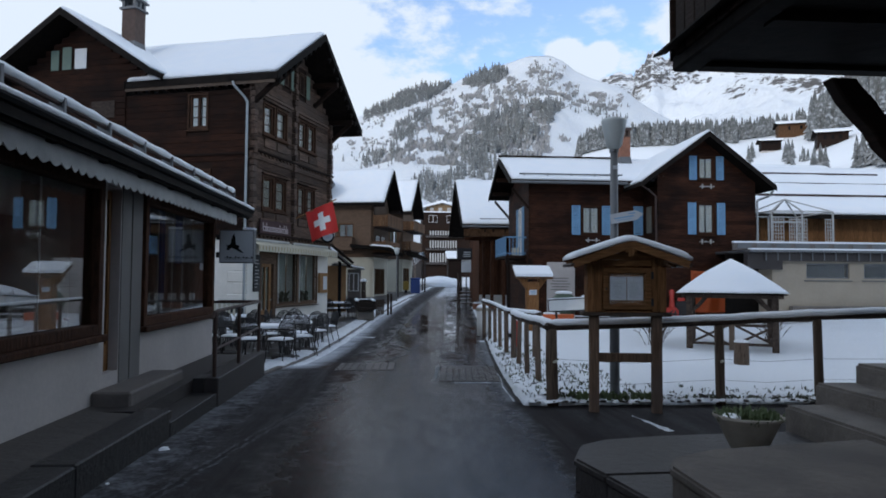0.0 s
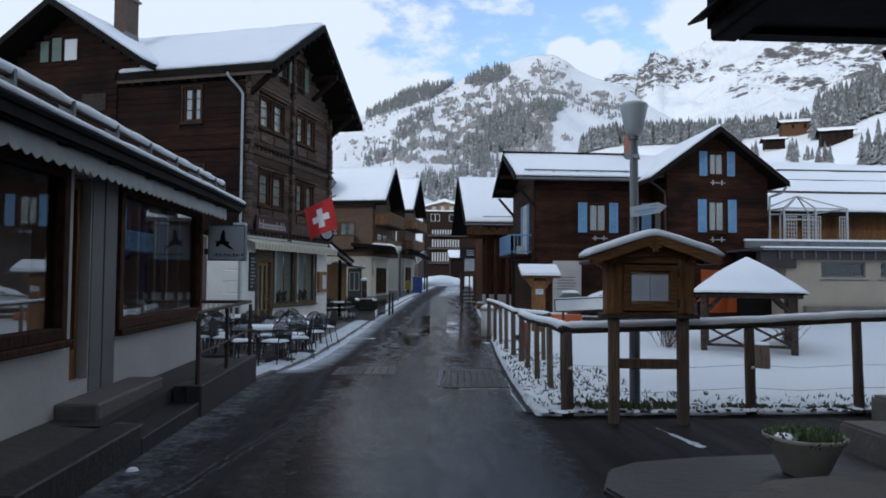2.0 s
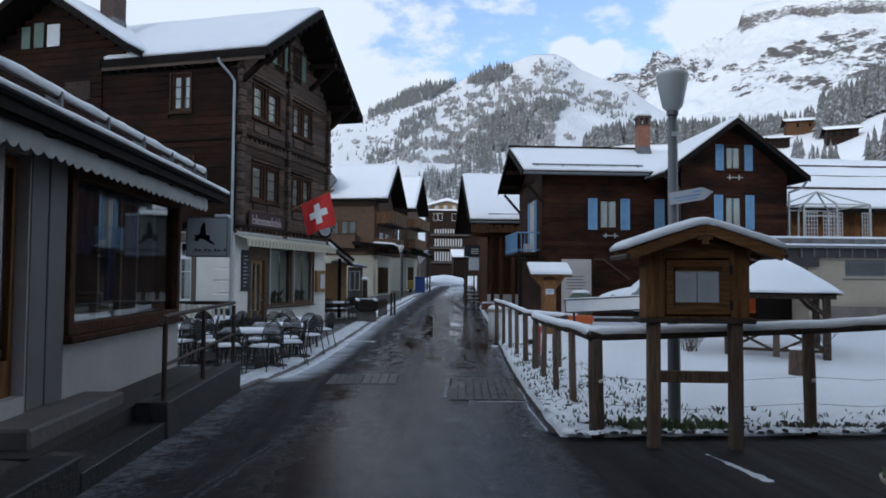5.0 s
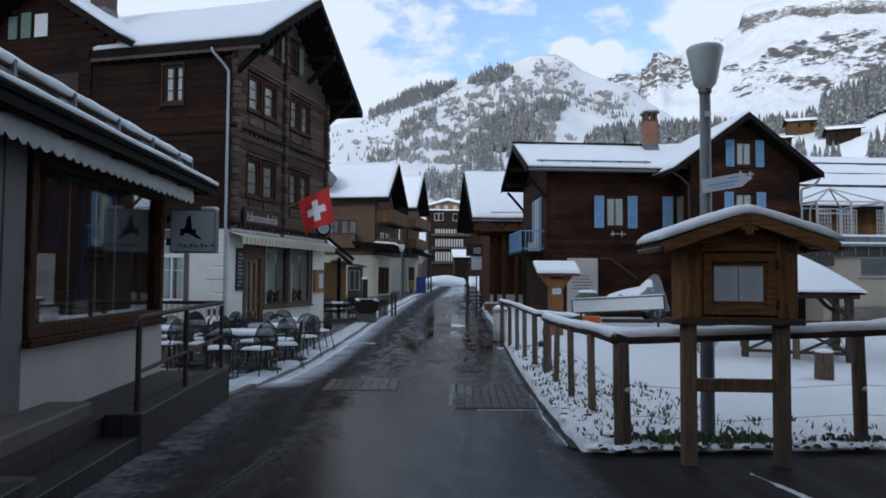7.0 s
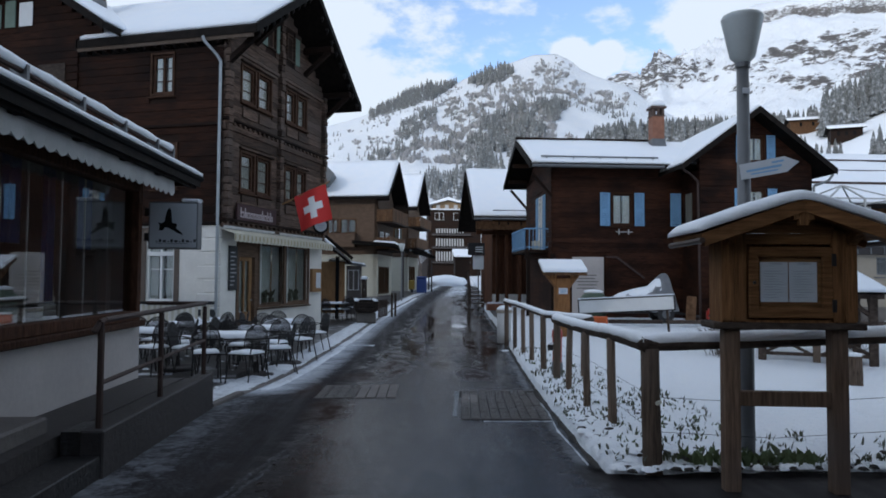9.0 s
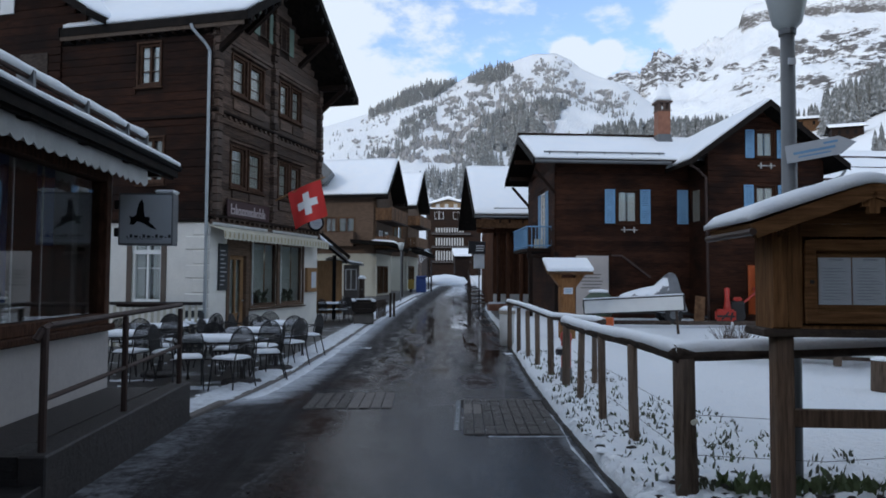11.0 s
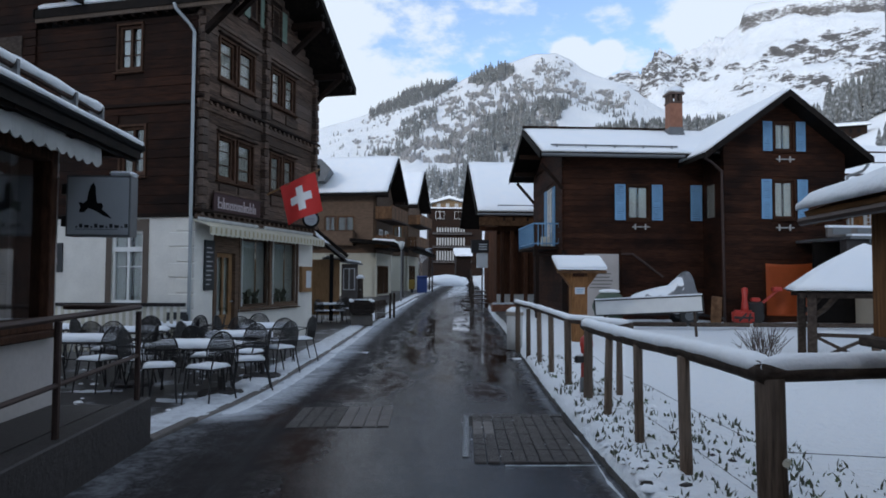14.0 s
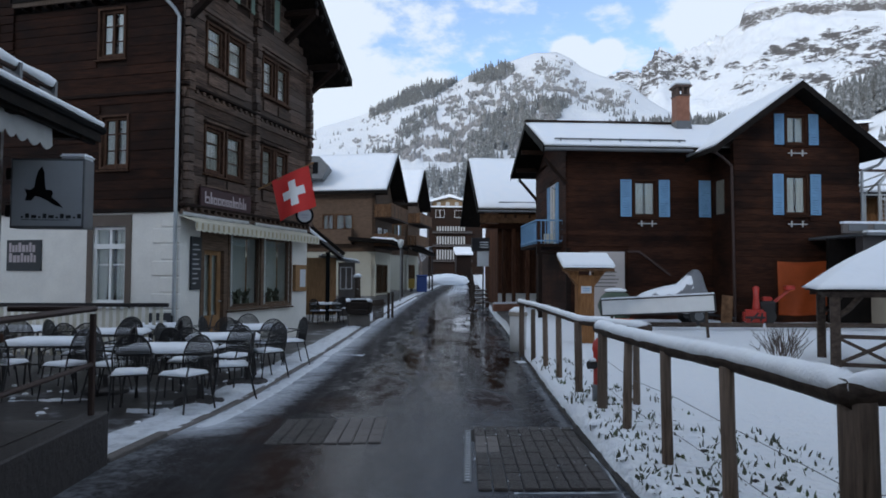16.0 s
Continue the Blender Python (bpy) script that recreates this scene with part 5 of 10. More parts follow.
    gable_roof(h, 2.80, 5.97, 9.14, 7.63, 9.68, 7.63, -0.72, 3.4, pose(0, 0, Z), th=0.18, deep=0.11)
    bm = bmesh.new()
    lathe(bm, [(0.02, -0.16), (0.07, -0.06), (0.05, 0.02)], 6)
    drop = to_mesh("pendant", bm, eave_black)
    for k in range(9):
        for sgn, x0, zb in ((1, -0.12, 7.24), (-1, 6.45, 6.98)):
            share("pendant", drop, h, front @ Matrix.Translation((x0 + sgn * (0.16 + k * 0.34), -0.97, zb + (0.16 + k * 0.34) * 0.69)))
    for x in (C0 + 0.1, 1.5, 4.4, 5.85):
        z = 7.05 + min(x + 0.70, 6.6 - x) * 0.69
        set_in(part("purlin", soften(boxes((x - 0.09, x + 0.09, -0.95, 0, z - 0.36, z - 0.18)), 0.015), wood_dark, h), front)
        set_in(part("bracket", beams(((x, -0.85, z - 0.34), (x, -0.05, z - 1.0), 0.12, 0.14, (1, 0, 0))), wood_dark, h), front)
    set_in(part("eaves_board", boxes((5.9, D + 0.9, -0.215, -0.17, 7.16, 7.40)), wood_post, h, "pale weathered eaves board"), side)
    for k in range(14):
        y = D - 0.1 - k * 0.29
        set_in(part("rafter_tail", boxes((y - 0.04, y + 0.04, -0.165, 0.0, 7.12, 7.24)), wood_dark, h), side)
    bm = bmesh.new()
    path_tube(bm, [(D - 0.40, -0.30, 7.24), (D - 0.36, -0.28, 7.12), (D - 0.12, -0.13, 6.82), (D - 0.02, -0.11, 6.66), (D - 0.02, -0.11, -0.1)], 0.038, 8)
    set_in(part("downpipe", bm, steel, h, "pale metal downpipe"), side)
    chimney(h, 1.7, 5.3, 8.3 + Z, 10.78 + Z, 0.52, brick_dark)
    bm = bmesh.new()
    lathe(bm, [(0.47, 8.55 + Z), (0.40, 9.0 + Z), (0.375, 9.35 + Z)], 4, (0, 0, 0))
    bmesh.ops.rotate(bm, verts=bm.verts, matrix=Matrix.Rotation(radians(45), 3, "Z"))
    bmesh.ops.translate(bm, verts=bm.verts, vec=(1.7, 5.3, 0))
    part("chimney_flashing", bm, zinc, h, "flared grey sheet-metal collar")
    part("stove_pipe", tubes(((0.4, 7.95, 8.0), (0.4, 7.95, 9.75), 0.07)), rust, h)
    # door and shop windows
    dw = set_in(part("door", boxes((0.95, 1.08, 0.06, 0.11, -0.2, 1.96), (1.57, 1.70, 0.06, 0.11, -0.2, 1.96), (1.08, 1.57, 0.06, 0.11, 1.86, 1.96), (1.08, 1.57, 0.06, 0.11, -0.2, 0.55), (1.30, 1.36, 0.06, 0.11, 0.55, 1.86)), wood_door, h, "oak door with tall glass panels, closed"), front)
    part("pane", boxes((1.08, 1.57, 0.08, 0.088, 0.55, 1.86)), glass, dw)
    part("door_curtain", boxes((1.08, 1.57, 0.14, 0.146, 0.55, 1.86)), curtain, dw)
    part("door_handle", tubes(((1.64, 0.05, 0.85), (1.64, 0.0, 0.85), 0.015), ((1.64, 0.0, 0.85), (1.55, 0.0, 0.85), 0.012)), steel, dw)
    part("panel", soften(boxes((1.12, 1.53, 0.045, 0.06, -0.1, 0.45)), 0.015), wood_door, dw)
    set_in(part("door_frame", boxes((0.84, 0.95, -0.03, 0.12, -0.2, 2.06), (1.70, 1.86, -0.03, 0.12, -0.2, 2.06), (0.95, 1.70, -0.03, 0.12, 1.96, 2.06), (0.84, 1.86, -0.02, 0.05, 2.06, 2.40)), wood_board, h), front)
    for a, b, c0, d in shop:
        window(h, front @ pose(a, 0, c0), b - a, d - c0, wood_board, 1, 0, None, False, True, "shop_window", trim=0.06)
        # festoon of small pale bulbs down the side of the frame
        string = set_in(part("light_string", tubes(((a + 0.03, -0.056, c0 + 0.02), (a + 0.03, -0.056, c0 + 1.66), 0.006)), white_paint, h, "unlit string of small pale bulbs"), front)
        bm = bmesh.new()
        lathe(bm, [(0.008, 0), (0.022, 0.016), (0.008, 0.036)], 5)
        bulb = to_mesh("bulb", bm, white_paint)
        for k in range(26):
            share("bulb", bulb, string, Matrix.Translation((a + 0.03, -0.066, c0 + 0.03 + k * 0.062)))
        set_in(part("curtain", boxes((a + 0.05, b - 0.05, 0.36, 0.37, c0 + 0.02, d)), curtain, h, "pale net curtain"), front)
        for k in range(3):
            bm = bmesh.new()
            cx = a + 0.3 + k * 0.4
            lathe(bm, [(0.07, 0.0), (0.09, 0.16)], 8, (cx, 0.2, c0 + 0.02))
            for q in range(14):
                g = Vector((RNG.gauss(0, .09), RNG.gauss(0, .05), RNG.uniform(0.18, 0.42)))
                tube(bm, (cx, 0.2, c0 + 0.16), (cx + g.x, 0.2 + g.y, c0 + g.z), 0.012, 0.03, 4)
            set_in(part("potted_plant", bm, leaf_olive, h, "small potted plant on the sill"), front)
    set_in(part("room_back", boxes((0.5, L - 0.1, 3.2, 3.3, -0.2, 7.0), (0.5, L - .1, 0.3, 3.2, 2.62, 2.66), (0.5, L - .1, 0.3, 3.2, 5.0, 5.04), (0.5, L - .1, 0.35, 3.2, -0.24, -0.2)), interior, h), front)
    w = window(h, side @ pose(sw[0], 0.02, sw[2]), sw[1] - sw[0], sw[3] - sw[2], white_paint, 2, 1, None, True, True, "tall_window", trim=0.0, veil_mat=curtain)
    set_in(part("window_surround", boxes((sw[0] - .14, sw[0], -0.02, 0.05, sw[2] - .1, 2.66), (sw[1], sw[1] + .14, -0.02, 0.05, sw[2] - .1, 2.66), (sw[0], sw[1], -0.02, 0.05, sw[3], 2.66)), surround_brown, h), side)
    part("transom", boxes((0.0, sw[1] - sw[0], -0.0, 0.10, 1.12, 1.22)), white_paint, w)
    # dark painted sign on the side wall: pale lettering shapes
    sg = set_in(part("wall_sign", boxes((D - 4.25, D - 3.35, -0.03, 0.0, 1.50, 2.16)), slate, h, "dark painted wall sign"), side)
    bm = bmesh.new()
    for row, z in ((0, 1.90), (1, 1.68)):
        x = D - 4.18
        for k in range(8):
            w_ = RNG.uniform(0.05, 0.09)
            box(bm, x, x + w_, -0.038, -0.03, z, z + (0.15 if k % 3 else 0.2))
            x += w_ + 0.025
    part("lettering", bm, sign_pale, sg)
    # name board under the windows
    nb = set_in(part("name_board", soften(boxes((0.62, 2.62, -0.14, -0.09, 2.84, 3.28)), 0.01), sign_wine, h, "wine-red board with pale letter shapes"), front)
    bm = bmesh.new()
    x = 0.76
    for k, (w_, t) in enumerate(((0.17, 1), (0.08, 1), (0.13, 0), (0.13, 0), (0.12, 0), (0.10, 0), (0.11, 0), (0.08, 1), (0.13, 0), (0.12, 1), (0.05, 1), (0.05, 0))):
        top = 3.19 if t else 3.09
        for b in ((x, x + 0.035, -0.15, -0.14, 2.94, top), (x + w_ - 0.03, x + w_, -0.15, -0.14, 2.94, 3.09), (x + .035, x + w_ - .03, -0.15, -0.14, 3.05, 3.09), (x + .035, x + w_ - .03, -0.15, -0.14, 2.94, 2.97)):
            if b[1] > b[0] + 0.004:
                box(bm, *b)
        x += w_ + 0.032
    part("lettering", bm, sign_pale, nb, "pale red old-style letter shapes")
    part("board_frame", boxes((0.58, 2.66, -0.16, -0.14, 3.28, 3.32), (0.58, 2.66, -0.16, -0.14, 2.80, 2.84)), wood_front, nb)
    # blackboard and menu box
    bb = set_in(part("blackboard", soften(boxes((0.46, 0.82, -0.05, -0.01, 1.12, 2.22)), 0.006), slate, h, "tall menu blackboard"), front)
    bm = bmesh.new()
    for k in range(9):
        box(bm, 0.51, 0.51 + RNG.uniform(0.12, 0.26), -0.056, -0.05, 1.24 + k * 0.10, 1.265 + k * 0.10)
    part("lettering", bm, chalk, bb)
    mb = set_in(part("menu_box", soften(boxes((5.05, 5.72, -0.10, -0.0, 1.0, 1.72)), 0.008), wood_door, h, "wooden menu showcase"), front)
    part("sheet", boxes((5.30, 5.62, -0.108, -0.1, 1.12, 1.60)), paper, mb, "bluish-white menu sheet")
    # awning
    bm = bmesh.new()
    n = 60
    pts = [(-0.02, 2.62), (-0.72, 2.46)]
    for i in range(n):
        a, b = 0.05 + 5.75 * i / n, 0.05 + 5.75 * (i + 1) / n
        v = [bm.verts.new(p) for p in ((a, -0.02, 2.62), (b, -0.02, 2.62), (b, -0.42, 2.49), (a, -0.42, 2.49))]
        bm.faces.new(v)
        s0, s1 = 2.32 - 0.03 * abs(math.sin(i * math.pi / 2)), 2.32 - 0.03 * abs(math.sin((i + 1) * math.pi / 2))
        q = [bm.verts.new(p) for p in ((b, -0.42, s1), (a, -0.42, s0))]
        bm.faces.new((v[3], v[2], q[0], q[1]))
    bmesh.ops.remove_doubles(bm, verts=bm.verts, dist=1e-4)
    bmesh.ops.solidify(bm, geom=bm.faces, thickness=0.008)
    aw_ = set_in(part("awning", bm, cloth_awning, h, "cream striped awning with a scalloped edge"), front)
    stripe = to_mesh("stripe", boxes((0, 5.75 * 0.6 / n, -0.436, -0.433, 2.34, 2.47)), cloth_stripe)
    for i in range(0, n, 2):
        share("stripe", stripe, aw_, Matrix.Translation((0.05 + 5.75 * i / n, 0, 0)))
    for a, b in ((0.1, 2.6), (2.9, 5.7)):
        set_in(part("awning_case", tubes(((a, -0.06, 2.66), (b, -0.06, 2.66), 0.05)), cloth_grey, h, "rolled awning case"), front)
    return h


make_restaurant()


def make_cross_flag():
    """A square cloth that hangs from a slanting pole."""
    m = pose(-2.52, 22.75, 2.70, 0, 0, -6)
    f = thing("flag", m, "red flag with a white cross, hung from the restaurant front", "flag")
    part("flagpole", tubes(((-1.15, 0.12, 0.62), (0.55, 0.04, 1.42), 0.022)), wood_door, f, "slanting wooden pole")
    bm, bw = bmesh.new(), bmesh.new()
    n = 20
    S = 0.98

    def at(i, j, off):
        a, b = i / n, j / n
        x = -0.45 + a * S * 0.90 + b * 0.20
        z = 0.98 - b * S * 0.98 + a * 0.42 - 0.06 * a * a
        y = 0.05 + 0.07 * math.sin(a * 7 + b * 2) * (0.3 + b) - 0.05 * a + off
        return (x, y, z)
    for off, flip in ((0.0, 0), (0.012, 1)):
        g = [[bm.verts.new(at(i, j, off)) for j in range(n + 1)] for i in range(n + 1)]
        for i in range(n):
            for j in range(n):
                q = (g[i][j], g[i + 1][j], g[i + 1][j + 1], g[i][j + 1])
                bm.faces.new(q if flip else q[::-1])
    part("cloth", bm, flag_red, f, smooth=True)
    for off in (-0.006, 0.018):
        g = {(i, j): bw.verts.new(at(i, j, off)) for i in range(n + 1) for j in range(n + 1)}
        for i in range(n):
            for j in range(n):
                if (8 <= i < 12 and 4 <= j < 16) or (8 <= j < 12 and 4 <= i < 16):
                    bw.faces.new((g[i, j], g[i + 1, j], g[i + 1, j + 1], g[i, j + 1]))
    bmesh.ops.delete(bw, geom=[v for v in bw.verts if not v.link_faces], context="VERTS")
    part("cross", bw, flag_white, f, "white cross", smooth=True)
    return f


make_cross_flag()

# round hanging sign behind the flag
rs = thing("round_sign", pose(-2.42, 24.6, 3.02, 0, 0, 10) @ Matrix.Scale(0.66, 4), "round white sign in a dark ring on a bracket", "sign")
bm = bmesh.new()
lathe(bm, [(0.34, -0.04), (0.36, 0.0), (0.34, 0.04)], 28)
bmesh.ops.rotate(bm, verts=bm.verts, matrix=Matrix.Rotation(radians(90), 3, "X"))
part("ring", bm, black, rs)
bm = bmesh.new()
lathe(bm, [(0.27, -0.052), (0.27, 0.052)], 28)
bmesh.ops.rotate(bm, verts=bm.verts, matrix=Matrix.Rotation(radians(90), 3, "X"))
part("face", bm, sign_grey, rs)
part("mark", boxes((-0.16, 0.16, -0.058, -0.052, -0.03, 0.05), (-0.1, 0.1, -0.058, -0.052, -0.12, -0.07)), ink, rs)
part("bracket", tubes(((-1.0, 0, 0.42), (0.1, 0, 0.42), 0.02), ((0, 0, 0.42), (0, 0, 0.34), 0.012)), iron, rs)


# ---- shop ----
def make_shop():
    X0 = -3.1
    h = thing("shop", pose(X0, -6.0, 0, 0, 0, 90), "low whitewashed shop with large wood-framed windows and an awning", "shop")
    # local: x runs up the street, y runs into the shop, outside is -y
    Lh = 18.02
    hole1, door, hole2 = (8.6, 13.46, 0.94, 2.56), (13.62, 14.0, 0.5, 2.52), (14.66, 17.9, 0.94, 2.56)
    wall(h, pose(0, 0, 0), Lh, -0.3, 2.85, 0.3, [(2.0, 7.6, 0.94, 2.56), hole1, door, hole2], plaster_shop, "front_wall", "grey-white rendered wall")
    wall(h, pose(Lh, 0.3, 0, 0, 0, 90), 8, -0.3, 3.0, 0.25, [], plaster_shop, "end_wall")
    part("back_wall", boxes((0, Lh, 8.0, 8.2, -0.3, 3.4), (0, 0.3, 0.3, 8.0, -0.3, 3.4)), plaster_shop, h)
    part("floor", boxes((0.3, Lh - 0.3, 0.31, 8.0, 0.3, 0.45)), wood_brown, h)
    part("ceiling_board", boxes((0.3, Lh - 0.3, 0.31, 8.0, 2.86, 2.9)), plaster_shop, h)
    part("partition", boxes((0.3, Lh - 0.3, 1.45, 1.55, 0.45, 2.86)), shop_wall, h, "grey-brown shop partition")
    for a, b, c, d in ((2.0, 7.6, 0.94, 2.56), hole1, hole2):
        f = 0.11
        win = part("shop_window", soften(ring(bmesh.new(), a, b, c, d, f, -0.05, 0.12), 0.008), wood_window, h, "large reddish-brown wooden window frame")
        p = part("pane", boxes((a + f, b - f, 0.03, 0.04, c + f, d - f)), glass_shop, win, "reflecting display glass")
        p.visible_shadow = False
        part("sill", soften(boxes((a - 0.04, b + 0.04, -0.10, 0.0, c - 0.07, c)), 0.012), wood_window, win)
        # display: pale curtains, shelves and stools dimly behind the glass
        x = a + 0.25
        while x < b - 0.3:
            part("display_pole", tubes(((x, 0.20, 0.46), (x, 0.20, 2.84), 0.010)), white_paint, win)
            x += RNG.uniform(0.45, 0.95)
        # slim cloth panels hanging from the ceiling
        x = a + 0.15
        while x < b - 0.35:
            w_ = RNG.uniform(0.14, 0.34)
            bm = bmesh.new()
            lo = RNG.choice((1.2, 1.75, 2.1))
            rows = [[bm.verts.new((x + w_ * q / 6, 0.42 + 0.02 * math.sin(q * 1.9), z)) for q in range(7)] for z in (lo, 2.82)]
            for q in range(6):
                bm.faces.new((rows[0][q], rows[0][q + 1], rows[1][q + 1], rows[1][q]))
            bmesh.ops.solidify(bm, geom=bm.faces, thickness=0.006)
            part("hanging_cloth", bm, RNG.choice((curtain, white_paint, blue_plastic, cloth_grey)), win, "cloth hanging in the display")
            x += w_ + RNG.uniform(0.12, 0.6)
        # low stands with folded goods
        x = a + 0.2
        while x < b - 0.6:
            w_, top = RNG.uniform(0.35, 0.6), RNG.uniform(0.85, 1.15)
            stand = part("display_stand", soften(boxes((x, x + w_, 0.50, 0.95, 0.46, top), (x - 0.03, x + w_ + 0.03, 0.47, 0.98, top, top + 0.03)), 0.008), RNG.choice((wood_brown, grey_panel, wood_casement)), win)
            bm = bmesh.new()
            z, k = top + 0.032, RNG.randint(2, 5)
            for q in range(k):
                d = RNG.uniform(0.05, 0.09)
                box(bm, x + 0.05 + 0.01 * q, x + w_ - 0.06 - 0.02 * q, 0.52, 0.86, z, z + d - 0.004)
                z += d
            part("folded_goods", soften(bm, 0.018), RNG.choice((cloth_grey, white_paint, white_paint, curtain, brick_red)), stand, "pile of folded cloth goods")
            x += w_ + RNG.uniform(0.15, 0.5)
    # doorway between grey panels
    part("door", boxes((13.64, 13.70, 0.10, 0.15, 0.5, 2.5), (13.93, 13.99, 0.10, 0.15, 0.5, 2.5), (13.70, 13.93, 0.10, 0.15, 0.5, 0.8), (13.70, 13.93, 0.10, 0.15, 2.4, 2.5)), wood_honey, h, "narrow wooden glazed door, closed")
    part("panel", soften(boxes((14.02, 14.30, -0.012, -0.002, 0.36, 2.6), (14.306, 14.62, -0.022, -0.002, 0.36, 2.6)), 0.006), grey_panel, h, "warm grey jamb boards")
    part("doorstep", soften(boxes((13.34, 15.1, -0.40, 0.0, 0.0, 0.36)), 0.02), concrete, h, "worn concrete doorstep")
    # awning along the front
    bm = bmesh.new()
    a, b, n = 1.5, 18.08, 98
    for i in range(n):
        x0, x1 = a + (b - a) * i / n, a + (b - a) * (i + 1) / n
        v = [bm.verts.new(p) for p in ((x0, -0.02, 2.84), (x1, -0.02, 2.84), (x1, -0.34, 2.66), (x0, -0.34, 2.66))]
        bm.faces.new(v)
        for k in range(4):
            e0, e1 = x0 + (x1 - x0) * k / 4, x0 + (x1 - x0) * (k + 1) / 4
            z0, z1 = 2.478 - 0.045 * math.sin(math.pi * k / 4), 2.478 - 0.045 * math.sin(math.pi * (k + 1) / 4)
            s0, s1 = 0.012 * math.sin(e0 * 7), 0.012 * math.sin(e1 * 7)
            o = [bm.verts.new(p) for p in ((e0, -0.350, 2.66), (e1, -0.350, 2.66), (e1, -0.350 - s1, z1), (e0, -0.350 - s0, z0))]
            q = [bm.verts.new(p) for p in ((e0, -0.344, 2.66), (e1, -0.344, 2.66), (e1, -0.344 - s1, z1), (e0, -0.344 - s0, z0))]
            bm.faces.new(o)
            bm.faces.new(q[::-1])
            bm.faces.new((o[3], o[2], q[2], q[3]))
    part("awning", bm, cloth_grey, h, "pale cloth awning with a scalloped valance")
    part("awning_bar", tubes(((a, -0.33, 2.665), (b, -0.33, 2.665), 0.018)), steel, h)
    # lean-to roof
    bm = bmesh.new()
    prism(bm, [(-0.5, 2.74), (8.4, 4.9), (8.4, 4.72), (-0.5, 2.56 + 0.06)], 0.5, 18.66, "x")
    roof = part("roof", bm, eave_black, h, "dark lean-to roof with deep eaves")
    bm = bmesh.new()
    n, k = 120, 14
    g = []
    for i in range(n + 1):
        x = 0.55 + 18.08 * i / n
        row = []
        for j in range(k + 1):
            y = 0.14 + 8.2 * (j / k) ** 1.8
            z = 2.74 + (y + 0.5) * 0.2427
            d = (0.05 if j else 0.012) * (1 + 0.5 * noise.noise(Vector((x * 1.6, y, 0)))) * (1.2 if j < 3 else 1.7)
            row.append(bm.verts.new((x, y + 0.02 * noise.noise(Vector((x * 3, 1, 1))), z + d)))
        g.append(row)
    for i in range(n):
        for j in range(k):
            bm.faces.new((g[i][j], g[i + 1][j], g[i + 1][j + 1], g[i][j + 1]))
    part("snow_cover", bm, snow_roof, roof, "thin layer of snow", smooth=True)
    part("fascia", boxes((0.5, 18.66, -0.45, -0.40, 2.60, 2.80)), eave_black, roof)
    part("gutter", tubes(((0.5, -0.49, 2.74), (18.7, -0.49, 2.74), 0.045)), black, roof)
    bm = bmesh.new()
    rings = []
    for i in range(181):
        x = 0.6 + 18.05 * i / 180
        r, z = 0.033 + 0.014 * noise.noise(Vector((x * 2, 5, 0))), 2.785 + 0.010 * noise.noise(Vector((x, 0, 0)))
        rings.append([bm.verts.new((x, -0.50 + 1.1 * r * math.cos(q * math.pi / 4), z + r * math.sin(q * math.pi / 4))) for q in range(8)])
    for u, v in zip(rings, rings[1:]):
        for q in range(8):
            bm.faces.new((u[q], u[(q + 1) % 8], v[(q + 1) % 8], v[q]))
    bm.faces.new(rings[0]), bm.faces.new(rings[-1])
    part("gutter_snow", bm, snow, roof, "snow lying along the gutter", smooth=True)
    sg = part("snow_guard", tubes(((0.8, -0.22, 3.02), (18.35, -0.22, 3.02), 0.024)), rust, roof, "snow guard pipe on brackets")
    bm = bmesh.new()
    last = None
    for k in range(121):
        x = 0.8 + 0.146 * k
        r = 0.046 + 0.016 * noise.noise(Vector((x * 2.5, 2, 0))) + 0.006 * noise.noise(Vector((x * 9, 4, 0)))
        now = [bm.verts.new((x, -0.22 + r * math.cos(q * math.pi / 4), 3.065 + r * math.sin(q * math.pi / 4))) for q in range(8)]
        if last:
            for q in range(8):
                bm.faces.new((last[q], last[(q + 1) % 8], now[(q + 1) % 8], now[q]))
        if k in (0, 120):
            bm.faces.new(now)
        last = now
    bmesh.ops.recalc_face_normals(bm, faces=bm.faces)
    part("pipe_snow", bm, snow, sg, smooth=True)
    hook = to_mesh("bracket", boxes((-0.02, 0.02, -0.27, -0.14, 2.80, 3.07)), zinc)
    for x in [1.6 + 0.95 * k for k in range(18)] + [18.3]:
        share("bracket", hook, sg, Matrix.Translation((x, 0, 0)))
    for k in range(19):
        part("rafter_tail", boxes((0.9 + k * 0.97, 1.0 + k * 0.97, -0.46, 0.0, 2.60, 2.68)), wood_dark, roof)
    return h


make_shop()


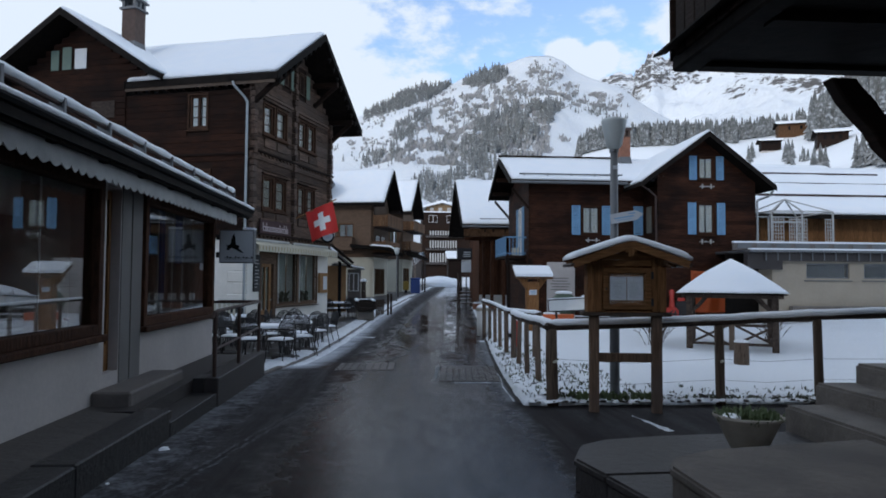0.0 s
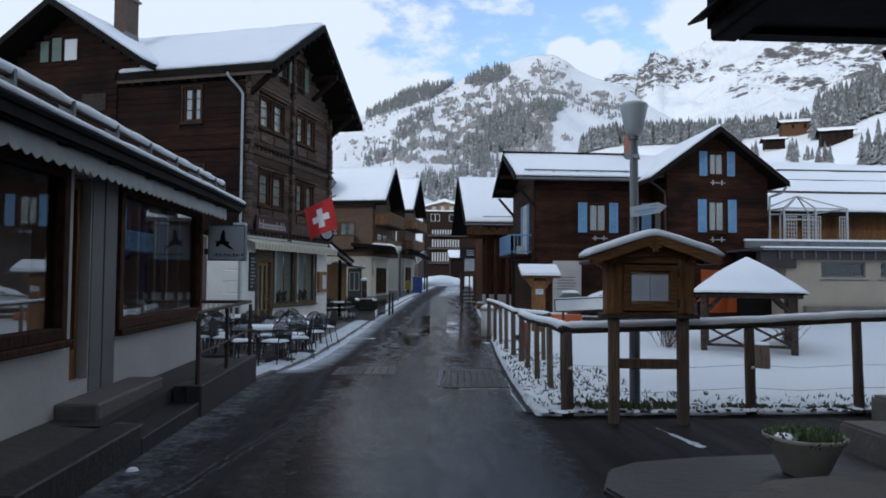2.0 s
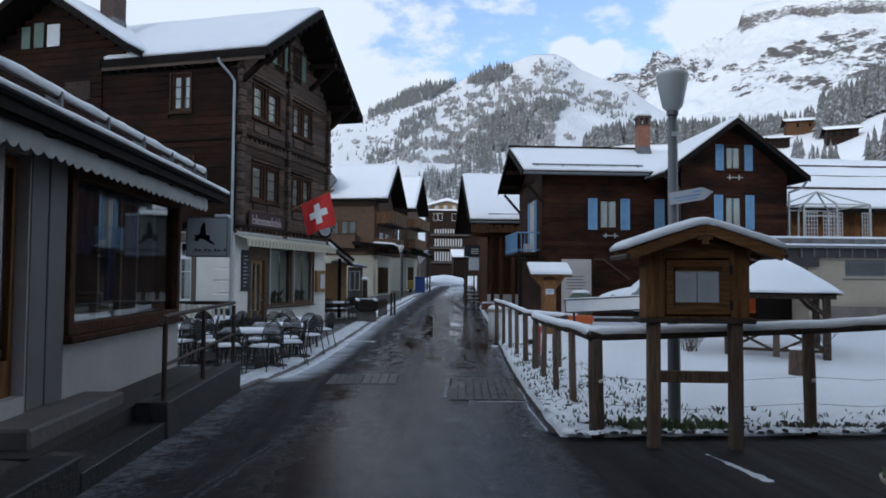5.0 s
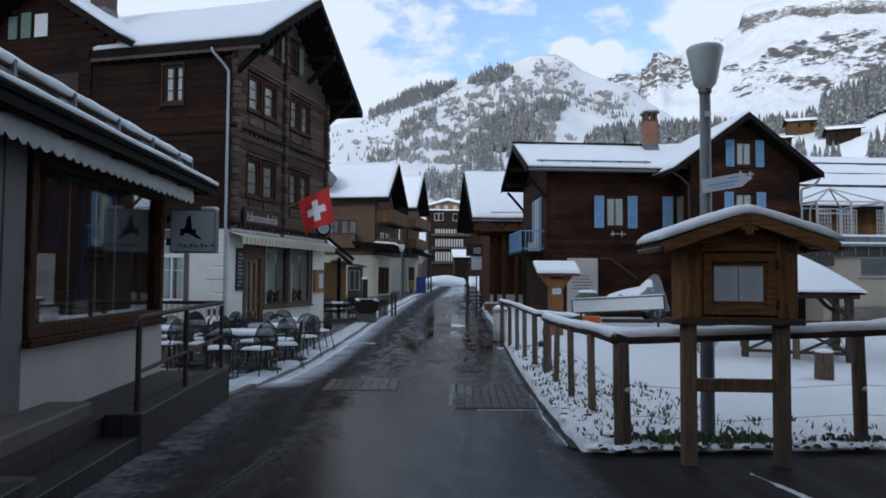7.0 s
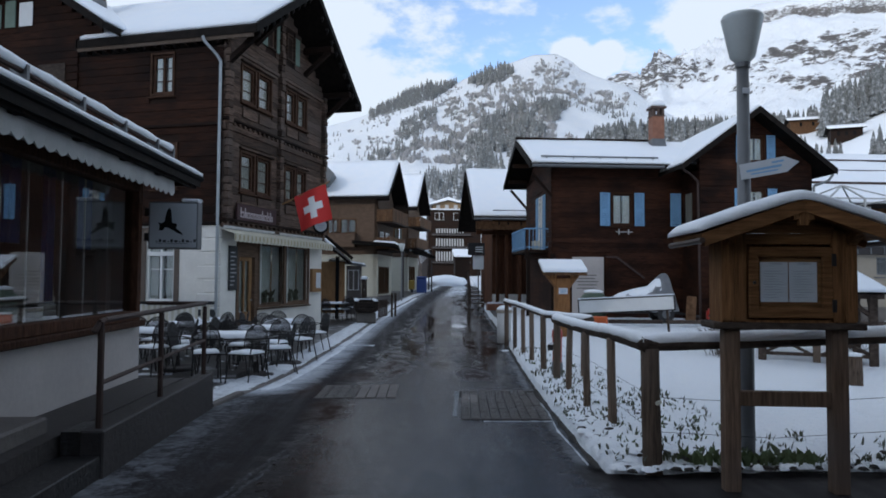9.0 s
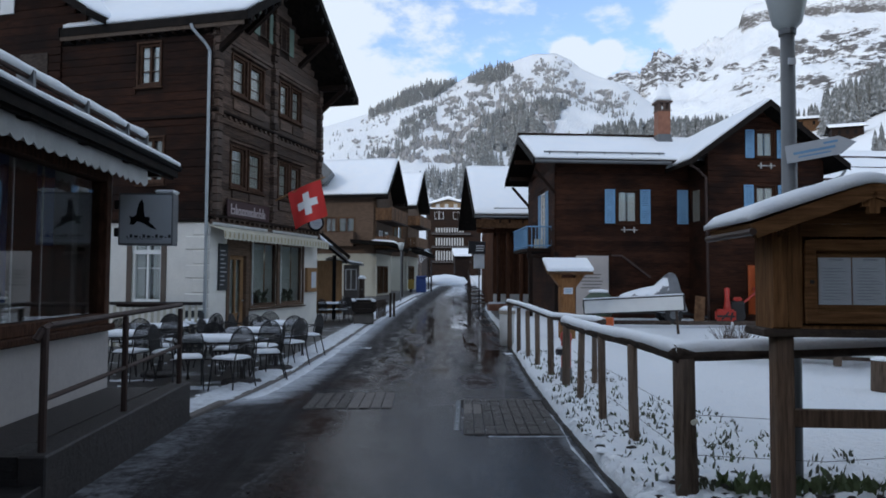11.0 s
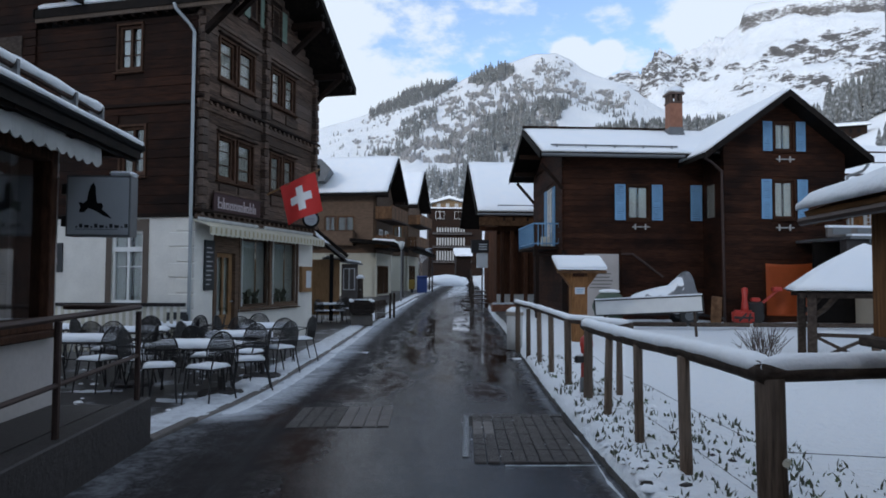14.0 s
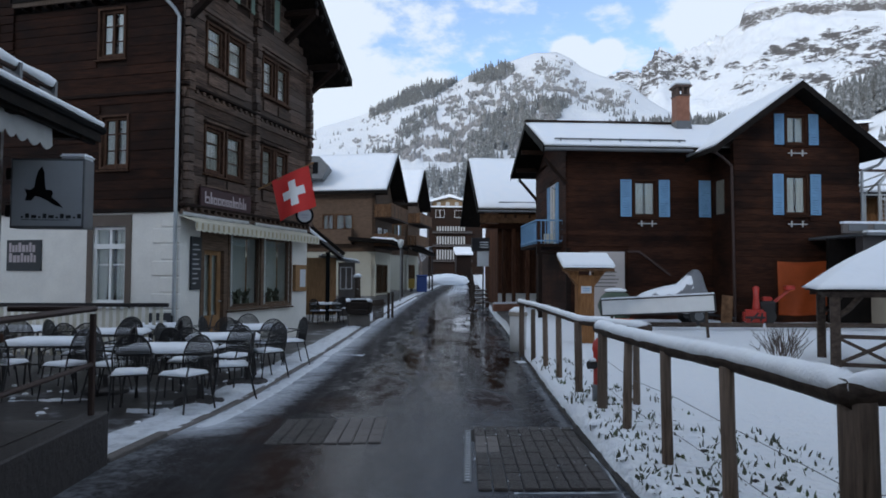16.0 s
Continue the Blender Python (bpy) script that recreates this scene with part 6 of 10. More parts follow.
# projecting sign: a bird in silhouette and a line of lettering shapes
def make_sign():
    s = thing("projecting_sign", pose(-2.998, 11.95, 1.785) @ Matrix.Diagonal((0.94, 1, 0.945, 1)), "grey box sign with a black bird silhouette above the pavement", "sign")
    part("case", soften(boxes((0, 0.62, 0, 0.17, 0, 0.60)), 0.006), zinc, s)
    part("panel", boxes((0.02, 0.60, -0.006, 0.0, 0.02, 0.58)), sign_grey, s)
    bm = bmesh.new()
    prism(bm, [(0.265, 0.53), (0.235, 0.49), (0.215, 0.42), (0.205, 0.35), (0.17, 0.325), (0.125, 0.335), (0.145, 0.285), (0.13, 0.235), (0.18, 0.235), (0.215, 0.275), (0.26, 0.262), (0.305, 0.24), (0.37, 0.20), (0.445, 0.175), (0.40, 0.225), (0.35, 0.265), (0.36, 0.30), (0.345, 0.325), (0.30, 0.33), (0.29, 0.40), (0.285, 0.48)], -0.010, -0.006, "y")
    part("bird", bm, black, s, "black bird silhouette")
    bm = bmesh.new()
    x = 0.10
    for k in range(11):
        w_ = 0.018 + 0.012 * ((k * 7) % 3)
        box(bm, x, x + w_, -0.009, -0.006, 0.085, 0.10 + 0.012 * ((k * 5) % 3))
        x += w_ + 0.018
    box(bm, 0.10, 0.5, -0.009, -0.006, 0.068, 0.073)
    part("lettering", bm, slate, s)
    for z in (0.42, 0.10):
        part("bracket", boxes((-0.07, 0.0, 0.05, 0.12, z, z + 0.1)), iron, s)
    part("snow_cap", soften(boxes((0.40, 0.63, -0.01, 0.18, 0.603, 0.645)), 0.018, 2), snow, s)


make_sign()


# ---- raised walk before the shop, with handrail ----
def make_raised_walk():
    bm = bmesh.new()
    # walk slab along the wall, kerb wall towards the street
    prism(bm, [(-3.1, -0.3), (-2.30, -0.3), (-2.30, 0.17), (-3.1, 0.22)], -6, 7.4, "y")
    tagged(part("walk", bm, concrete_damp), "dark wet concrete walk before the shop", "walkway", kind="structure")
    tagged(part("kerb_wall", soften(boxes((-2.56, -2.24, -6, 5.1, -0.3, 0.205), (-2.56, -2.24, 5.106, 7.15, -0.3, 0.215)), 0.012, 1), kerb_wet), "rough dark kerb stones", "kerb", kind="structure")
    # ramp from the step to the terrace
    bm = bmesh.new()
    prism(bm, [(7.1, -0.3), (12.0, -0.3), (12.0, 0.24), (9.0, 0.24), (7.1, 0.21)], -3.1, -2.56, "x")
    prism(bm, [(9.05, -0.3), (12.0, -0.3), (12.0, 0.23), (9.05, 0.23)], -2.565, -2.395, "x")
    tagged(part("ramp", bm, concrete_dark), "sloping dark concrete ramp", "ramp", kind="structure")
    bm = bmesh.new()
    prism(bm, [(8.95, -0.3), (12.05, -0.3), (12.05, 0.30), (8.95, 0.274)], -2.40, -2.22, "x")
    tagged(part("parapet", soften(bm, 0.012, 1), concrete_dark), "low concrete side wall of the ramp", "wall", kind="structure")
    tagged(part("step", boxes((-2.54, -2.405, 8.96, 9.35, 0.05, 0.268)), kerb_wet), "dark stone block at the foot of the rail", "step", kind="structure")
    tagged(part("ledge", soften(boxes((-2.555, -2.24, 7.165, 8.97, -0.3, 0.085)), 0.008, 1), kerb_wet), "low concrete ledge beside the street", "kerb", kind="structure")
    r = thing("handrail", pose(0, 0, 0), "rust-brown steel handrail with two rails beside the ramp", "handrail")
    for y in (9.06, 10.42, 11.9):
        part("post", tubes(((-2.30, y, 0.25), (-2.30, y, 1.10), 0.027)), rust, r)
    bm = bmesh.new()
    path_tube(bm, [(-2.33, 9.0, 1.02), (-2.31, 9.05, 1.09), (-2.30, 9.12, 1.11), (-2.30, 11.92, 1.14), (-2.34, 11.98, 1.135), (-3.0, 11.98, 1.135)], 0.024, 8)
    part("top_rail", bm, rust, r)
    part("lower_rail", tubes(((-2.30, 9.08, 0.62), (-2.30, 11.9, 0.70), 0.020)), rust, r)


make_raised_walk()


# ---- brown chalet with blue shutters ----
def wall_fitting(parent, m):
    """Small pale iron cross-bar that holds a flower box."""
    set_in(part("window_box_holder", boxes((0, 0.62, -0.10, -0.07, 0.05, 0.08), (0.10, 0.13, -0.11, -0.06, -0.03, 0.17), (0.46, 0.49, -0.11, -0.06, -0.03, 0.17)), cloth_grey, parent, "pale iron flower-box holder"), m)


def make_chalet():
    h = thing("blue_shutter_chalet", pose(5.64, 28.9, 0), "dark brown timber chalet with pale blue shutters and snowy roof", "house")
    L, D = 4.96, 5.2
    front = pose(0, 0, 0)
    wing = pose(4.96, -1.55, 0)
    left = pose(0, D, 0, 0, 0, CAMSIDE)
    w1 = (2.28, 3.02, 3.50, 4.66)
    wall(h, front, L, -0.3, 5.7, 0.2, [w1, (0.75, 1.95, -0.25, 2.25)], wood_red, "front_wall", "dark brown squared-log wall")
    W = 4.13
    v1, v2 = (1.70, 2.38, 3.46, 4.68), (1.74, 2.36, 5.70, 6.60)
    wall(h, wing, W, -0.3, 5.3, 0.2, [v1], wood_red, "wing_wall", "dark brown squared-log wall")
    bm = bmesh.new()
    for a, b, z0, z1 in ((0.0, v2[0], 5.3, 5.7), (v2[1], W, 5.3, 5.7), (v2[0], v2[1], 5.3, 5.70)):
        box(bm, a, b, 0, 0.2, z0, z1)
    prism(bm, [(0.25, 5.7), (v2[0], 5.7), (v2[0], 7.0), (1.6, 6.95)], 0, 0.2, "y")
    prism(bm, [(v2[1], 5.7), (W - 0.25, 5.7), (2.5, 7.0), (v2[1], 7.0)], 0, 0.2, "y")
    prism(bm, [(v2[0], 6.6), (v2[1], 6.6), (v2[1], 7.05), (1.97, 7.3), (v2[0], 7.05)], 0, 0.2, "y")
    set_in(part("gable_wall", bm, wood_red, h), wing)
    wall(h, left, D, -0.3, 5.7, 0.2, [(D - 2.3, D - 1.5, 2.65, 4.7)], wood_red, "side_wall", "dark brown squared-log wall")
    gable_fill(h, [(0.2, 5.6), (D - 0.2, 5.6), (2.6, 6.75)], 0.0, 0.15, wood_red, "x")
    for b in ((4.96, 5.16, -1.35, 0.0, -0.3, 5.4), (8.9, 9.09, -1.35, D, -0.3, 5.3), (0.2, 8.9, D - 0.2, D, -0.3, 5.5)):
        part("return_wall", boxes(b), wood_red, h)
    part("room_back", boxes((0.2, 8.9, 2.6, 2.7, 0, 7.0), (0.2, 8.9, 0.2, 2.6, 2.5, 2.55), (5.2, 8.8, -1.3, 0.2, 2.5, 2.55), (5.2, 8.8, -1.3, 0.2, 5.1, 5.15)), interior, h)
    pad = lambda q: (q[0] - .08, q[1] + .08, q[2] - .1, q[3] + .08)
    planks(h, front, 0.0, 5.65, 0.19, lambda z: (0.02, L), [pad(w1), (0.6, 2.05, -0.3, 2.35)], wood_red, RNG)
    lim = lambda z: (0.0, W) if z < 5.5 else (max(0, 1.87 - (7.42 - z) / 0.74), min(W, 1.87 + (7.42 - z) / 0.74))
    planks(h, wing, 0.0, 7.35, 0.19, lim, [pad(v1), pad(v2), (1.3, 3.3, -0.1, 1.95)], wood_red, RNG)
    planks(h, left, 0.2, 5.6, 0.19, lambda z: (0.0, D), [(D - 2.4, D - 1.4, 2.5, 4.8)], wood_red, RNG)
    window(h, front @ pose(w1[0], 0, w1[2]), w1[1] - w1[0], w1[3] - w1[2], wood_window, 1, 0, blue_shutter)
    window(h, wing @ pose(v1[0], 0, v1[2]), v1[1] - v1[0], v1[3] - v1[2], wood_window, 1, 0, blue_shutter)
    window(h, wing @ pose(v2[0], 0, v2[2]), v2[1] - v2[0], v2[3] - v2[2], wood_window, 1, 0, blue_shutter)
    window(h, left @ pose(D - 2.3, 0, 2.65), 0.8, 2.05, white_paint, 1, 1, blue_shutter, True, False, "balcony_door", trim=0.04)
    # half-hidden window in the angle, one shutter open
    sh = set_in(part("shutter", ring(bmesh.new(), 4.50, 4.90, 3.46, 4.70, 0.06, -0.075, -0.04), blue_shutter, h, "pale blue louvred shutter, open"), front)
    bm = bmesh.new()
    for k in range(15):
        box(bm, 4.555, 4.845, -0.068, -0.046, 3.54 + k * 0.073, 3.605 + k * 0.073)
    part("louvre", bm, blue_shutter, sh)
    set_in(part("window", boxes((0.42, 0.50, -0.03, 0.02, 3.52, 4.62), (0.86, 0.92, -0.03, 0.02, 3.52, 4.62), (0.50, 0.86, -0.01, 0.01, 3.52, 4.62)), veil_grey, h, "narrow curtained window"), pose(4.955, 0, 0, 0, 0, -90))
    for f, x, z in ((front, 2.40, 3.16), (wing, 1.72, 3.06), (wing, 1.75, 5.32)):
        wall_fitting(h, f @ pose(x, 0, z))
    # roofs
    r = gable_roof(h, -0.72, 2.6, 5.92, 5.67, 7.10, 5.67, -0.93, 7.0, None, th=0.14, deep=0.11)
    gable_roof(h, -9.56, -6.83, -4.05, 5.36, 7.50, 5.44, -2.3, 5.0, pose(0, 0, 0, 0, 0, 90), th=0.14, deep=0.11, name="wing_roof")
    part("ridge_board", beams(((-0.95, 2.6, 7.23), (5.0, 2.6, 7.23), 0.20, 0.07)), wood_dark, r)
    part("snow_guard", tubes(((-0.5, -0.40, 5.98), (3.9, -0.40, 5.98), 0.03)), zinc, r)
    for k in range(5):
        part("guard_bracket", boxes((-0.3 + k - 0.02, -0.3 + k + 0.02, -0.44, -0.36, 5.8, 6.01)), zinc, r)
    part("gutter", tubes(((-0.9, -0.77, 5.57), (4.0, -0.77, 5.57), 0.06)), zinc, r)
    part("gutter", tubes(((9.62, -2.2, 5.28), (9.62, 4.5, 5.28), 0.06)), zinc, r)
    bm = bmesh.new()
    path_tube(bm, [(4.15, -1.9, 5.36), (4.5, -1.75, 5.22), (4.85, -1.66, 4.95), (4.92, -1.64, 0.0)], 0.045, 8)
    part("downpipe", bm, rust, h, "dark metal downpipe")
    bm = bmesh.new()
    path_tube(bm, [(9.62, -2.0, 5.22), (9.5, -1.9, 5.0), (9.15, -1.6, 4.85), (9.13, -1.6, 0.2)], 0.045, 8)
    part("downpipe", bm, steel, h, "pale metal downpipe")
    for x in (-0.85,):
        for y in (0.0, 1.3, 2.6, 3.9, 5.1):
            z = 5.53 + 0.4307 * (y + 0.72 if y <= 2.6 else 5.92 - y)
            part("purlin", boxes((x, 0.0, y - 0.08, y + 0.08, z - 0.2, z - 0.02)), wood_dark, h)
    for y in (0.05, 5.1):
        part("brace", beams(((-0.75, y, 5.4), (0.0, y, 4.55), 0.1, 0.12, (0, 1, 0))), wood_dark, h)
    chalet_chimney(h, 4.79, 2.1)
    # balcony on the street side
    b = part("balcony", boxes((-0.92, 0.0, 0.55, 3.7, 2.46, 2.56)), wood_dark, h, "small balcony with pale blue railings")
    for x0, y0, x1, y1 in ((-0.9, 0.57, -0.02, 0.57), (-0.9, 0.57, -0.9, 3.68)):
        part("rail", beams(((x0, y0, 3.36), (x1, y1, 3.36), 0.05, 0.05)), blue_shutter, b)
        part("rail", beams(((x0, y0, 2.66), (x1, y1, 2.66), 0.04, 0.04)), blue_shutter, b)
        n = int(math.hypot(x1 - x0, y1 - y0) / 0.14)
        for k in range(n + 1):
            x, y = x0 + (x1 - x0) * k / n, y0 + (y1 - y0) * k / n
            part("baluster", boxes((x - .012, x + .012, y - .012, y + .012, 2.56, 3.35)), blue_shutter, b)
    part("planter", soften(boxes((-0.62, -0.28, 0.62, 0.82, 2.57, 2.9)), 0.01), cloth_awning, b)
    part("beam", boxes((-0.9, -0.76, 0.6, 0.75, 2.30, 2.46), (-0.9, 0, 0.6, 0.75, 2.2, 2.30)), wood_dark, b)
    # storage opening under the balcony, posts, pale door with a notice
    part("post", boxes((-0.85, -0.72, 0.55, 0.68, -0.2, 2.2)), wood_dark, h)
    part("post", boxes((-0.06, 0.10, -0.14, -0.03, -0.2, 2.4)), wood_dark, h)
    dr = part("store_door", soften(boxes((0.75, 1.95, -0.02, 0.04, -0.2, 2.28)), 0.01), plaster_shop, h, "pale painted store door with a notice")
    bm = bmesh.new()
    for k in range(5):
        box(bm, 0.92 + 0.05 * (k % 2), 1.62 + 0.06 * (k % 3), -0.03, -0.021, 1.10 + k * 0.12, 1.135 + k * 0.12)
    part("lettering", bm, grey_panel, dr)
    part("handrail", beams(((1.95, -0.3, 2.28), (2.35, -0.3, 2.28), 0.05, 0.06), ((2.35, -0.3, 2.28), (3.4, -0.3, 1.5), 0.05, 0.06)), rust, h, "sloping stair rail on the wall")
    # orange tarpaulin over the garage opening
    bm = bmesh.new()
    n, k = 24, 16
    g = [[bm.verts.new((6.30 + 2.68 * i / n, -1.62 - 0.05 * math.sin(i * 0.9 + j * 0.15) * (j / k) - 0.02, 1.95 - 1.68 * j / k - 0.03 * math.sin(i * 0.26))) for j in range(k + 1)] for i in range(n + 1)]
    for i in range(n):
        for j in range(k):
            bm.faces.new((g[i][j], g[i][j + 1], g[i + 1][j + 1], g[i + 1][j]))
    bmesh.ops.solidify(bm, geom=bm.faces, thickness=0.012)
    part("tarpaulin", bm, orange_tarp, h, "orange tarpaulin hung over the garage opening", smooth=True)
    return h


make_chalet()


# ---- barn beyond it ----
def make_barn():
    h = thing("timber_barn", pose(4.25, 38.0, -0.2), "brown timber barn with upright posts and a snowy roof", "barn")
    gable_roof(h, -1.05, 3.5, 8.0, 4.66, 7.62, 4.66, -0.72, 7.5, None, th=0.16, deep=0.14)
    part("gutter", tubes(((-0.7, -1.1, 4.56), (3.6, -1.1, 4.56), 0.06)), zinc, h)
    part("snow_guard", tubes(((0.3, -0.7, 5.02), (3.4, -0.7, 5.02), 0.03)), zinc, h)
    wall(h, pose(0.45, 0.6, 0), 6.55, 0.85, 4.7, 0.2, [], wood_up, "front_wall", "upright brown boards")
    part("base_wall", boxes((0.43, 7.0, 0.55, 0.9, -0.2, 0.85)), plaster, h, "whitewashed base")
    wall(h, pose(0.45, 5.6, 0, 0, 0, CAMSIDE), 5.0, 0.0, 4.7, 0.2, [], wood_up, "side_wall")
    part("back_wall", boxes((0.66, 7.0, 5.4, 5.6, 0.0, 4.7)), wood_up, h)
    gable_fill(h, [(0.6, 4.7), (7.0, 4.7), (3.5, 7.35)], 0.47, 0.60, wood_up, "x")
    boards_up(h, pose(0, 0.6, 0), 0.45, 2.6, 0.86, 3.75, 0.2, wood_up, RNG)
    boards_up(h, pose(0.45, 5.6, 0, 0, 0, CAMSIDE), 0.0, 5.0, 0.3, 4.0, 0.24, wood_up, RNG)
    for x in (0.5, 0.95, 1.6, 2.3):
        part("post", soften(boxes((x, x + 0.17, -0.35, -0.2, 0.0, 4.4)), 0.015), wood_up, h)
        part("rafter_tail", boxes((x, x + 0.1, -1.0, 0.6, 4.28, 4.44)), wood_dark, h)
    part("fascia", boxes((-0.6, 7.0, -0.98, -0.92, 4.05, 4.45)), wood_brown, h, "brown fascia board")
    part("plate_beam", beams(((-0.5, -0.28, 3.95), (7.0, -0.28, 3.95), 0.18, 0.2)), wood_up, h)


make_barn()


# ---- village houses further up the street ----
def make_village_house(x0, x1, y0, yr, y1, ze, zr, zg, name, label, front_windows, wood_mat, base_mat, seed, turn=0.0):
    """A long chalet whose gable, with balconies, faces the street."""
    rng = random.Random(seed)
    h = thing(name, pose(x1, yr, zg, 0, 0, -turn) @ Matrix.Translation((-x1, -yr, 0)), label, "house")
    gable_roof(h, y0, yr, y1, ze, zr, ze, x0, x1, None, th=0.2, deep=0.2)
    wx, wy = x1 - 1.1, y0 + 0.85
    n = y1 - 0.85
    wins = [(wx - x0 + a, wx - x0 + a + w, z, z + hh) for a, w, z, hh in front_windows]
    wall(h, pose(x0, wy, 0), wx - x0, 3.3, ze + 0.1, 0.25, wins, wood_mat, "upper_wall", "brown boarded upper storeys")
    wall(h, pose(x0, wy + 0.1, 0), wx - x0, -0.6, 3.3, 0.3, [], base_mat, "ground_floor_wall", "cream rendered ground floor")
    wall(h, pose(wx, wy, 0, 0, 0, 90), n - wy, 3.3, ze + 0.1, 0.25, [(0.8, 1.7, 4.0, 5.1), (2.6, 3.5, 4.0, 5.1)], wood_mat, "gable_side_wall")
    wall(h, pose(wx - .1, wy + .1, 0, 0, 0, 90), n - wy - .2, -0.6, 3.3, 0.25, [(0.6, 1.5, 0.2, 2.3), (1.8, 2.7, 0.2, 2.3), (3.0, 3.9, 0.2, 2.3)], base_mat, "shop_front_wall")
    gable_fill(h, [(wy, ze), (n, ze), (yr, zr - 0.35)], wx - 0.2, wx - 0.02, wood_mat, "x")
    for a, b, c, d in wins:
        window(h, pose(x0 + a, wy, c), b - a, d - c, wood_brown, 2, 0, None, True, False, veil_mat=veil_grey)
    for a in (0.8, 2.6):
        window(h, pose(wx, wy + a, 4.0, 0, 0, 90), 0.9, 1.1, white_paint, 2, 1, None, True, False)
    for a in (0.6, 1.8, 3.0):
        window(h, pose(wx - .1, wy + .1 + a, 0.2, 0, 0, 90), 0.9, 2.1, wood_brown, 2, 0, None, False, False)
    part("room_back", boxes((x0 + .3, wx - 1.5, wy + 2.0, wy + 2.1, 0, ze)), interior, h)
    # balconies on the gable
    for z, out in ((ze - 2.0, 1.3), (ze - 4.2, 1.0)):
        b = part("balcony", boxes((wx, wx + out, wy - 0.3, n + 0.2, z, z + 0.12)), wood_dark, h, "wooden balcony with a board railing")
        me = to_mesh("rail_board", boxes((0, 0.04, 0, 0.16, 0, 0.95)), wood_brown)
        y = wy - 0.3
        while y < n + 0.1:
            share("rail_board", me, b, Matrix.Translation((wx + out - 0.05, y, z + 0.1)))
            y += 0.18
        x = wx
        me2 = to_mesh("rail_board", boxes((0, 0.16, 0, 0.04, 0, 0.95)), wood_brown)
        while x < wx + out - 0.1:
            share("rail_board", me2, b, Matrix.Translation((x, wy - 0.3, z + 0.1)))
            x += 0.18
        part("rail", boxes((wx + out - 0.08, wx + out + 0.02, wy - 0.34, n + 0.2, z + 1.05, z + 1.13)), wood_brown, b)
    for z in (ze - 0.25,):
        for y in (wy - 0.2, yr, n):
            part("purlin", boxes((wx, x1 - 0.1, y - 0.1, y + 0.1, z if y != yr else zr - 0.5, (z if y != yr else zr - 0.5) + 0.2)), wood_dark, h)
    return h


first_house = make_village_house(-15, -0.2, 57.0, 60.5, 64.0, 7.78, 11.0, 0.0, "balcony_chalet", "brown timber chalet with balconies over cream shop fronts", [(-3.06, 1.27, 5.0, 1.1), (-4.10, 0.80, 5.0, 1.1), (-6.2, 0.9, 5.0, 1.1)], wood_board, plaster_cream, 3, 13.0)
gallery = part("gallery", boxes((-9.0, -2.95, 57.15, 57.84, 3.86, 3.98)), wood_dark, first_house, "boarded gallery under the windows")
part("parapet", boxes((-9.0, -2.95, 57.10, 57.15, 3.84, 4.94)), wood_board, gallery)
part("parapet", boxes((-3.0, -2.95, 57.152, 57.84, 3.982, 4.94)), wood_board, gallery)
part("rail", boxes((-9.0, -2.90, 57.06, 57.20, 4.942, 5.0)), wood_brown, gallery)
make_village_house(-12, 2.45, 73.5, 77.5, 81.5, 8.35, 12.2, 0.3, "balcony_chalet", "dark timber chalet with a balcony above the street shops", [(-1.5, 0.9, 5.0, 1.3)], wood_board, plaster_cream, 4, 12.0)


def canopy_snow(x0, x1, y0, y1, z):
    bm = bmesh.new()
    prism(bm, [(x0 + 1.6, z + 0.62), (x1 - 1.1, z + 0.50), (x1 - 0.35, z + 0.18), (x1 - 0.4, z + 0.27), (x1 - 1.1, z + 0.64), (x0 + 1.8, z + 0.72)], y0 - 0.02, y1, "y")
    return bm


def make_canopies():
    """Street canopies with snow before the two chalets, and the dormer on the nearer roof."""
    for x0, x1, y0, y1, z in ((-3.7, 0.6, 55.6, 62.6, 3.55), (1.2, 3.5, 72.5, 80.0, 3.6)):
        c = thing("shop_canopy", pose(0, 0, 0), "flat dark shop canopy edged with snow", "canopy")
        bm = bmesh.new()
        prism(bm, [(x0, z + 0.72), (x1 - 1.1, z + 0.5), (x1, z), (x1, z - 0.06), (x1 - 1.1, z + 0.30), (x0, z + 0.50)], y0, y1, "y")
        part("roof", bm, eave_black, c)
        part("snow_cover", canopy_snow(x0, x1, y0, y1, z), snow_roof, c)
        for y in (y0 + 0.3, y1 - 0.4):
            part("post", boxes((x1 - 0.5, x1 - 0.35, y, y + 0.15, 0.0, z - 0.1)), iron, c)
    d = thing("dormer", pose(-6.2, 57.6, 9.35), "small dark dormer window in the snowy roof", "dormer")
    bm = bmesh.new()
    prism(bm, [(-1.6, -0.7), (0.4, -0.7), (0.9, 0.25), (0.2, 0.95), (-1.6, 0.95)], -0.2, 2.2, "y")
    part("body", bm, zinc, d)
    part("opening", boxes((-1.2, 0.1, -0.24, -0.21, -0.35, 0.5)), black, d)


make_canopies()


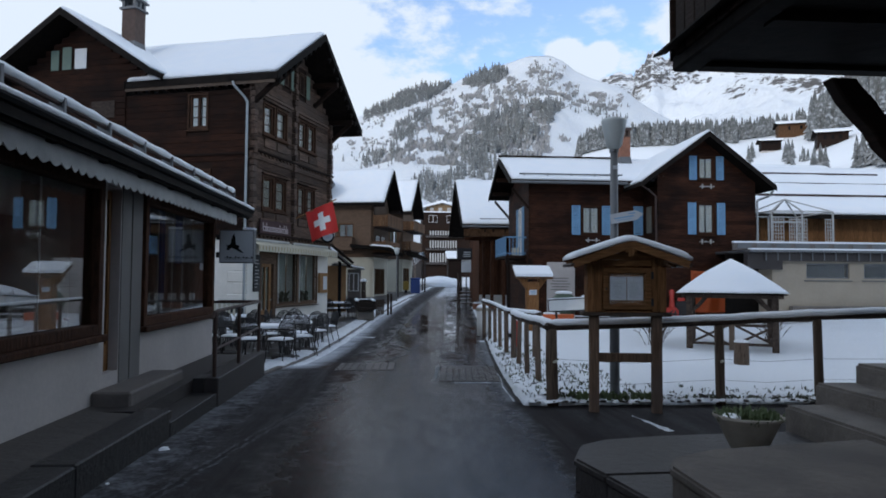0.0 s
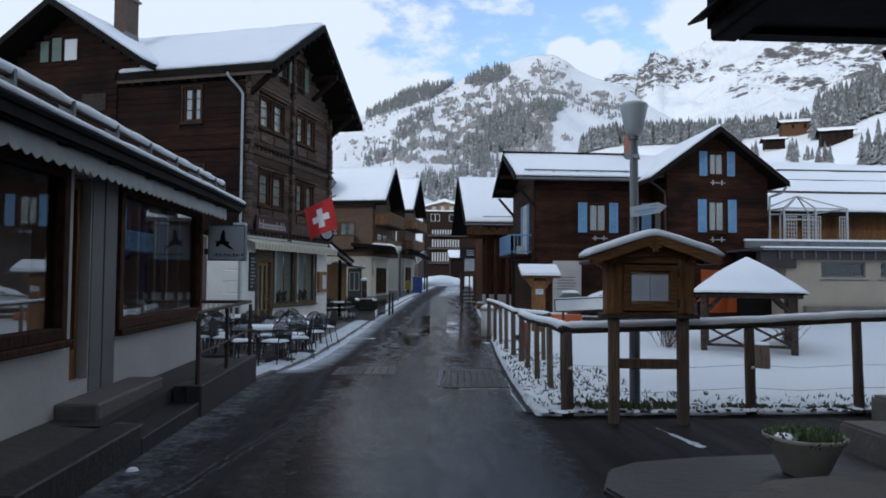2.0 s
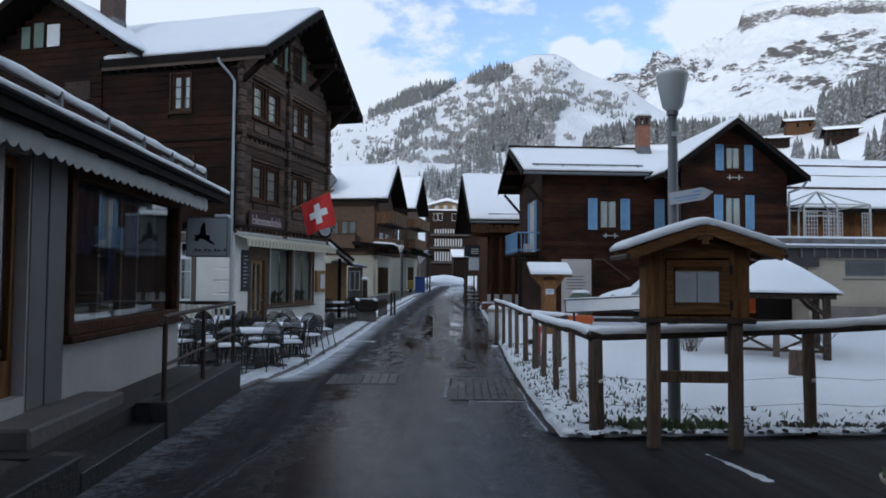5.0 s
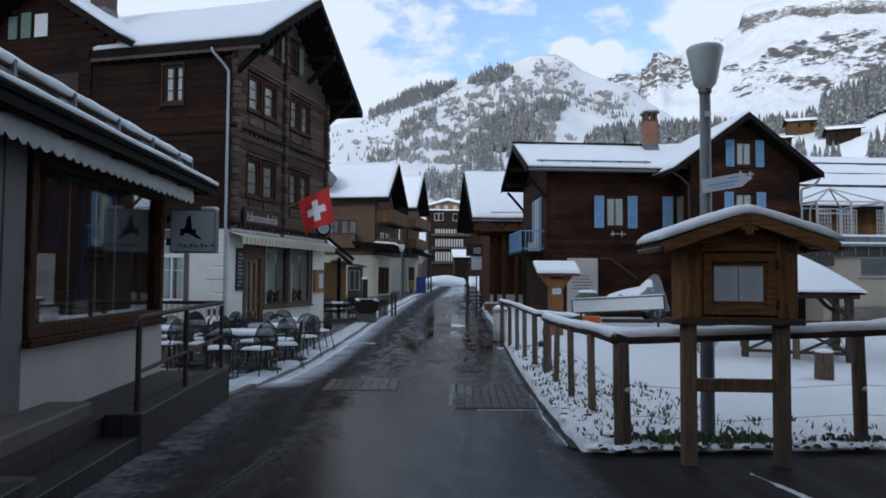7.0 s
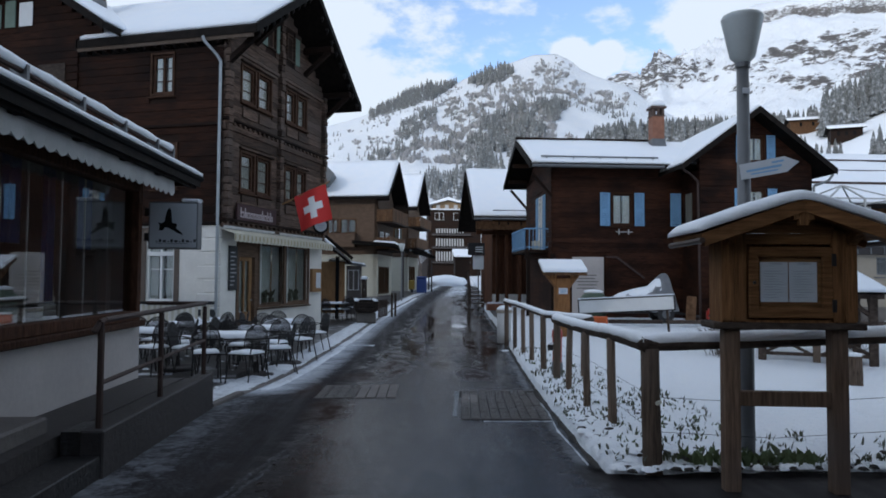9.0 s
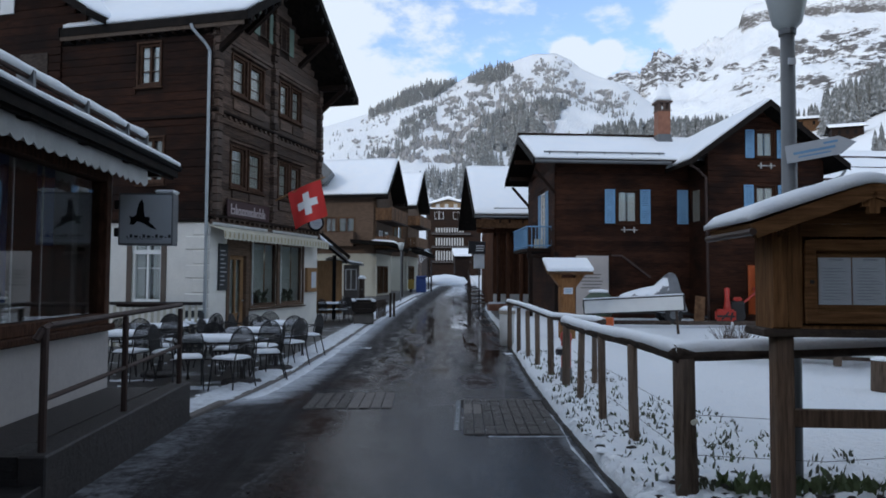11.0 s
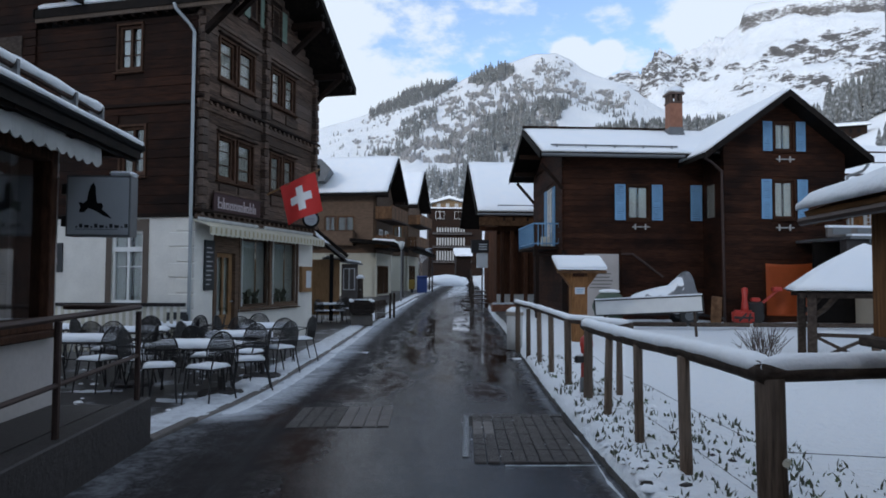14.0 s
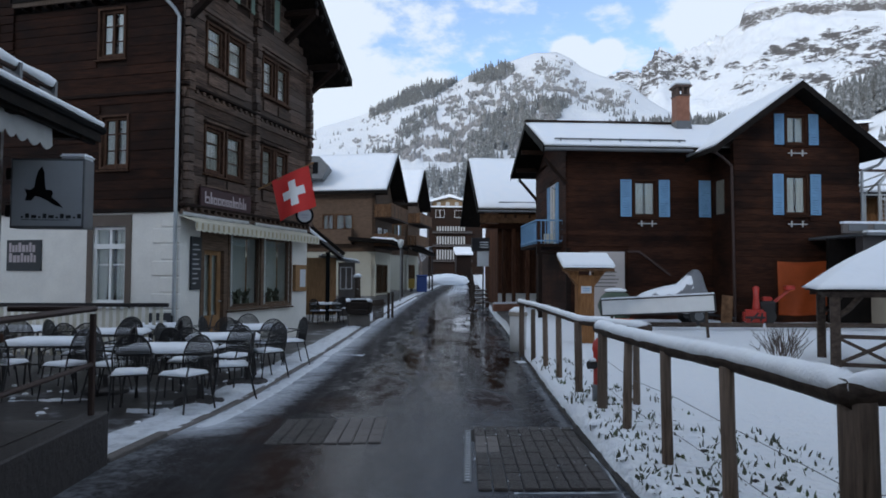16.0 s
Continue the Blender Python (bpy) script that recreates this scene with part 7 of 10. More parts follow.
def make_hotel():
    h = thing("hotel", pose(4.2, 135, 1.5), "tall grey hotel with rows of white balconies", "hotel")
    part("body", boxes((0.9, 11, 0, 10, 0, 13.1)), wood_dark, h, "dark boarded facade")
    part("annex", boxes((-4.0, 0.88, 1.0, 9.0, -1.0, 6.5)), concrete_dark, h, "lower dark annex")
    bm = bmesh.new()
    prism(bm, [(1.7, 13.12), (7.2, 13.12), (7.2, 14.15), (4.7, 14.85), (1.7, 14.2)], 0.3, 9, "y")
    part("top_storey", bm, wood_pale, h, "pale wooden gable storey")
    for x in (2.4, 4.1, 5.8):
        part("window", boxes((x, x + 0.7, 0.24, 0.29, 13.3, 14.0)), cloth_grey, h)
    bm = bmesh.new()
    prism(bm, [(0.3, 14.0), (2.2, 14.62), (4.7, 15.45), (7.1, 14.62), (9.6, 14.0), (9.6, 13.75), (4.7, 14.9), (0.3, 13.75)], -0.8, 9.5, "y")
    part("roof", bm, snow_roof, h, "low roof under snow")
    part("eave", boxes((0.4, 11.2, -0.5, 0.0, 13.0, 13.2)), snow_roof, h, "snowy ledge below the gable")
    for x in (2.2, 3.05, 5.75, 6.55, 8.3):
        window(h, pose(x, -0.02, 11.1), 0.75, 1.3, white_paint, 2, 0, None, True, False, trim=0.05)
    for z, tall in ((3.1, 1.9), (5.9, 1.6), (8.4, 1.0)):
        b = part("balcony", boxes((1.6, 9.0, -1.0, 0.0, z - 0.3, z - 0.15)), concrete, h, "long balcony with white window posts behind")
        for k in range(11):
            part("window", boxes((2.4 + k * 0.50, 2.68 + k * 0.50, -0.06, -0.01, z, z + tall)), cloth_grey, h)
        part("railing", boxes((1.6, 9.0, -1.02, -0.96, z - 0.2, z + 0.1)), concrete_dark, b)


make_hotel()


def make_bare_tree(x, y, z, h, seed):
    """A leafless tree, forking four times, rimed with frost."""
    rng = random.Random(seed)
    t = thing("bare_tree", pose(x, y, z), "leafless frosted tree beside the hotel", "tree")
    trunk, crown = bmesh.new(), bmesh.new()

    def grow(a, d, ln, r, deep):
        b = a + d * ln
        tube(trunk if deep > 2 else crown, a, b, r, r * 0.65, 5)
        if deep:
            for _ in range(3):
                e = (d + Vector((rng.gauss(0, .5), rng.gauss(0, .5), rng.gauss(0.12, .25)))).normalized()
                grow(a.lerp(b, rng.uniform(0.6, 1.0)), e, ln * rng.uniform(0.6, 0.85), r * 0.6, deep - 1)
    grow(Vector((0, 0, 0)), Vector((0, 0, 1)), h * 0.3, h * 0.022, 4)
    part("trunk", trunk, twig, t)
    part("crown", crown, frost, t, "fine frosted twigs")


make_bare_tree(3.3, 118, 0.4, 9.5, 3)
make_bare_tree(2.4, 122, 0.4, 8.0, 8)

shed = thing("shed", pose(7.5, 108, 0.2), "small dark shed with a snow-laden roof", "shed")
part("body", boxes((0.7, 2.9, 0, 3.0, 0, 4.5)), wood_dark, shed)
bm = bmesh.new()
prism(bm, [(-0.5, 4.30), (3.4, 5.35), (3.4, 5.50), (-0.5, 4.45)], 0.5, 3.1, "x")
part("roof", bm, eave_black, shed)
bm = bmesh.new()
prism(bm, [(-0.55, 4.46), (3.4, 5.51), (3.4, 5.86), (-0.5, 4.76)], 0.45, 3.15, "x")
part("snow_cover", soften(bm, 0.08, 2), snow_roof, shed, "thick snow on the roof")

# heap of cleared snow at the end of the street
bm = bmesh.new()
bmesh.ops.create_icosphere(bm, subdivisions=4, radius=1.0)
for v in bm.verts:
    v.co = Vector((v.co.x * 3.0, v.co.y * 2.2, max(-0.9, v.co.z * 0.95))) + Vector(noise.noise_vector(v.co * 2.2)) * 0.25
lone("snow_heap", bm, snow, pose(6.5, 102, 0.85), "heap of cleared snow beside the street", "snow", kind="stuff", smooth=True)


# ---- terrace cafe further on: canopy on a black post, hut, trough ----
def make_lean_to():
    h = thing("terrace_shelter", pose(-2.9, 31.5, -0.2), "small wooden shelter with a slanting dark roof and snow", "shelter")
    bm = bmesh.new()
    prism(bm, [(-3.0, 5.4), (0.85, 2.30), (0.85, 2.18), (-3.0, 5.24)], -0.1, 3.2, "y")
    roof = part("roof", bm, eave_black, h)
    bm = bmesh.new()
    prism(bm, [(-3.0, 5.42), (0.0, 3.0), (0.0, 3.09), (-3.0, 5.52)], 0.15, 3.1, "y")
    part("snow_cover", bm, snow_roof, roof)
    part("rafter", beams(((-3.0, -0.4, 5.7), (1.0, -0.4, 2.4), 0.1, 0.12)), eave_black, roof)
    part("wall", boxes((-3.0, 0.62, 0.5, 0.62, 0.2, 2.3)), wood_door, h, "honey-brown board wall")
    part("post", boxes((0.30, 0.44, -0.1, 0.04, 0, 2.5)), black, h, "black steel post")
    for k in range(2):
        window(h, pose(0.72 + k * 0.22, 1.4, 1.15), 0.18, 0.8, white_paint, 1, 0, None, True, False, trim=0.03)
    part("cabin_wall", boxes((0.62, 1.25, 1.42, 1.6, 0.1, 2.15)), concrete, h)
    bm = bmesh.new()
    prism(bm, [(-0.1, 2.3), (1.4, 2.12), (1.4, 2.2), (-0.1, 2.42)], 1.1, 2.4, "y")
    part("cabin_roof", bm, zinc, h)
    bm = bmesh.new()
    prism(bm, [(0.0, 2.412), (1.35, 2.212), (1.33, 2.27), (0.0, 2.48)], 1.12, 2.3, "y")
    part("cabin_snow", bm, snow, h)


make_lean_to()


def make_trough():
    t = thing("water_trough", pose(-1.30, 29.8, -0.22, 0, 0, 5), "hollowed-log water trough on stone feet with snow", "fountain")
    bm = bmesh.new()
    pts = [(-0.43, 0.58), (-0.40, 0.46), (-0.30, 0.40), (0.30, 0.40), (0.40, 0.46), (0.43, 0.58), (0.43, 0.80), (0.31, 0.80), (0.28, 0.55), (-0.28, 0.55), (-0.31, 0.80), (-0.43, 0.80)]
    prism(bm, pts, -0.9, 1.3, "y")
    prism(bm, [(-0.30, 0.56), (0.30, 0.56), (0.32, 0.79), (-0.32, 0.79)], -0.88, -0.74, "y")
    prism(bm, [(-0.30, 0.56), (0.30, 0.56), (0.32, 0.79), (-0.32, 0.79)], 1.14, 1.28, "y")
    part("basin", soften(bm, 0.02), wood_trough, t, "dark hollowed log")
    part("foot", soften(boxes((-0.36, 0.36, -0.75, -0.35, 0, 0.395)), 0.03), stone, t)
    part("foot", soften(boxes((-0.36, 0.36, 0.7, 1.1, 0, 0.395)), 0.03), stone, t)
    part("snow_rim", soften(boxes((-0.43, -0.27, -0.9, 1.3, 0.802, 0.86), (0.27, 0.43, -0.9, 1.3, 0.802, 0.86)), 0.025, 2), snow, t)
    part("end_snow", soften(boxes((-0.27, 0.27, 1.12, 1.3, 0.802, 0.85)), 0.02, 2), snow, t)
    sp = part("spout_post", tubes(((0.0, 1.75, 0.0), (0.0, 1.75, 1.6), 0.12, 0.10), sides=10), wood_rail, t, "wooden post with a spout")
    part("spout", tubes(((0, 1.75, 1.2), (0, 1.2, 1.15), 0.025)), iron, sp)
    bm = bmesh.new()
    lathe(bm, [(0.14, 1.602), (0.16, 1.66), (0.06, 1.74)], 10, (0, 1.75, 0))
    part("snow_cap", bm, snow, sp, smooth=True)


make_trough()

gate = thing("low_fence", pose(-0.35, 33.0, -0.2, 0, 0, 75), "short dark wooden fence with two posts", "fence")
for x in (0.0, 0.55):
    part("post", tubes(((x, 0, 0), (x, 0, 1.0), 0.05)), wood_rail, gate)
for k in range(7):
    part("slat", boxes((-1.6 + k * 0.2, -1.52 + k * 0.2, 0.1, 0.13, 0.05, 0.75)), wood_rail, gate)
part("rail", boxes((-1.7, 0.0, 0.12, 0.16, 0.55, 0.62)), wood_rail, gate)

fl = thing("street_lamp", pose(0.06, 48.6, -0.1), "slim grey street lamp with a milky bowl", "street lamp")
part("pole", tubes(((0, 0, 0), (0, 0, 3.3), 0.045, 0.035)), lamp_grey, fl)
bm = bmesh.new()
lathe(bm, [(0.10, 3.3), (0.22, 3.75), (0.05, 3.8)], 12)
part("lantern", bm, lamp_glass, fl, smooth=True)

bb = thing("waste_container", pose(1.45, 66.5, 0.1), "tall blue plastic waste container by the shops", "bin")
part("body", soften(boxes((0, 0.9, 0, 0.8, 0, 1.3)), 0.05), blue_plastic, bb)
part("lid", soften(boxes((-0.04, 0.94, -0.04, 0.84, 1.3, 1.5)), 0.05), blue_plastic, bb)
yb = thing("letter_box", pose(0.72, 66.6, 0.1), "yellow metal letter box on the wall", "letter box")
part("body", soften(boxes((0, 0.55, 0, 0.4, 0.3, 1.15)), 0.05), yellow_paint, yb)
part("foot", boxes((0.15, 0.4, 0.1, 0.3, 0, 0.3)), iron, yb)

# display stand and steps beside the barn
st = thing("wooden_steps", pose(3.86, 41.9, -0.12), "weathered wooden steps with a railing by the barn", "steps")
for k in range(4):
    part("tread", soften(boxes((0.07, 1.0, k * 0.32, k * 0.32 + 0.36, 0.16 + k * 0.21, 0.22 + k * 0.21)), 0.01), wood_post, st)
    part("tread_snow", soften(boxes((0.12, 0.95, k * 0.32 + 0.10, k * 0.32 + 0.34, 0.221 + k * 0.21, 0.25 + k * 0.21)), 0.012), slush, st)
for x in (0.03, 1.04):
    part("stringer", beams(((x, -0.05, 0.05), (x, 1.35, 0.95), 0.05, 0.2)), wood_rail, st)
    for y in (0.05, 0.7, 1.35):
        part("post", boxes((x - .04, x + .04, y - .04, y + .04, 0, 1.15 + y * 0.64)), wood_rail, st)
    for z in (0.62, 1.08):
        part("rail", beams(((x, -0.05, z), (x, 1.42, z + 0.94), 0.06, 0.06)), wood_rail, st)
pb = thing("notice_stand", pose(3.56, 37.3, -0.2), "white notice board on a dark stand", "notice board")
part("board", soften(boxes((0, 0.52, 0, 0.06, 2.1, 2.78)), 0.01), white_paint, pb)
part("pole", boxes((0.24, 0.30, 0.061, 0.12, 0, 3.2)), iron, pb)
part("hood", boxes((-0.25, 0.56, -0.06, 0.2, 2.80, 3.40)), iron, pb)
for z in (2.94, 3.05, 3.16):
    part("slat", boxes((0.1, 0.48, -0.09, -0.061, z, z + 0.05)), white_paint, pb)


# ---- long house with terrace and pergola ----
def make_terrace_house():
    h = thing("terrace_house", pose(14.4, 25.0, 0), "beige house with a flat terrace roof and snowy gabled wing", "house")
    wall(h, pose(-0.3, 0, 0), 9.8, 0.0, 2.3, 0.3, [(1.33, 3.02, 1.66, 2.22), (3.6, 5.3, 1.66, 2.22)], plaster_beige, "front_wall", "beige rendered wall")
    for a in (1.03, 3.3):
        window(h, pose(a, 0.05, 1.66), 1.69, 0.56, zinc, 1, 0, None, False, True, "strip_window", trim=0.0)
    part("room_back", boxes((0.3, 9.0, 1.5, 1.6, 0, 2.3)), interior, h)
    part("side_wall", boxes((-0.3, 0.0, 0.3, 7, 0, 2.3)), plaster_beige, h)
    part("fascia", boxes((-0.75, 9.6, -0.25, 6.0, 2.3, 2.62)), concrete_dark, h, "dark sheet-metal fascia")
    part("lintel_beam", soften(boxes((-1.36, -0.02, -0.22, 0.10, 1.98, 2.615)), 0.01), concrete_dark, h, "deep dark beam over the store")
    part("terrace_roof", boxes((-1.4, 9.7, -0.45, 7.0, 2.62, 2.70)), zinc, h)
    for k in range(22):
        part("fascia_seam", boxes((-0.7 + k * 0.45, -0.66 + k * 0.45, -0.275, -0.25, 2.31, 2.61)), zinc, h)
    part("snow_edge", soften(boxes((-1.38, 9.7, -0.47, -0.2, 2.703, 2.76)), 0.02, 2), snow, h, "strip of snow on the terrace edge")
    part("parapet", boxes((-1.85, 9.7, -0.1, 0.0, 2.70, 2.96)), concrete, h)
    for k in range(14):
        part("parapet_plate", boxes((-1.7 + k * 0.75, -1.15 + k * 0.75, -0.12, -0.10, 2.76, 2.95)), zinc, h)
    part("parapet_snow", soften(boxes((-1.87, 9.7, -0.14, 0.06, 2.962, 3.03)), 0.025, 2), snow, h)
    # a black sheet gives the store recess its shade
    part("dark_store", boxes((-1.6, -0.05, 1.0, 1.1, 0.1, 2.6)), eave_black, h, "black board standing in for the shade of the recess under the terrace")
    part("plinth", soften(boxes((0.3, 9.5, -0.25, -0.01, 0.0, 0.62)), 0.03), stone, h)
    return h


make_terrace_house()


def make_pergola():
    p = thing("pergola", pose(15.5, 27.5, 2.7), "pale steel pergola frame on the terrace", "pergola")
    W, D = 2.65, 2.6
    for x in (0, W / 2, W):
        for y in (0, D):
            part("post", boxes((x - .03, x + .03, y - .03, y + .03, 0, 1.75)), cloth_grey, p)
    rail = [((0, 0, 1.75), (W, 0, 1.75)), ((0, D, 1.75), (W, D, 1.75)), ((0, 0, 1.75), (0, D, 1.75)), ((W, 0, 1.75), (W, D, 1.75)), ((0, 0, 1.3), (W * .5, 0, 1.3))]
    top = (W / 2, D / 2, 2.4)
    rail += [(c, top) for c in ((0, 0, 1.75), (W, 0, 1.75), (0, D, 1.75), (W, D, 1.75), (W / 2, 0, 1.75), (W / 2, D, 1.75))]
    for a, b in rail:
        part("bar", beams((a, b, 0.05, 0.05)), cloth_grey, p)
    for x0, x1 in ((0.05, 0.5), (0.75, 1.15), (1.2, 1.5), (2.3, 2.62)):
        bm = bmesh.new()
        n = int((x1 - x0) / 0.12) + 1
        for k in range(n + 1):
            x = x0 + (x1 - x0) * k / n
            box(bm, x - .012, x + .012, -0.045, -0.031, 0, 1.45)
        for k in range(10):
            box(bm, x0 - .01, x1 + .01, -0.031, -0.02, 0.05 + k * 0.15, 0.075 + k * 0.15)
        part("trellis", bm, cloth_grey, p, "pale lattice screen")
    part("cover", soften(boxes((-0.9, -0.35, 0.3, 1.1, 0, 0.9)), 0.15, 2), grey_tarp, p, "covered terrace furniture")
    return p


make_pergola()


def make_snowy_barns():
    """Long roofs behind the terrace."""
    h = thing("long_barn", pose(14.5, 33.0, 0), "long brown barn under a broad snowy roof", "barn")
    gable_roof(h, -1.2, 6.0, 13.2, 4.75, 8.1, 4.75, -1.0, 28, None, th=0.2, deep=0.18)
    wall(h, pose(0, 0, 0), 26, 0, 4.8, 0.2, [], wood_honey, "front_wall", "orange-brown board wall")
    boards_up(h, pose(0, 0, 0), 3.0, 14, 2.4, 4.7, 0.25, wood_honey, RNG)
    wall(h, pose(0, 12, 0, 0, 0, CAMSIDE), 12, 0, 4.8, 0.2, [], wood_dark, "end_wall")
    gable_fill(h, [(0, 4.8), (12, 4.8), (6, 7.8)], 0.02, 0.15, wood_dark, "x")
    for z, y in ((5.85, 0.9), (6.75, 3.0), (7.55, 4.6)):
        part("snow_guard", boxes((1.0, 13, y - .03, y + .03, z, z + 0.16)), rust, h, "dark snow guard bar")
    g = thing("rear_chalet", pose(21.5, 47.0, 0), "dark chalet behind the long barn, roof under snow", "house")
    gable_roof(g, -1, 4.5, 10, 8.2, 10.4, 8.2, -1, 12, None, th=0.2, deep=0.2)
    part("body", boxes((0, 11, 0, 9, 0, 8.3)), wood_dark, g)


make_snowy_barns()


def make_slope_chalet(az, s, w, d, hgt, turn, label, mat):
    p = meadow_at(az, s)
    h = thing("slope_chalet", Matrix.Translation(p + Vector((0, 0, 2.0))) @ pose(0, 0, 0, 0, 0, turn), label, "chalet", "chalets on the slope")
    part("body", boxes((0, w, 0, d, -7, hgt)), mat, h)
    part("stone_base", boxes((-0.05, w + 0.05, -0.05, d + .05, -7, -1.2)), plaster_shop, h)
    gable_roof(h, -1.2, d / 2, d + 1.2, hgt, hgt + d * 0.22, hgt, -1.0, w + 1.0, None, th=0.25, deep=0.35)
    for k in range(3):
        part("window", boxes((w * (0.2 + 0.25 * k), w * (0.2 + 0.25 * k) + 0.9, -0.06, -0.01, hgt * 0.45, hgt * 0.8)), black, h)


make_slope_chalet(30.5, 0.935, 18, 9, 4.4, -22, "long brown hay barn on the snowy slope", wood_brown)
make_slope_chalet(29.35, 0.83, 7.0, 5, 2.6, -18, "small dark hut on the snowy slope", wood_dark)
make_slope_chalet(33.2, 0.755, 9.5, 8, 4.2, -26, "dark chalet on a stone base on the slope", wood_dark)


# ---- meadow fence ----
def log_rail(parent, pts, r, name="rail", mat=wood_rail):
    """A peeled log laid from post to post, with a loaf of snow on its back."""
    bm, bs = bmesh.new(), bmesh.new()
    fine = []
    for a, b in zip(pts, pts[1:]):
        a, b = Vector(a), Vector(b)
        n = max(2, int((b - a).length / 0.12))
        fine += [a.lerp(b, k / n) for k in range(n)]
    fine.append(Vector(pts[-1]))

    def skin(m, centre, radius, sides=10, squash=1.0, up=0.0, seed=0.0):
        rings = []
        for k, p in enumerate(fine):
            d = (fine[min(k + 1, len(fine) - 1)] - fine[max(k - 1, 0)]).normalized()
            s = d.cross(Vector((0, 0, 1))).normalized()
            t = s.cross(d)
            rr = radius * (1 + 0.10 * noise.noise(p * 4 + Vector((seed, 0, 0))))
            if up and (k == 0 or k == len(fine) - 1):
                rr *= 0.6
            rings.append([m.verts.new(p + Vector((0, 0, up * (1 + 0.28 * noise.noise(p * 3) + 0.12 * noise.noise(p * 11))))
                                      + s * rr * math.cos(2 * math.pi * q / sides) + t * rr * squash * math.sin(2 * math.pi * q / sides)) for q in range(sides)])
        for x, y in zip(rings, rings[1:]):
            for q in range(sides):
                w = (q + 1) % sides
                m.faces.new((x[q], x[w], y[w], y[q]))
        m.faces.new(rings[0][::-1]), m.faces.new(rings[-1])
    skin(bm, fine, r)
    skin(bs, fine, r * 1.10, 12, 0.86, r * 0.56, 5.0)
    rail = part(name, bm, mat, parent, smooth=True)
    part("rail_snow", bs, snow, rail, "rounded ridge of snow on the rail", smooth=True)
    return rail


def make_fence():
    f = thing("meadow_fence", pose(0, 0, 0), "weathered post-and-rail fence with snow on its rails", "fence")
    rng = random.Random(8)
    thick = [(2.06, 8.98, 0.078, 0.90)]
    near = [(2.16, 10.35, 0.045, 0.86), (2.2, 11.45, 0.042, 0.84), (2.27, 12.62, 0.042, 0.82), (2.36, 13.72, 0.055, 0.80)]
    far = [(2.84, 14.0, 0.04, 0.8), (2.42, 14.95, 0.05, 0.84), (2.50, 16.4, 0.045, 0.82), (2.57, 17.7, 0.045, 0.82), (2.61, 19.0, 0.045, 0.82), (2.62, 20.3, 0.055, 0.84)]
    front = [(4.34, 9.0, 0.06, 0.97), (5.70, 8.98, 0.06, 1.05), (7.2, 8.95, 0.06, 1.1), (8.8, 8.9, 0.06, 1.1)]
    for x, y, r, top in thick + near + far + front:
        bm = bmesh.new()
        lx, ly = rng.uniform(-.02, .02), rng.uniform(-.02, .02)
        lathe(bm, [(r * 1.05, -0.35), (r * 1.02, 0.15), (r, 0.45), (r * 0.97, top)], 12, (0, 0, 0))
        for v in bm.verts:
            v.co.x += lx * v.co.z
            v.co.y += ly * v.co.z
        rough_up(bm, r * 0.16, 9, x)
        set_in(part("post", bm, wood_post, f, smooth=True), pose(x, y, 0))
    log_rail(f, [(2.02, 8.95, 0.93), (2.19, 10.35, 0.90), (2.22, 11.45, 0.87), (2.29, 12.62, 0.85), (2.40, 14.0, 0.835)], 0.064)
    log_rail(f, [(2.90, 13.75, 0.845), (2.45, 14.95, 0.85), (2.51, 16.4, 0.86), (2.58, 17.7, 0.87), (2.62, 19.0, 0.88), (2.60, 20.5, 0.89)], 0.05)
    log_rail(f, [(1.985, 8.99, 0.934), (3.1, 9.0, 0.965), (4.34, 8.99, 1.01), (5.7, 8.97, 1.085), (7.2, 8.95, 1.13), (9.2, 8.9, 1.16)], 0.06)
    for z in (0.22, 0.50):
        bm = bmesh.new()
        path_tube(bm, [(2.09, 9.05, z), (2.24, 10.3, z - 0.04), (2.26, 11.4, z - 0.01), (2.33, 12.6, z - 0.05), (2.4, 13.7, z)], 0.0022, 5)
        part("wire", bm, iron, f, "slack fence wire")
        bm = bmesh.new()
        path_tube(bm, [(2.09, 9.05, z), (3.1, 9.05, z - 0.06), (4.34, 9.05, z), (5.0, 9.05, z - 0.04), (5.7, 9.03, z), (7.2, 9.0, z)], 0.0022, 5)
        part("wire", bm, iron, f, "slack fence wire")
    for x, y in ((4.34, 8.94), (2.10, 8.92)):
        part("insulator", tubes(((x, y, 0.48), (x - .04, y - .05, 0.48), 0.018)), cloth_awning, f)
    return f


make_fence()


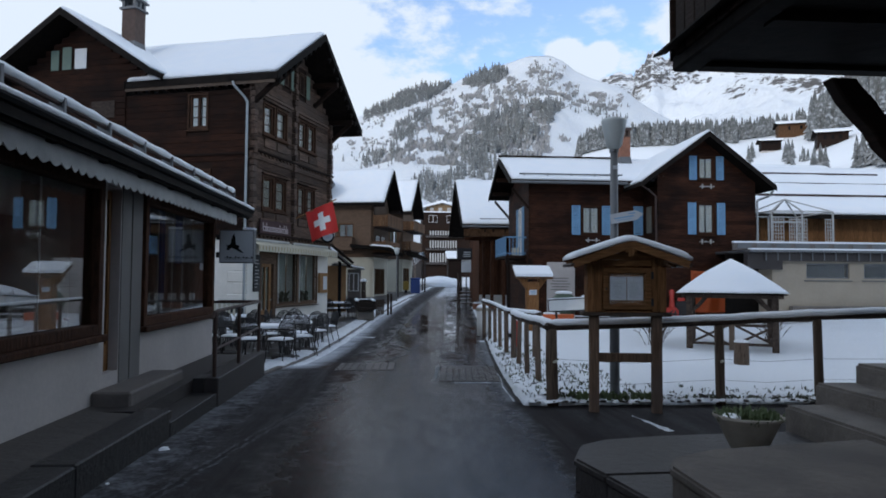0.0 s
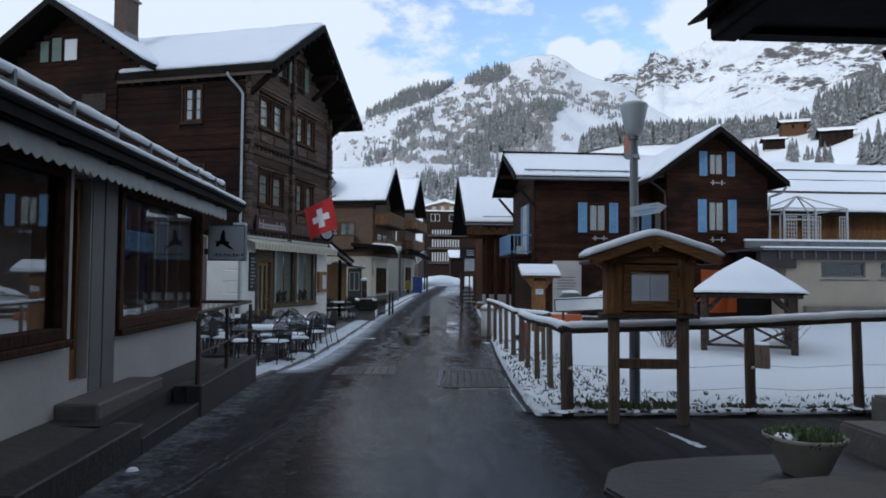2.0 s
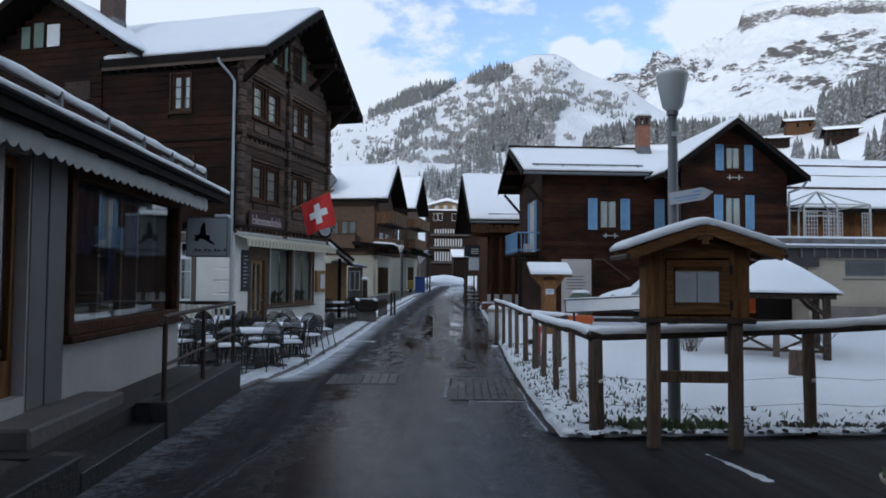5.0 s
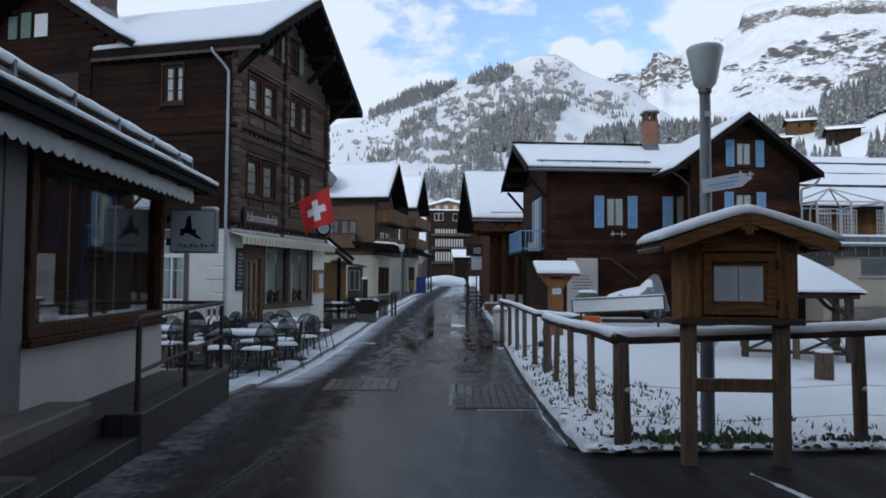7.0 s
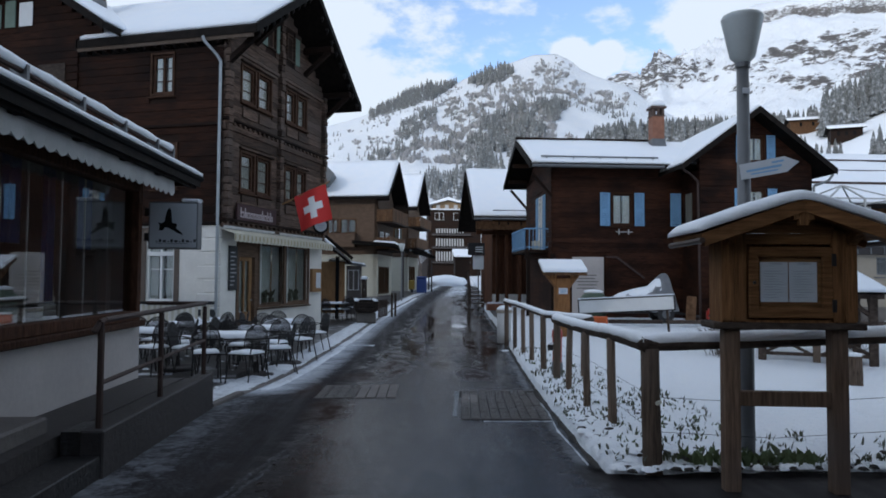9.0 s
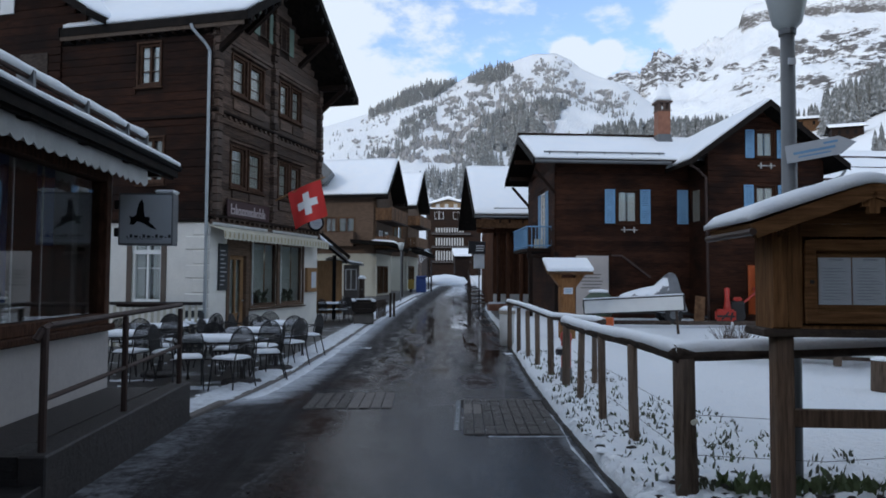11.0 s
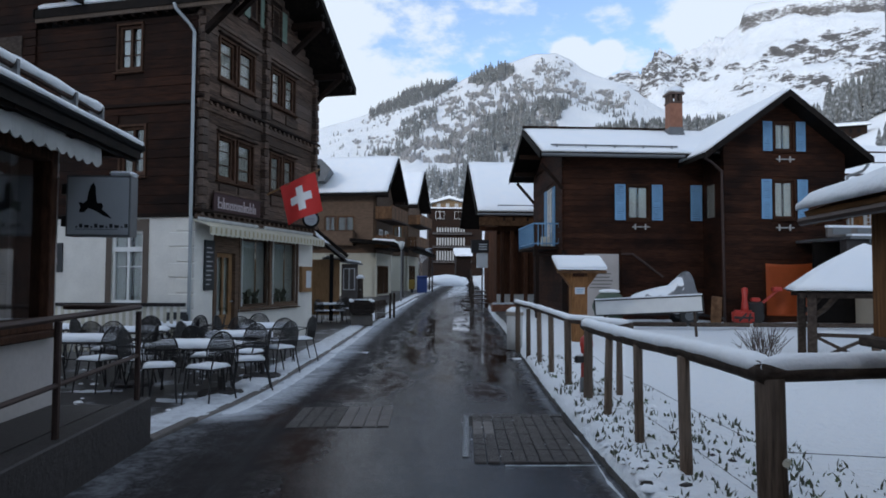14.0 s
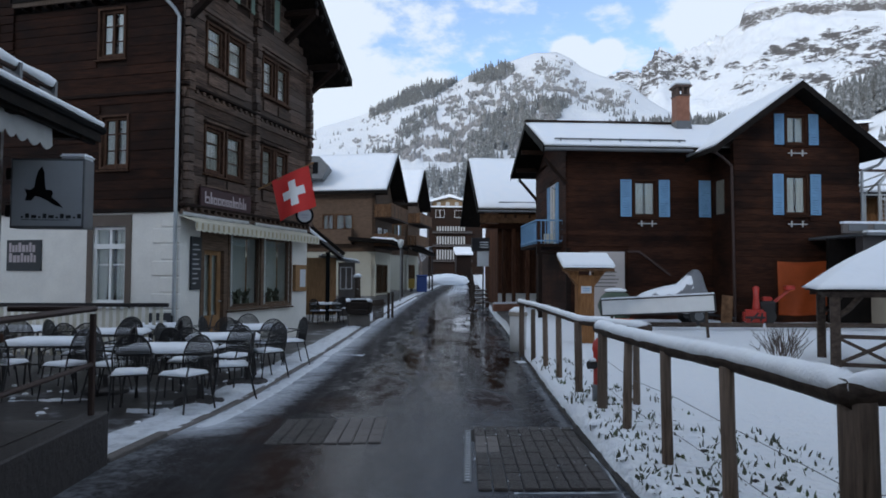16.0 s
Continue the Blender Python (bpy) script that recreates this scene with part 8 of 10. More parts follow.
# ---- roofed notice board ----
def make_notice_board():
    b = thing("notice_board", pose(2.86, 8.46, 0, 0, 0, -7), "honey-brown wooden notice board with a snowy gabled roof", "notice board")
    for x in (-0.385, 0.385):
        part("post", soften(boxes((x - 0.058, x + 0.058, -0.055, 0.055, -0.12, 1.16)), 0.008), wood_leg, b)
    part("cross_rail", soften(boxes((-0.327, 0.327, -0.03, 0.03, 0.53, 0.64)), 0.006), wood_leg, b)
    part("shelf", soften(boxes((-0.54, 0.54, -0.13, 0.19, 1.10, 1.15)), 0.008), wood_rail, b, "weathered grey base board")
    c = part("cabinet", boxes((-0.48, -0.45, -0.10, 0.16, 1.15, 1.78), (0.45, 0.48, -0.10, 0.16, 1.15, 1.78), (-0.45, 0.45, 0.13, 0.16, 1.15, 1.78), (-0.45, 0.45, -0.10, 0.13, 1.15, 1.17)), wood_honey, b, "shallow glazed cabinet")
    me = plank_mesh(wood_honey)
    for x0, x1 in ((-0.48, -0.39), (-0.388, -0.30), (0.30, 0.39), (0.392, 0.48)):
        share("board", me, c, Matrix.Translation((x0, -0.125, 1.16)) @ Matrix.Diagonal((x1 - x0 - 0.003, 0.035, 0.66, 1)))
    for z in (1.72, 1.80, 1.88):
        share("board", plank_mesh(wood_honey_flat), c, Matrix.Translation((-0.45 + (z - 1.72) * 1.6, -0.118, z)) @ Matrix.Diagonal((0.9 - (z - 1.72) * 3.2, 0.03, 0.077, 1)))
    d = part("door", soften(ring(bmesh.new(), -0.295, 0.295, 1.185, 1.70, 0.07, -0.15, -0.12), 0.006), wood_honey_flat, b, "glazed door, closed")
    part("pane", boxes((-0.225, 0.225, -0.132, -0.128, 1.26, 1.625)), glass_thin, d).visible_shadow = False
    part("backing", boxes((-0.235, 0.235, -0.10, -0.09, 1.25, 1.64)), wood_honey_flat, d)
    for x in (-0.20, 0.005):
        s = part("sheet", boxes((x, x + 0.195, -0.108, -0.101, 1.30, 1.59)), paper, d, "white printed sheet")
        bm = bmesh.new()
        for k in range(11):
            box(bm, x + 0.025, x + 0.11 + 0.075 * ((k * 5 + 2) % 7) / 7, -0.110, -0.1082, 1.33 + k * 0.019, 1.335 + k * 0.019)
        box(bm, x + 0.06, x + 0.15, -0.110, -0.1082, 1.572, 1.582)
        part("print", bm, ink, s)
    for z in (1.27, 1.60):
        part("hinge", boxes((0.285, 0.315, -0.158, -0.148, z - 0.04, z + 0.05)), iron, d)
    part("knob", tubes(((-0.26, -0.15, 1.44), (-0.26, -0.165, 1.44), 0.012)), iron, d)
    # roof: boards on rafters, gable to the lane
    for sx in (-1, 1):
        bm = bmesh.new()
        beam(bm, (0, -0.36, 1.98), (sx * 0.69, -0.36, 1.735), 0.05, 0.09)
        part("bargeboard", bm, wood_honey_flat, b)
        bm = bmesh.new()
        beam(bm, (0, 0.02, 2.01), (sx * 0.68, 0.02, 1.77), 0.80, 0.03, (0, 0, 1))
        part("roof_board", bm, wood_honey_flat, b)
        for y in (-0.28, 0.12, 0.36):
            part("rafter", beams(((0, y, 1.965), (sx * 0.66, y, 1.73), 0.05, 0.05)), wood_honey_flat, b)
        part("bracket", beams(((sx * 0.43, -0.14, 1.74), (sx * 0.43, -0.32, 1.84), 0.06, 0.06, (1, 0, 0))), wood_honey, b)
        part("gutter", tubes(((sx * 0.70, -0.40, 1.73), (sx * 0.70, 0.42, 1.73), 0.022)), rust, b)
    part("carved_drop", boxes((-0.03, 0.03, -0.37, -0.33, 1.84, 1.97), (-0.07, 0.07, -0.365, -0.335, 1.88, 1.93)), wood_honey, b)
    bm = bmesh.new()
    n, k = 30, 12
    top, low = [], []
    for i in range(n + 1):
        u = -1 + 2 * i / n
        x = 0.72 * u
        z = 2.03 - 0.245 * (math.sqrt(u * u + 0.008) - 0.05)
        rt, rl = [], []
        for j in range(k + 1):
            y = -0.40 + 0.84 * j / k
            e = min(1.0, (min(i, n - i) + 0.3) / 1.6) * min(1.0, (min(j, k - j) + 0.3) / 1.4)
            rt.append(bm.verts.new((x, y, z + 0.012 + 0.062 * math.sqrt(e) + 0.012 * noise.noise(Vector((x * 4, y * 4, 2))))))
            rl.append(bm.verts.new((x, y, z - 0.004)))
        top.append(rt), low.append(rl)
    for i in range(n):
        for j in range(k):
            bm.faces.new((top[i][j], top[i + 1][j], top[i + 1][j + 1], top[i][j + 1]))
            bm.faces.new((low[i][j], low[i][j + 1], low[i + 1][j + 1], low[i + 1][j]))
        for j in (0, k):
            bm.faces.new((low[i][j], low[i + 1][j], top[i + 1][j], top[i][j]))
    for i in (0, n):
        for j in range(k):
            bm.faces.new((low[i][j], low[i][j + 1], top[i][j + 1], top[i][j]))
    part("snow_cover", bm, snow, b, "soft curved blanket of snow", smooth=True)
    return b


make_notice_board()


# ---- street lamp and finger post ----
sl = thing("street_lamp", pose(2.98, 9.25, -0.06), "grey street lamp with a milky conical lantern", "street lamp")
bm = bmesh.new()
lathe(bm, [(0.066, -0.1), (0.066, 1.1), (0.058, 1.14), (0.050, 3.42)], 14)
part("pole", bm, lamp_grey, sl, "dull grey steel pole", smooth=True)
bm = bmesh.new()
lathe(bm, [(0.06, 3.40), (0.075, 3.42), (0.105, 3.45), (0.172, 3.77), (0.176, 3.79), (0.165, 3.815), (0.09, 3.84), (0.02, 3.845)], 20)
part("lantern", bm, lamp_glass, sl, "milky conical lantern", smooth=True)
part("collar", tubes(((0, 0, 3.36), (0, 0, 3.41), 0.062), sides=14), zinc, sl)
part("sticker", boxes((-0.03, 0.03, -0.062, -0.052, 3.12, 3.17)), paper, sl)
ap = thing("finger_sign", pose(2.98, 9.20, 2.31, 0, -7, -36), "pale arrow-shaped finger sign on the lamp post", "sign")
bm = bmesh.new()
prism(bm, [(-0.03, 0), (0.32, 0), (0.42, 0.065), (0.32, 0.13), (-0.03, 0.13)], -0.085, -0.075, "y")
part("panel", bm, sign_grey, ap)
part("mark", boxes((0.02, 0.29, -0.088, -0.0851, 0.052, 0.07), (0.05, 0.26, -0.088, -0.0851, 0.025, 0.036), (0.22, 0.31, -0.088, -0.0851, 0.09, 0.105)), blue_shutter, ap)
part("clamp", boxes((-0.02, 0.06, -0.075, 0.06, 0.03, 0.10)), steel, ap)


# ---- garden shelter ----
def make_gazebo():
    g = thing("garden_shelter", pose(9.34, 18.7, -0.28, 0, 0, -26), "open wooden garden shelter with a snowy pyramid roof", "gazebo")
    S, P = 1.38, 1.05
    bm = bmesh.new()
    n = 12

    def sheet(z_eave, z_top, s, lift, mat, name, lab):
        m = bmesh.new()
        rows = []
        for k in range(n + 1):
            t = k / n
            r = s * (1 - t) + 0.02 * t
            z = z_eave + (z_top - z_eave) * t + lift * math.sin(math.pi * t)
            ring_ = []
            for side in range(4):
                for q in range(8):
                    u = -1 + 2 * q / 8
                    x, y = ((u, -1), (1, u), (-u, 1), (-1, -u))[side]
                    ring_.append(m.verts.new((x * r, y * r, z + (0.02 * noise.noise(Vector((x * r * 2, y * r * 2, 3))) if lift else 0))))
            rows.append(ring_)
        for a, b in zip(rows, rows[1:]):
            for q in range(32):
                w = (q + 1) % 32
                m.faces.new((a[q], a[w], b[w], b[q]))
        m.faces.new(rows[0][::-1]), m.faces.new(rows[-1])
        return part(name, m, mat, g, lab, smooth=bool(lift))
    sheet(1.46, 2.28, S - 0.04, 0.0, eave_black, "roof", "dark boarded pyramid roof")
    sheet(1.50, 2.44, S, 0.06, snow_roof, "snow_cover", "thick smooth snow")
    pass
    for sx in (-1, 1):
        for sy in (-1, 1):
            part("post", soften(boxes((sx * P - 0.08, sx * P + 0.08, sy * P - 0.08, sy * P + 0.08, -0.1, 1.46)), 0.012), wood_rail, g)
            for ax in (0, 1):
                a = Vector((sx * P, sy * P, 0.98))
                b = a + (Vector((-sx * 0.42, 0, 0.42)) if ax == 0 else Vector((0, -sy * 0.42, 0.42)))
                mid = (a + b) / 2 + Vector((0, 0, -0.05))
                bm = bmesh.new()
                beam(bm, a, mid, 0.07, 0.08, (0.3, 0.3, 1)), beam(bm, mid, b, 0.07, 0.08, (0.3, 0.3, 1))
                part("knee_brace", bm, wood_rail, g)
    for sy in (-1, 1):
        part("plate", boxes((-P - .2, P + .2, sy * P - .06, sy * P + .06, 1.36, 1.46)), wood_rail, g)
        part("plate", boxes((sy * P - .06, sy * P + .06, -P + .061, P - .061, 1.36, 1.46)), wood_rail, g)
    for z in (0.12, 0.62):
        part("rail", boxes((-P + .08, P - .08, -P - .03, -P + .03, z, z + 0.07)), wood_rail, g)
        part("rail", boxes((P - .03, P + .03, -P + .08, P - .08, z, z + 0.07)), wood_rail, g)
    part("post", boxes((-0.07, 0.07, -P - .06, -P + .06, 0, 0.72)), wood_post, g)
    for a, b in (((-P, 0.15), (-0.08, 0.65)), ((-P, 0.65), (-0.08, 0.15)), ((0.08, 0.15), (P, 0.65)), ((0.08, 0.65), (P, 0.15))):
        part("cross_brace", beams(((a[0], -P, a[1]), (b[0], -P, b[1]), 0.06, 0.06, (0, 1, 0))), wood_rail, g)
    return g


make_gazebo()

bm = bmesh.new()
lathe(bm, [(0.16, -0.75), (0.155, -0.3), (0.15, 0.0)], 14)
rough_up(bm, 0.012, 7)
st = lone("tree_stump", bm, wood_post, pose(7.46, 14.5, 0.22), "grey sawn stump standing in the snow", "stump", smooth=False)
bm = bmesh.new()
lathe(bm, [(0.15, 0.003), (0.15, 0.03), (0.09, 0.055)], 14)
part("snow_cap", bm, snow, st, smooth=True)
st["label"] = "grey sawn stump with a cap of snow"


def make_bush(x, y, z, h, count, seed, label):
    rng = random.Random(seed)
    bm = bmesh.new()
    for _ in range(count):
        a = Vector((rng.gauss(0, 0.10), rng.gauss(0, 0.10), 0))
        d = Vector((rng.gauss(0, 0.45), rng.gauss(0, 0.45), 1)).normalized()
        b = a + d * h * rng.uniform(0.5, 0.8)
        tube(bm, a, b, 0.009, 0.006, 4)
        for _ in range(3):
            e = b + (d + Vector((rng.gauss(0, .5), rng.gauss(0, .5), rng.gauss(0.2, .3)))).normalized() * h * rng.uniform(0.2, 0.4)
            tube(bm, b.lerp(a, rng.uniform(0, 0.4)), e, 0.006, 0.003, 4)
    lone("bush", bm, twig, pose(x, y, z), label, "bush", "bare bushes")


make_bush(7.1, 18.6, -0.28, 0.85, 34, 1, "leafless grey-brown bush in the snow by the shelter")
make_bush(10.9, 19.5, -0.2, 0.8, 26, 2, "leafless grey-brown bush in the snow by the shelter")

# ---- field odds and ends ----
# hut-shaped information post
ip = thing("information_post", pose(4.40, 22.0, -0.15), "wooden information post with a snow-covered hood", "information post")
part("column", soften(boxes((-0.20, 0.18, -0.12, 0.2, 0, 1.62)), 0.012), wood_honey, ip)
for sx in (-1, 1):
    bm = bmesh.new()
    prism(bm, [(sx * 0.18, 1.35), (sx * 0.48, 1.74), (sx * 0.18, 1.74)], -0.1, 0.16, "y")
    part("bracket", bm, wood_honey, ip)
bm = bmesh.new()
prism(bm, [(-0.30, 1.76), (0.30, 2.06), (0.30, 2.0), (-0.30, 1.70)], -0.60, 0.60, "x")
part("hood", bm, wood_brown, ip)
bm = bmesh.new()
prism(bm, [(-0.33, 1.77), (0.30, 2.075), (0.30, 2.16), (-0.28, 1.90), (-0.34, 1.83)], -0.61, 0.61, "x")
part("snow_cover", soften(bm, 0.025, 2), snow, ip, smooth=False)
part("notice", boxes((-0.13, 0.11, -0.13, -0.121, 1.20, 1.36)), paper, ip)
part("print", boxes((-0.10, 0.08, -0.133, -0.1301, 1.30, 1.32), (-0.09, 0.07, -0.133, -0.1301, 1.26, 1.275), (-0.09, 0.05, -0.133, -0.1301, 1.23, 1.24)), blue_shutter, ip)

# long white board on a stand
wb = thing("advertising_board", pose(5.40, 24.1, 0.40, 0, -4, -35), "long blank white board in a dark frame", "board")
part("panel", boxes((0.03, 2.82, -0.02, 0.02, 0.03, 0.40)), white_paint, wb)
part("frame", ring(bmesh.new(), 0, 2.85, 0, 0.43, 0.03, -0.035, 0.035), iron, wb)
part("snow_cap", soften(boxes((0.0, 2.85, -0.05, 0.05, 0.432, 0.47)), 0.018, 2), snow, wb)
for x in (0.25, 2.6):
    part("leg", boxes((x - .03, x + .03, 0.04, 0.10, -0.62, 0.3)), wood_rail, wb)
ob_ = thing("orange_crate", pose(5.35, 24.9, 0.02, 0, 0, -20), "orange plastic crate under the board", "crate")
part("body", soften(boxes((0, 1.1, 0, 0.5, 0, 0.26)), 0.02), orange_tarp, ob_)
part("snow_cap", soften(boxes((0.0, 0.6, 0, 0.5, 0.263, 0.31)), 0.02, 2), snow, ob_)


def make_tarp_trailer():
    t = thing("covered_trailer", pose(8.0, 26.3, 0.05, 0, 0, -6), "small trailer under a silver-grey tarpaulin with snow", "trailer")
    bm = bmesh.new()
    n, k = 36, 12
    g = []
    for i in range(n + 1):
        u = i / n
        x = -1.15 + 2.35 * u
        top = lerp_rows([(0, 0.55), (0.18, 0.85), (0.42, 1.0), (0.62, 1.12), (0.80, 1.58), (0.88, 1.60), (0.96, 1.05), (1, 0.55)], u)
        row = []
        for j in range(k + 1):
            v = -1 + 2 * j / k
            z = 0.35 + (top - 0.35) * (1 - abs(v) ** 3.2)
            p = Vector((x, v * 0.62, z))
            row.append(bm.verts.new(p + Vector(noise.noise_vector(p * 3.5)) * 0.055))
        g.append(row)
    for i in range(n):
        for j in range(k):
            bm.faces.new((g[i][j], g[i + 1][j], g[i + 1][j + 1], g[i][j + 1]))
    bmesh.ops.solidify(bm, geom=bm.faces, thickness=0.01)
    cov = part("tarpaulin", bm, grey_tarp, t, "crumpled silver-grey tarpaulin", smooth=True)
    bm = bmesh.new()
    g = []
    for i in range(25):
        u = 0.05 + 0.72 * i / 24
        x = -1.15 + 2.35 * u
        top = lerp_rows([(0, 0.55), (0.18, 0.85), (0.42, 1.0), (0.62, 1.12), (0.80, 1.58)], u)
        row = []
        for j in range(9):
            v = -0.72 + 1.44 * j / 8
            z = 0.35 + (top - 0.35) * (1 - abs(v) ** 3.2)
            e = math.sin(math.pi * i / 24) * math.sin(math.pi * j / 8)
            row.append(bm.verts.new((x, v * 0.62, z - 0.03 + 0.12 * max(0, e) ** 0.5)))
        g.append(row)
    for i in range(24):
        for j in range(8):
            bm.faces.new((g[i][j], g[i + 1][j], g[i + 1][j + 1], g[i][j + 1]))
    part("snow_cover", bm, snow, cov, "snow lying in the folds", smooth=True)
    part("bed", boxes((-1.1, 1.0, -0.5, 0.5, 0.28, 0.42)), iron, t)
    for y in (-0.56, 0.56):
        bm = bmesh.new()
        lathe(bm, [(0.14, -0.07), (0.27, -0.07), (0.29, 0), (0.27, 0.07), (0.14, 0.07)], 18)
        bmesh.ops.rotate(bm, verts=bm.verts, matrix=Matrix.Rotation(radians(90), 3, "X"))
        w = set_in(part("wheel", bm, rubber, t, "black tyre"), pose(0.75, y, 0.27))
        part("rim", tubes(((0, -0.075, 0), (0, 0.075, 0), 0.135), sides=14), zinc, w)
    part("drawbar", beams(((1.0, 0, 0.33), (2.0, 0, 0.18), 0.08, 0.08)), iron, t)
    part("prop_board", beams(((1.62, -0.3, 0.0), (1.72, -0.15, 0.85), 0.32, 0.04, (0, 1, 0))), wood_brown, t)


make_tarp_trailer()


def make_green_cover():
    bm = bmesh.new()
    bmesh.ops.create_icosphere(bm, subdivisions=3, radius=1.0)
    for v in bm.verts:
        v.co = Vector((v.co.x * 0.52, v.co.y * 0.45, max(0, 0.45 + v.co.z * 0.52))) + Vector(noise.noise_vector(v.co * 3)) * 0.04
    c = lone("covered_mower", bm, green_paint, pose(6.55, 26.6, 0.1), "rounded machine under a dark green cover with snow", "machine", smooth=True)
    bm = bmesh.new()
    bmesh.ops.create_icosphere(bm, subdivisions=2, radius=1.0)
    for v in bm.verts:
        v.co = Vector((v.co.x * 0.34, v.co.y * 0.3, 0.93 + max(-0.05, v.co.z * 0.08)))
    part("snow_cap", bm, snow, c, smooth=True)


make_green_cover()


def make_snow_blower():
    b = thing("snow_blower", pose(11.05, 26.7, 0.02, 0, 0, -20) @ Matrix.Scale(1.12, 4), "red walk-behind snow blower parked by the wall", "snow blower")
    part("auger_housing", soften(boxes((-0.46, 0.10, -0.48, -0.12, 0.03, 0.40)), 0.06, 2), red_paint, b)
    part("auger", tubes(((-0.42, -0.5, 0.2), (0.06, -0.5, 0.2), 0.03), ((-0.3, -0.52, 0.1), (-0.1, -0.48, 0.32), 0.025), ((-0.05, -0.52, 0.1), (0.0, -0.48, 0.32), 0.025)), iron, b)
    bm = bmesh.new()
    lathe(bm, [(0.12, 0.0), (0.10, 0.2), (0.07, 0.45), (0.09, 0.72), (0.02, 0.76)], 12, (-0.12, -0.25, 0.28))
    part("chute", bm, red_paint, b, "red ejection chute", smooth=True)
    part("engine", soften(boxes((0.0, 0.42, 0.0, 0.4, 0.3, 0.62)), 0.04), iron, b)
    for y in (-0.02, 0.42):
        bm = bmesh.new()
        lathe(bm, [(0.09, -0.06), (0.2, -0.06), (0.21, 0.06), (0.09, 0.06)], 14)
        bmesh.ops.rotate(bm, verts=bm.verts, matrix=Matrix.Rotation(radians(90), 3, "X"))
        set_in(part("wheel", bm, rubber, b), pose(0.2, y, 0.21))
    part("handle", tubes(((0.3, 0.05, 0.5), (0.85, 0.05, 1.0), 0.018), ((0.3, 0.4, 0.5), (0.85, 0.4, 1.0), 0.018)), red_paint, b)
    part("control_panel", soften(boxes((0.66, 0.90, 0.02, 0.43, 0.93, 1.05)), 0.02), red_paint, b)
    part("fuel_tank", soften(boxes((0.08, 0.34, 0.05, 0.35, 0.625, 0.74)), 0.03, 2), red_paint, b, "red fuel tank")


make_snow_blower()

bn = thing("litter_bin", pose(2.66, 21.0, -0.18), "grey cylindrical litter bin with an orange rim and snow", "bin")
bm = bmesh.new()
lathe(bm, [(0.17, 0.0), (0.18, 0.35), (0.185, 0.76)], 16)
part("body", bm, cloth_grey, bn, smooth=True)
bm = bmesh.new()
lathe(bm, [(0.20, 0.76), (0.21, 0.80), (0.20, 0.84)], 16)
part("rim", bm, terracotta, bn)
bm = bmesh.new()
lathe(bm, [(0.19, 0.843), (0.19, 0.88), (0.08, 0.95)], 14)
part("snow_cap", bm, snow, bn, smooth=True)

hy = thing("hydrant", pose(2.50, 14.3, -0.06) @ Matrix.Scale(0.88, 4), "red fire hydrant with a grey foot behind the fence", "hydrant")
bm = bmesh.new()
lathe(bm, [(0.105, 0.0), (0.10, 0.22), (0.085, 0.24)], 12)
part("foot", bm, zinc, hy, smooth=True)
bm = bmesh.new()
lathe(bm, [(0.085, 0.24), (0.085, 0.66), (0.10, 0.70), (0.09, 0.80), (0.03, 0.86)], 14)
part("barrel", bm, red_paint, hy, smooth=True)
part("outlet", tubes(((-0.02, -0.02, 0.50), (-0.17, -0.05, 0.50), 0.055)), iron, hy, "dark outlet with snow on it")
bm = bmesh.new()
lathe(bm, [(0.05, 0.55), (0.055, 0.575), (0.02, 0.60)], 10, (-0.11, -0.04, 0))
part("snow_cap", bm, snow, hy, smooth=True)

# planters and bench by the barn
for x, y, w in ((3.75, 33.0, 0.55), (4.35, 34.0, 0.6)):
    pl = thing("planter_box", pose(x, y, max(field(x, y), level(y) - 0.02) + 0.05, 0, 0, 6), "terracotta planter box with snow by the road", "planter")
    part("box", soften(boxes((0, w, 0, 0.3, 0, 0.28)), 0.02), brick_red, pl)
    part("snow_cap", soften(boxes((0.02, w - .02, 0.02, 0.28, 0.283, 0.36)), 0.03, 2), snow, pl)

# timber edging across the yard
for k in range(5):
    lone("timber_baulk", soften(boxes((0, 1.7, 0, 0.14, 0, 0.12)), 0.015), wood_rail, pose(6.6 + k * 1.8, 25.0 - k * 0.16, 0.06, 0, 0, -4), "dark timber baulk lying in the snow", "timber", "timber baulks in the yard")


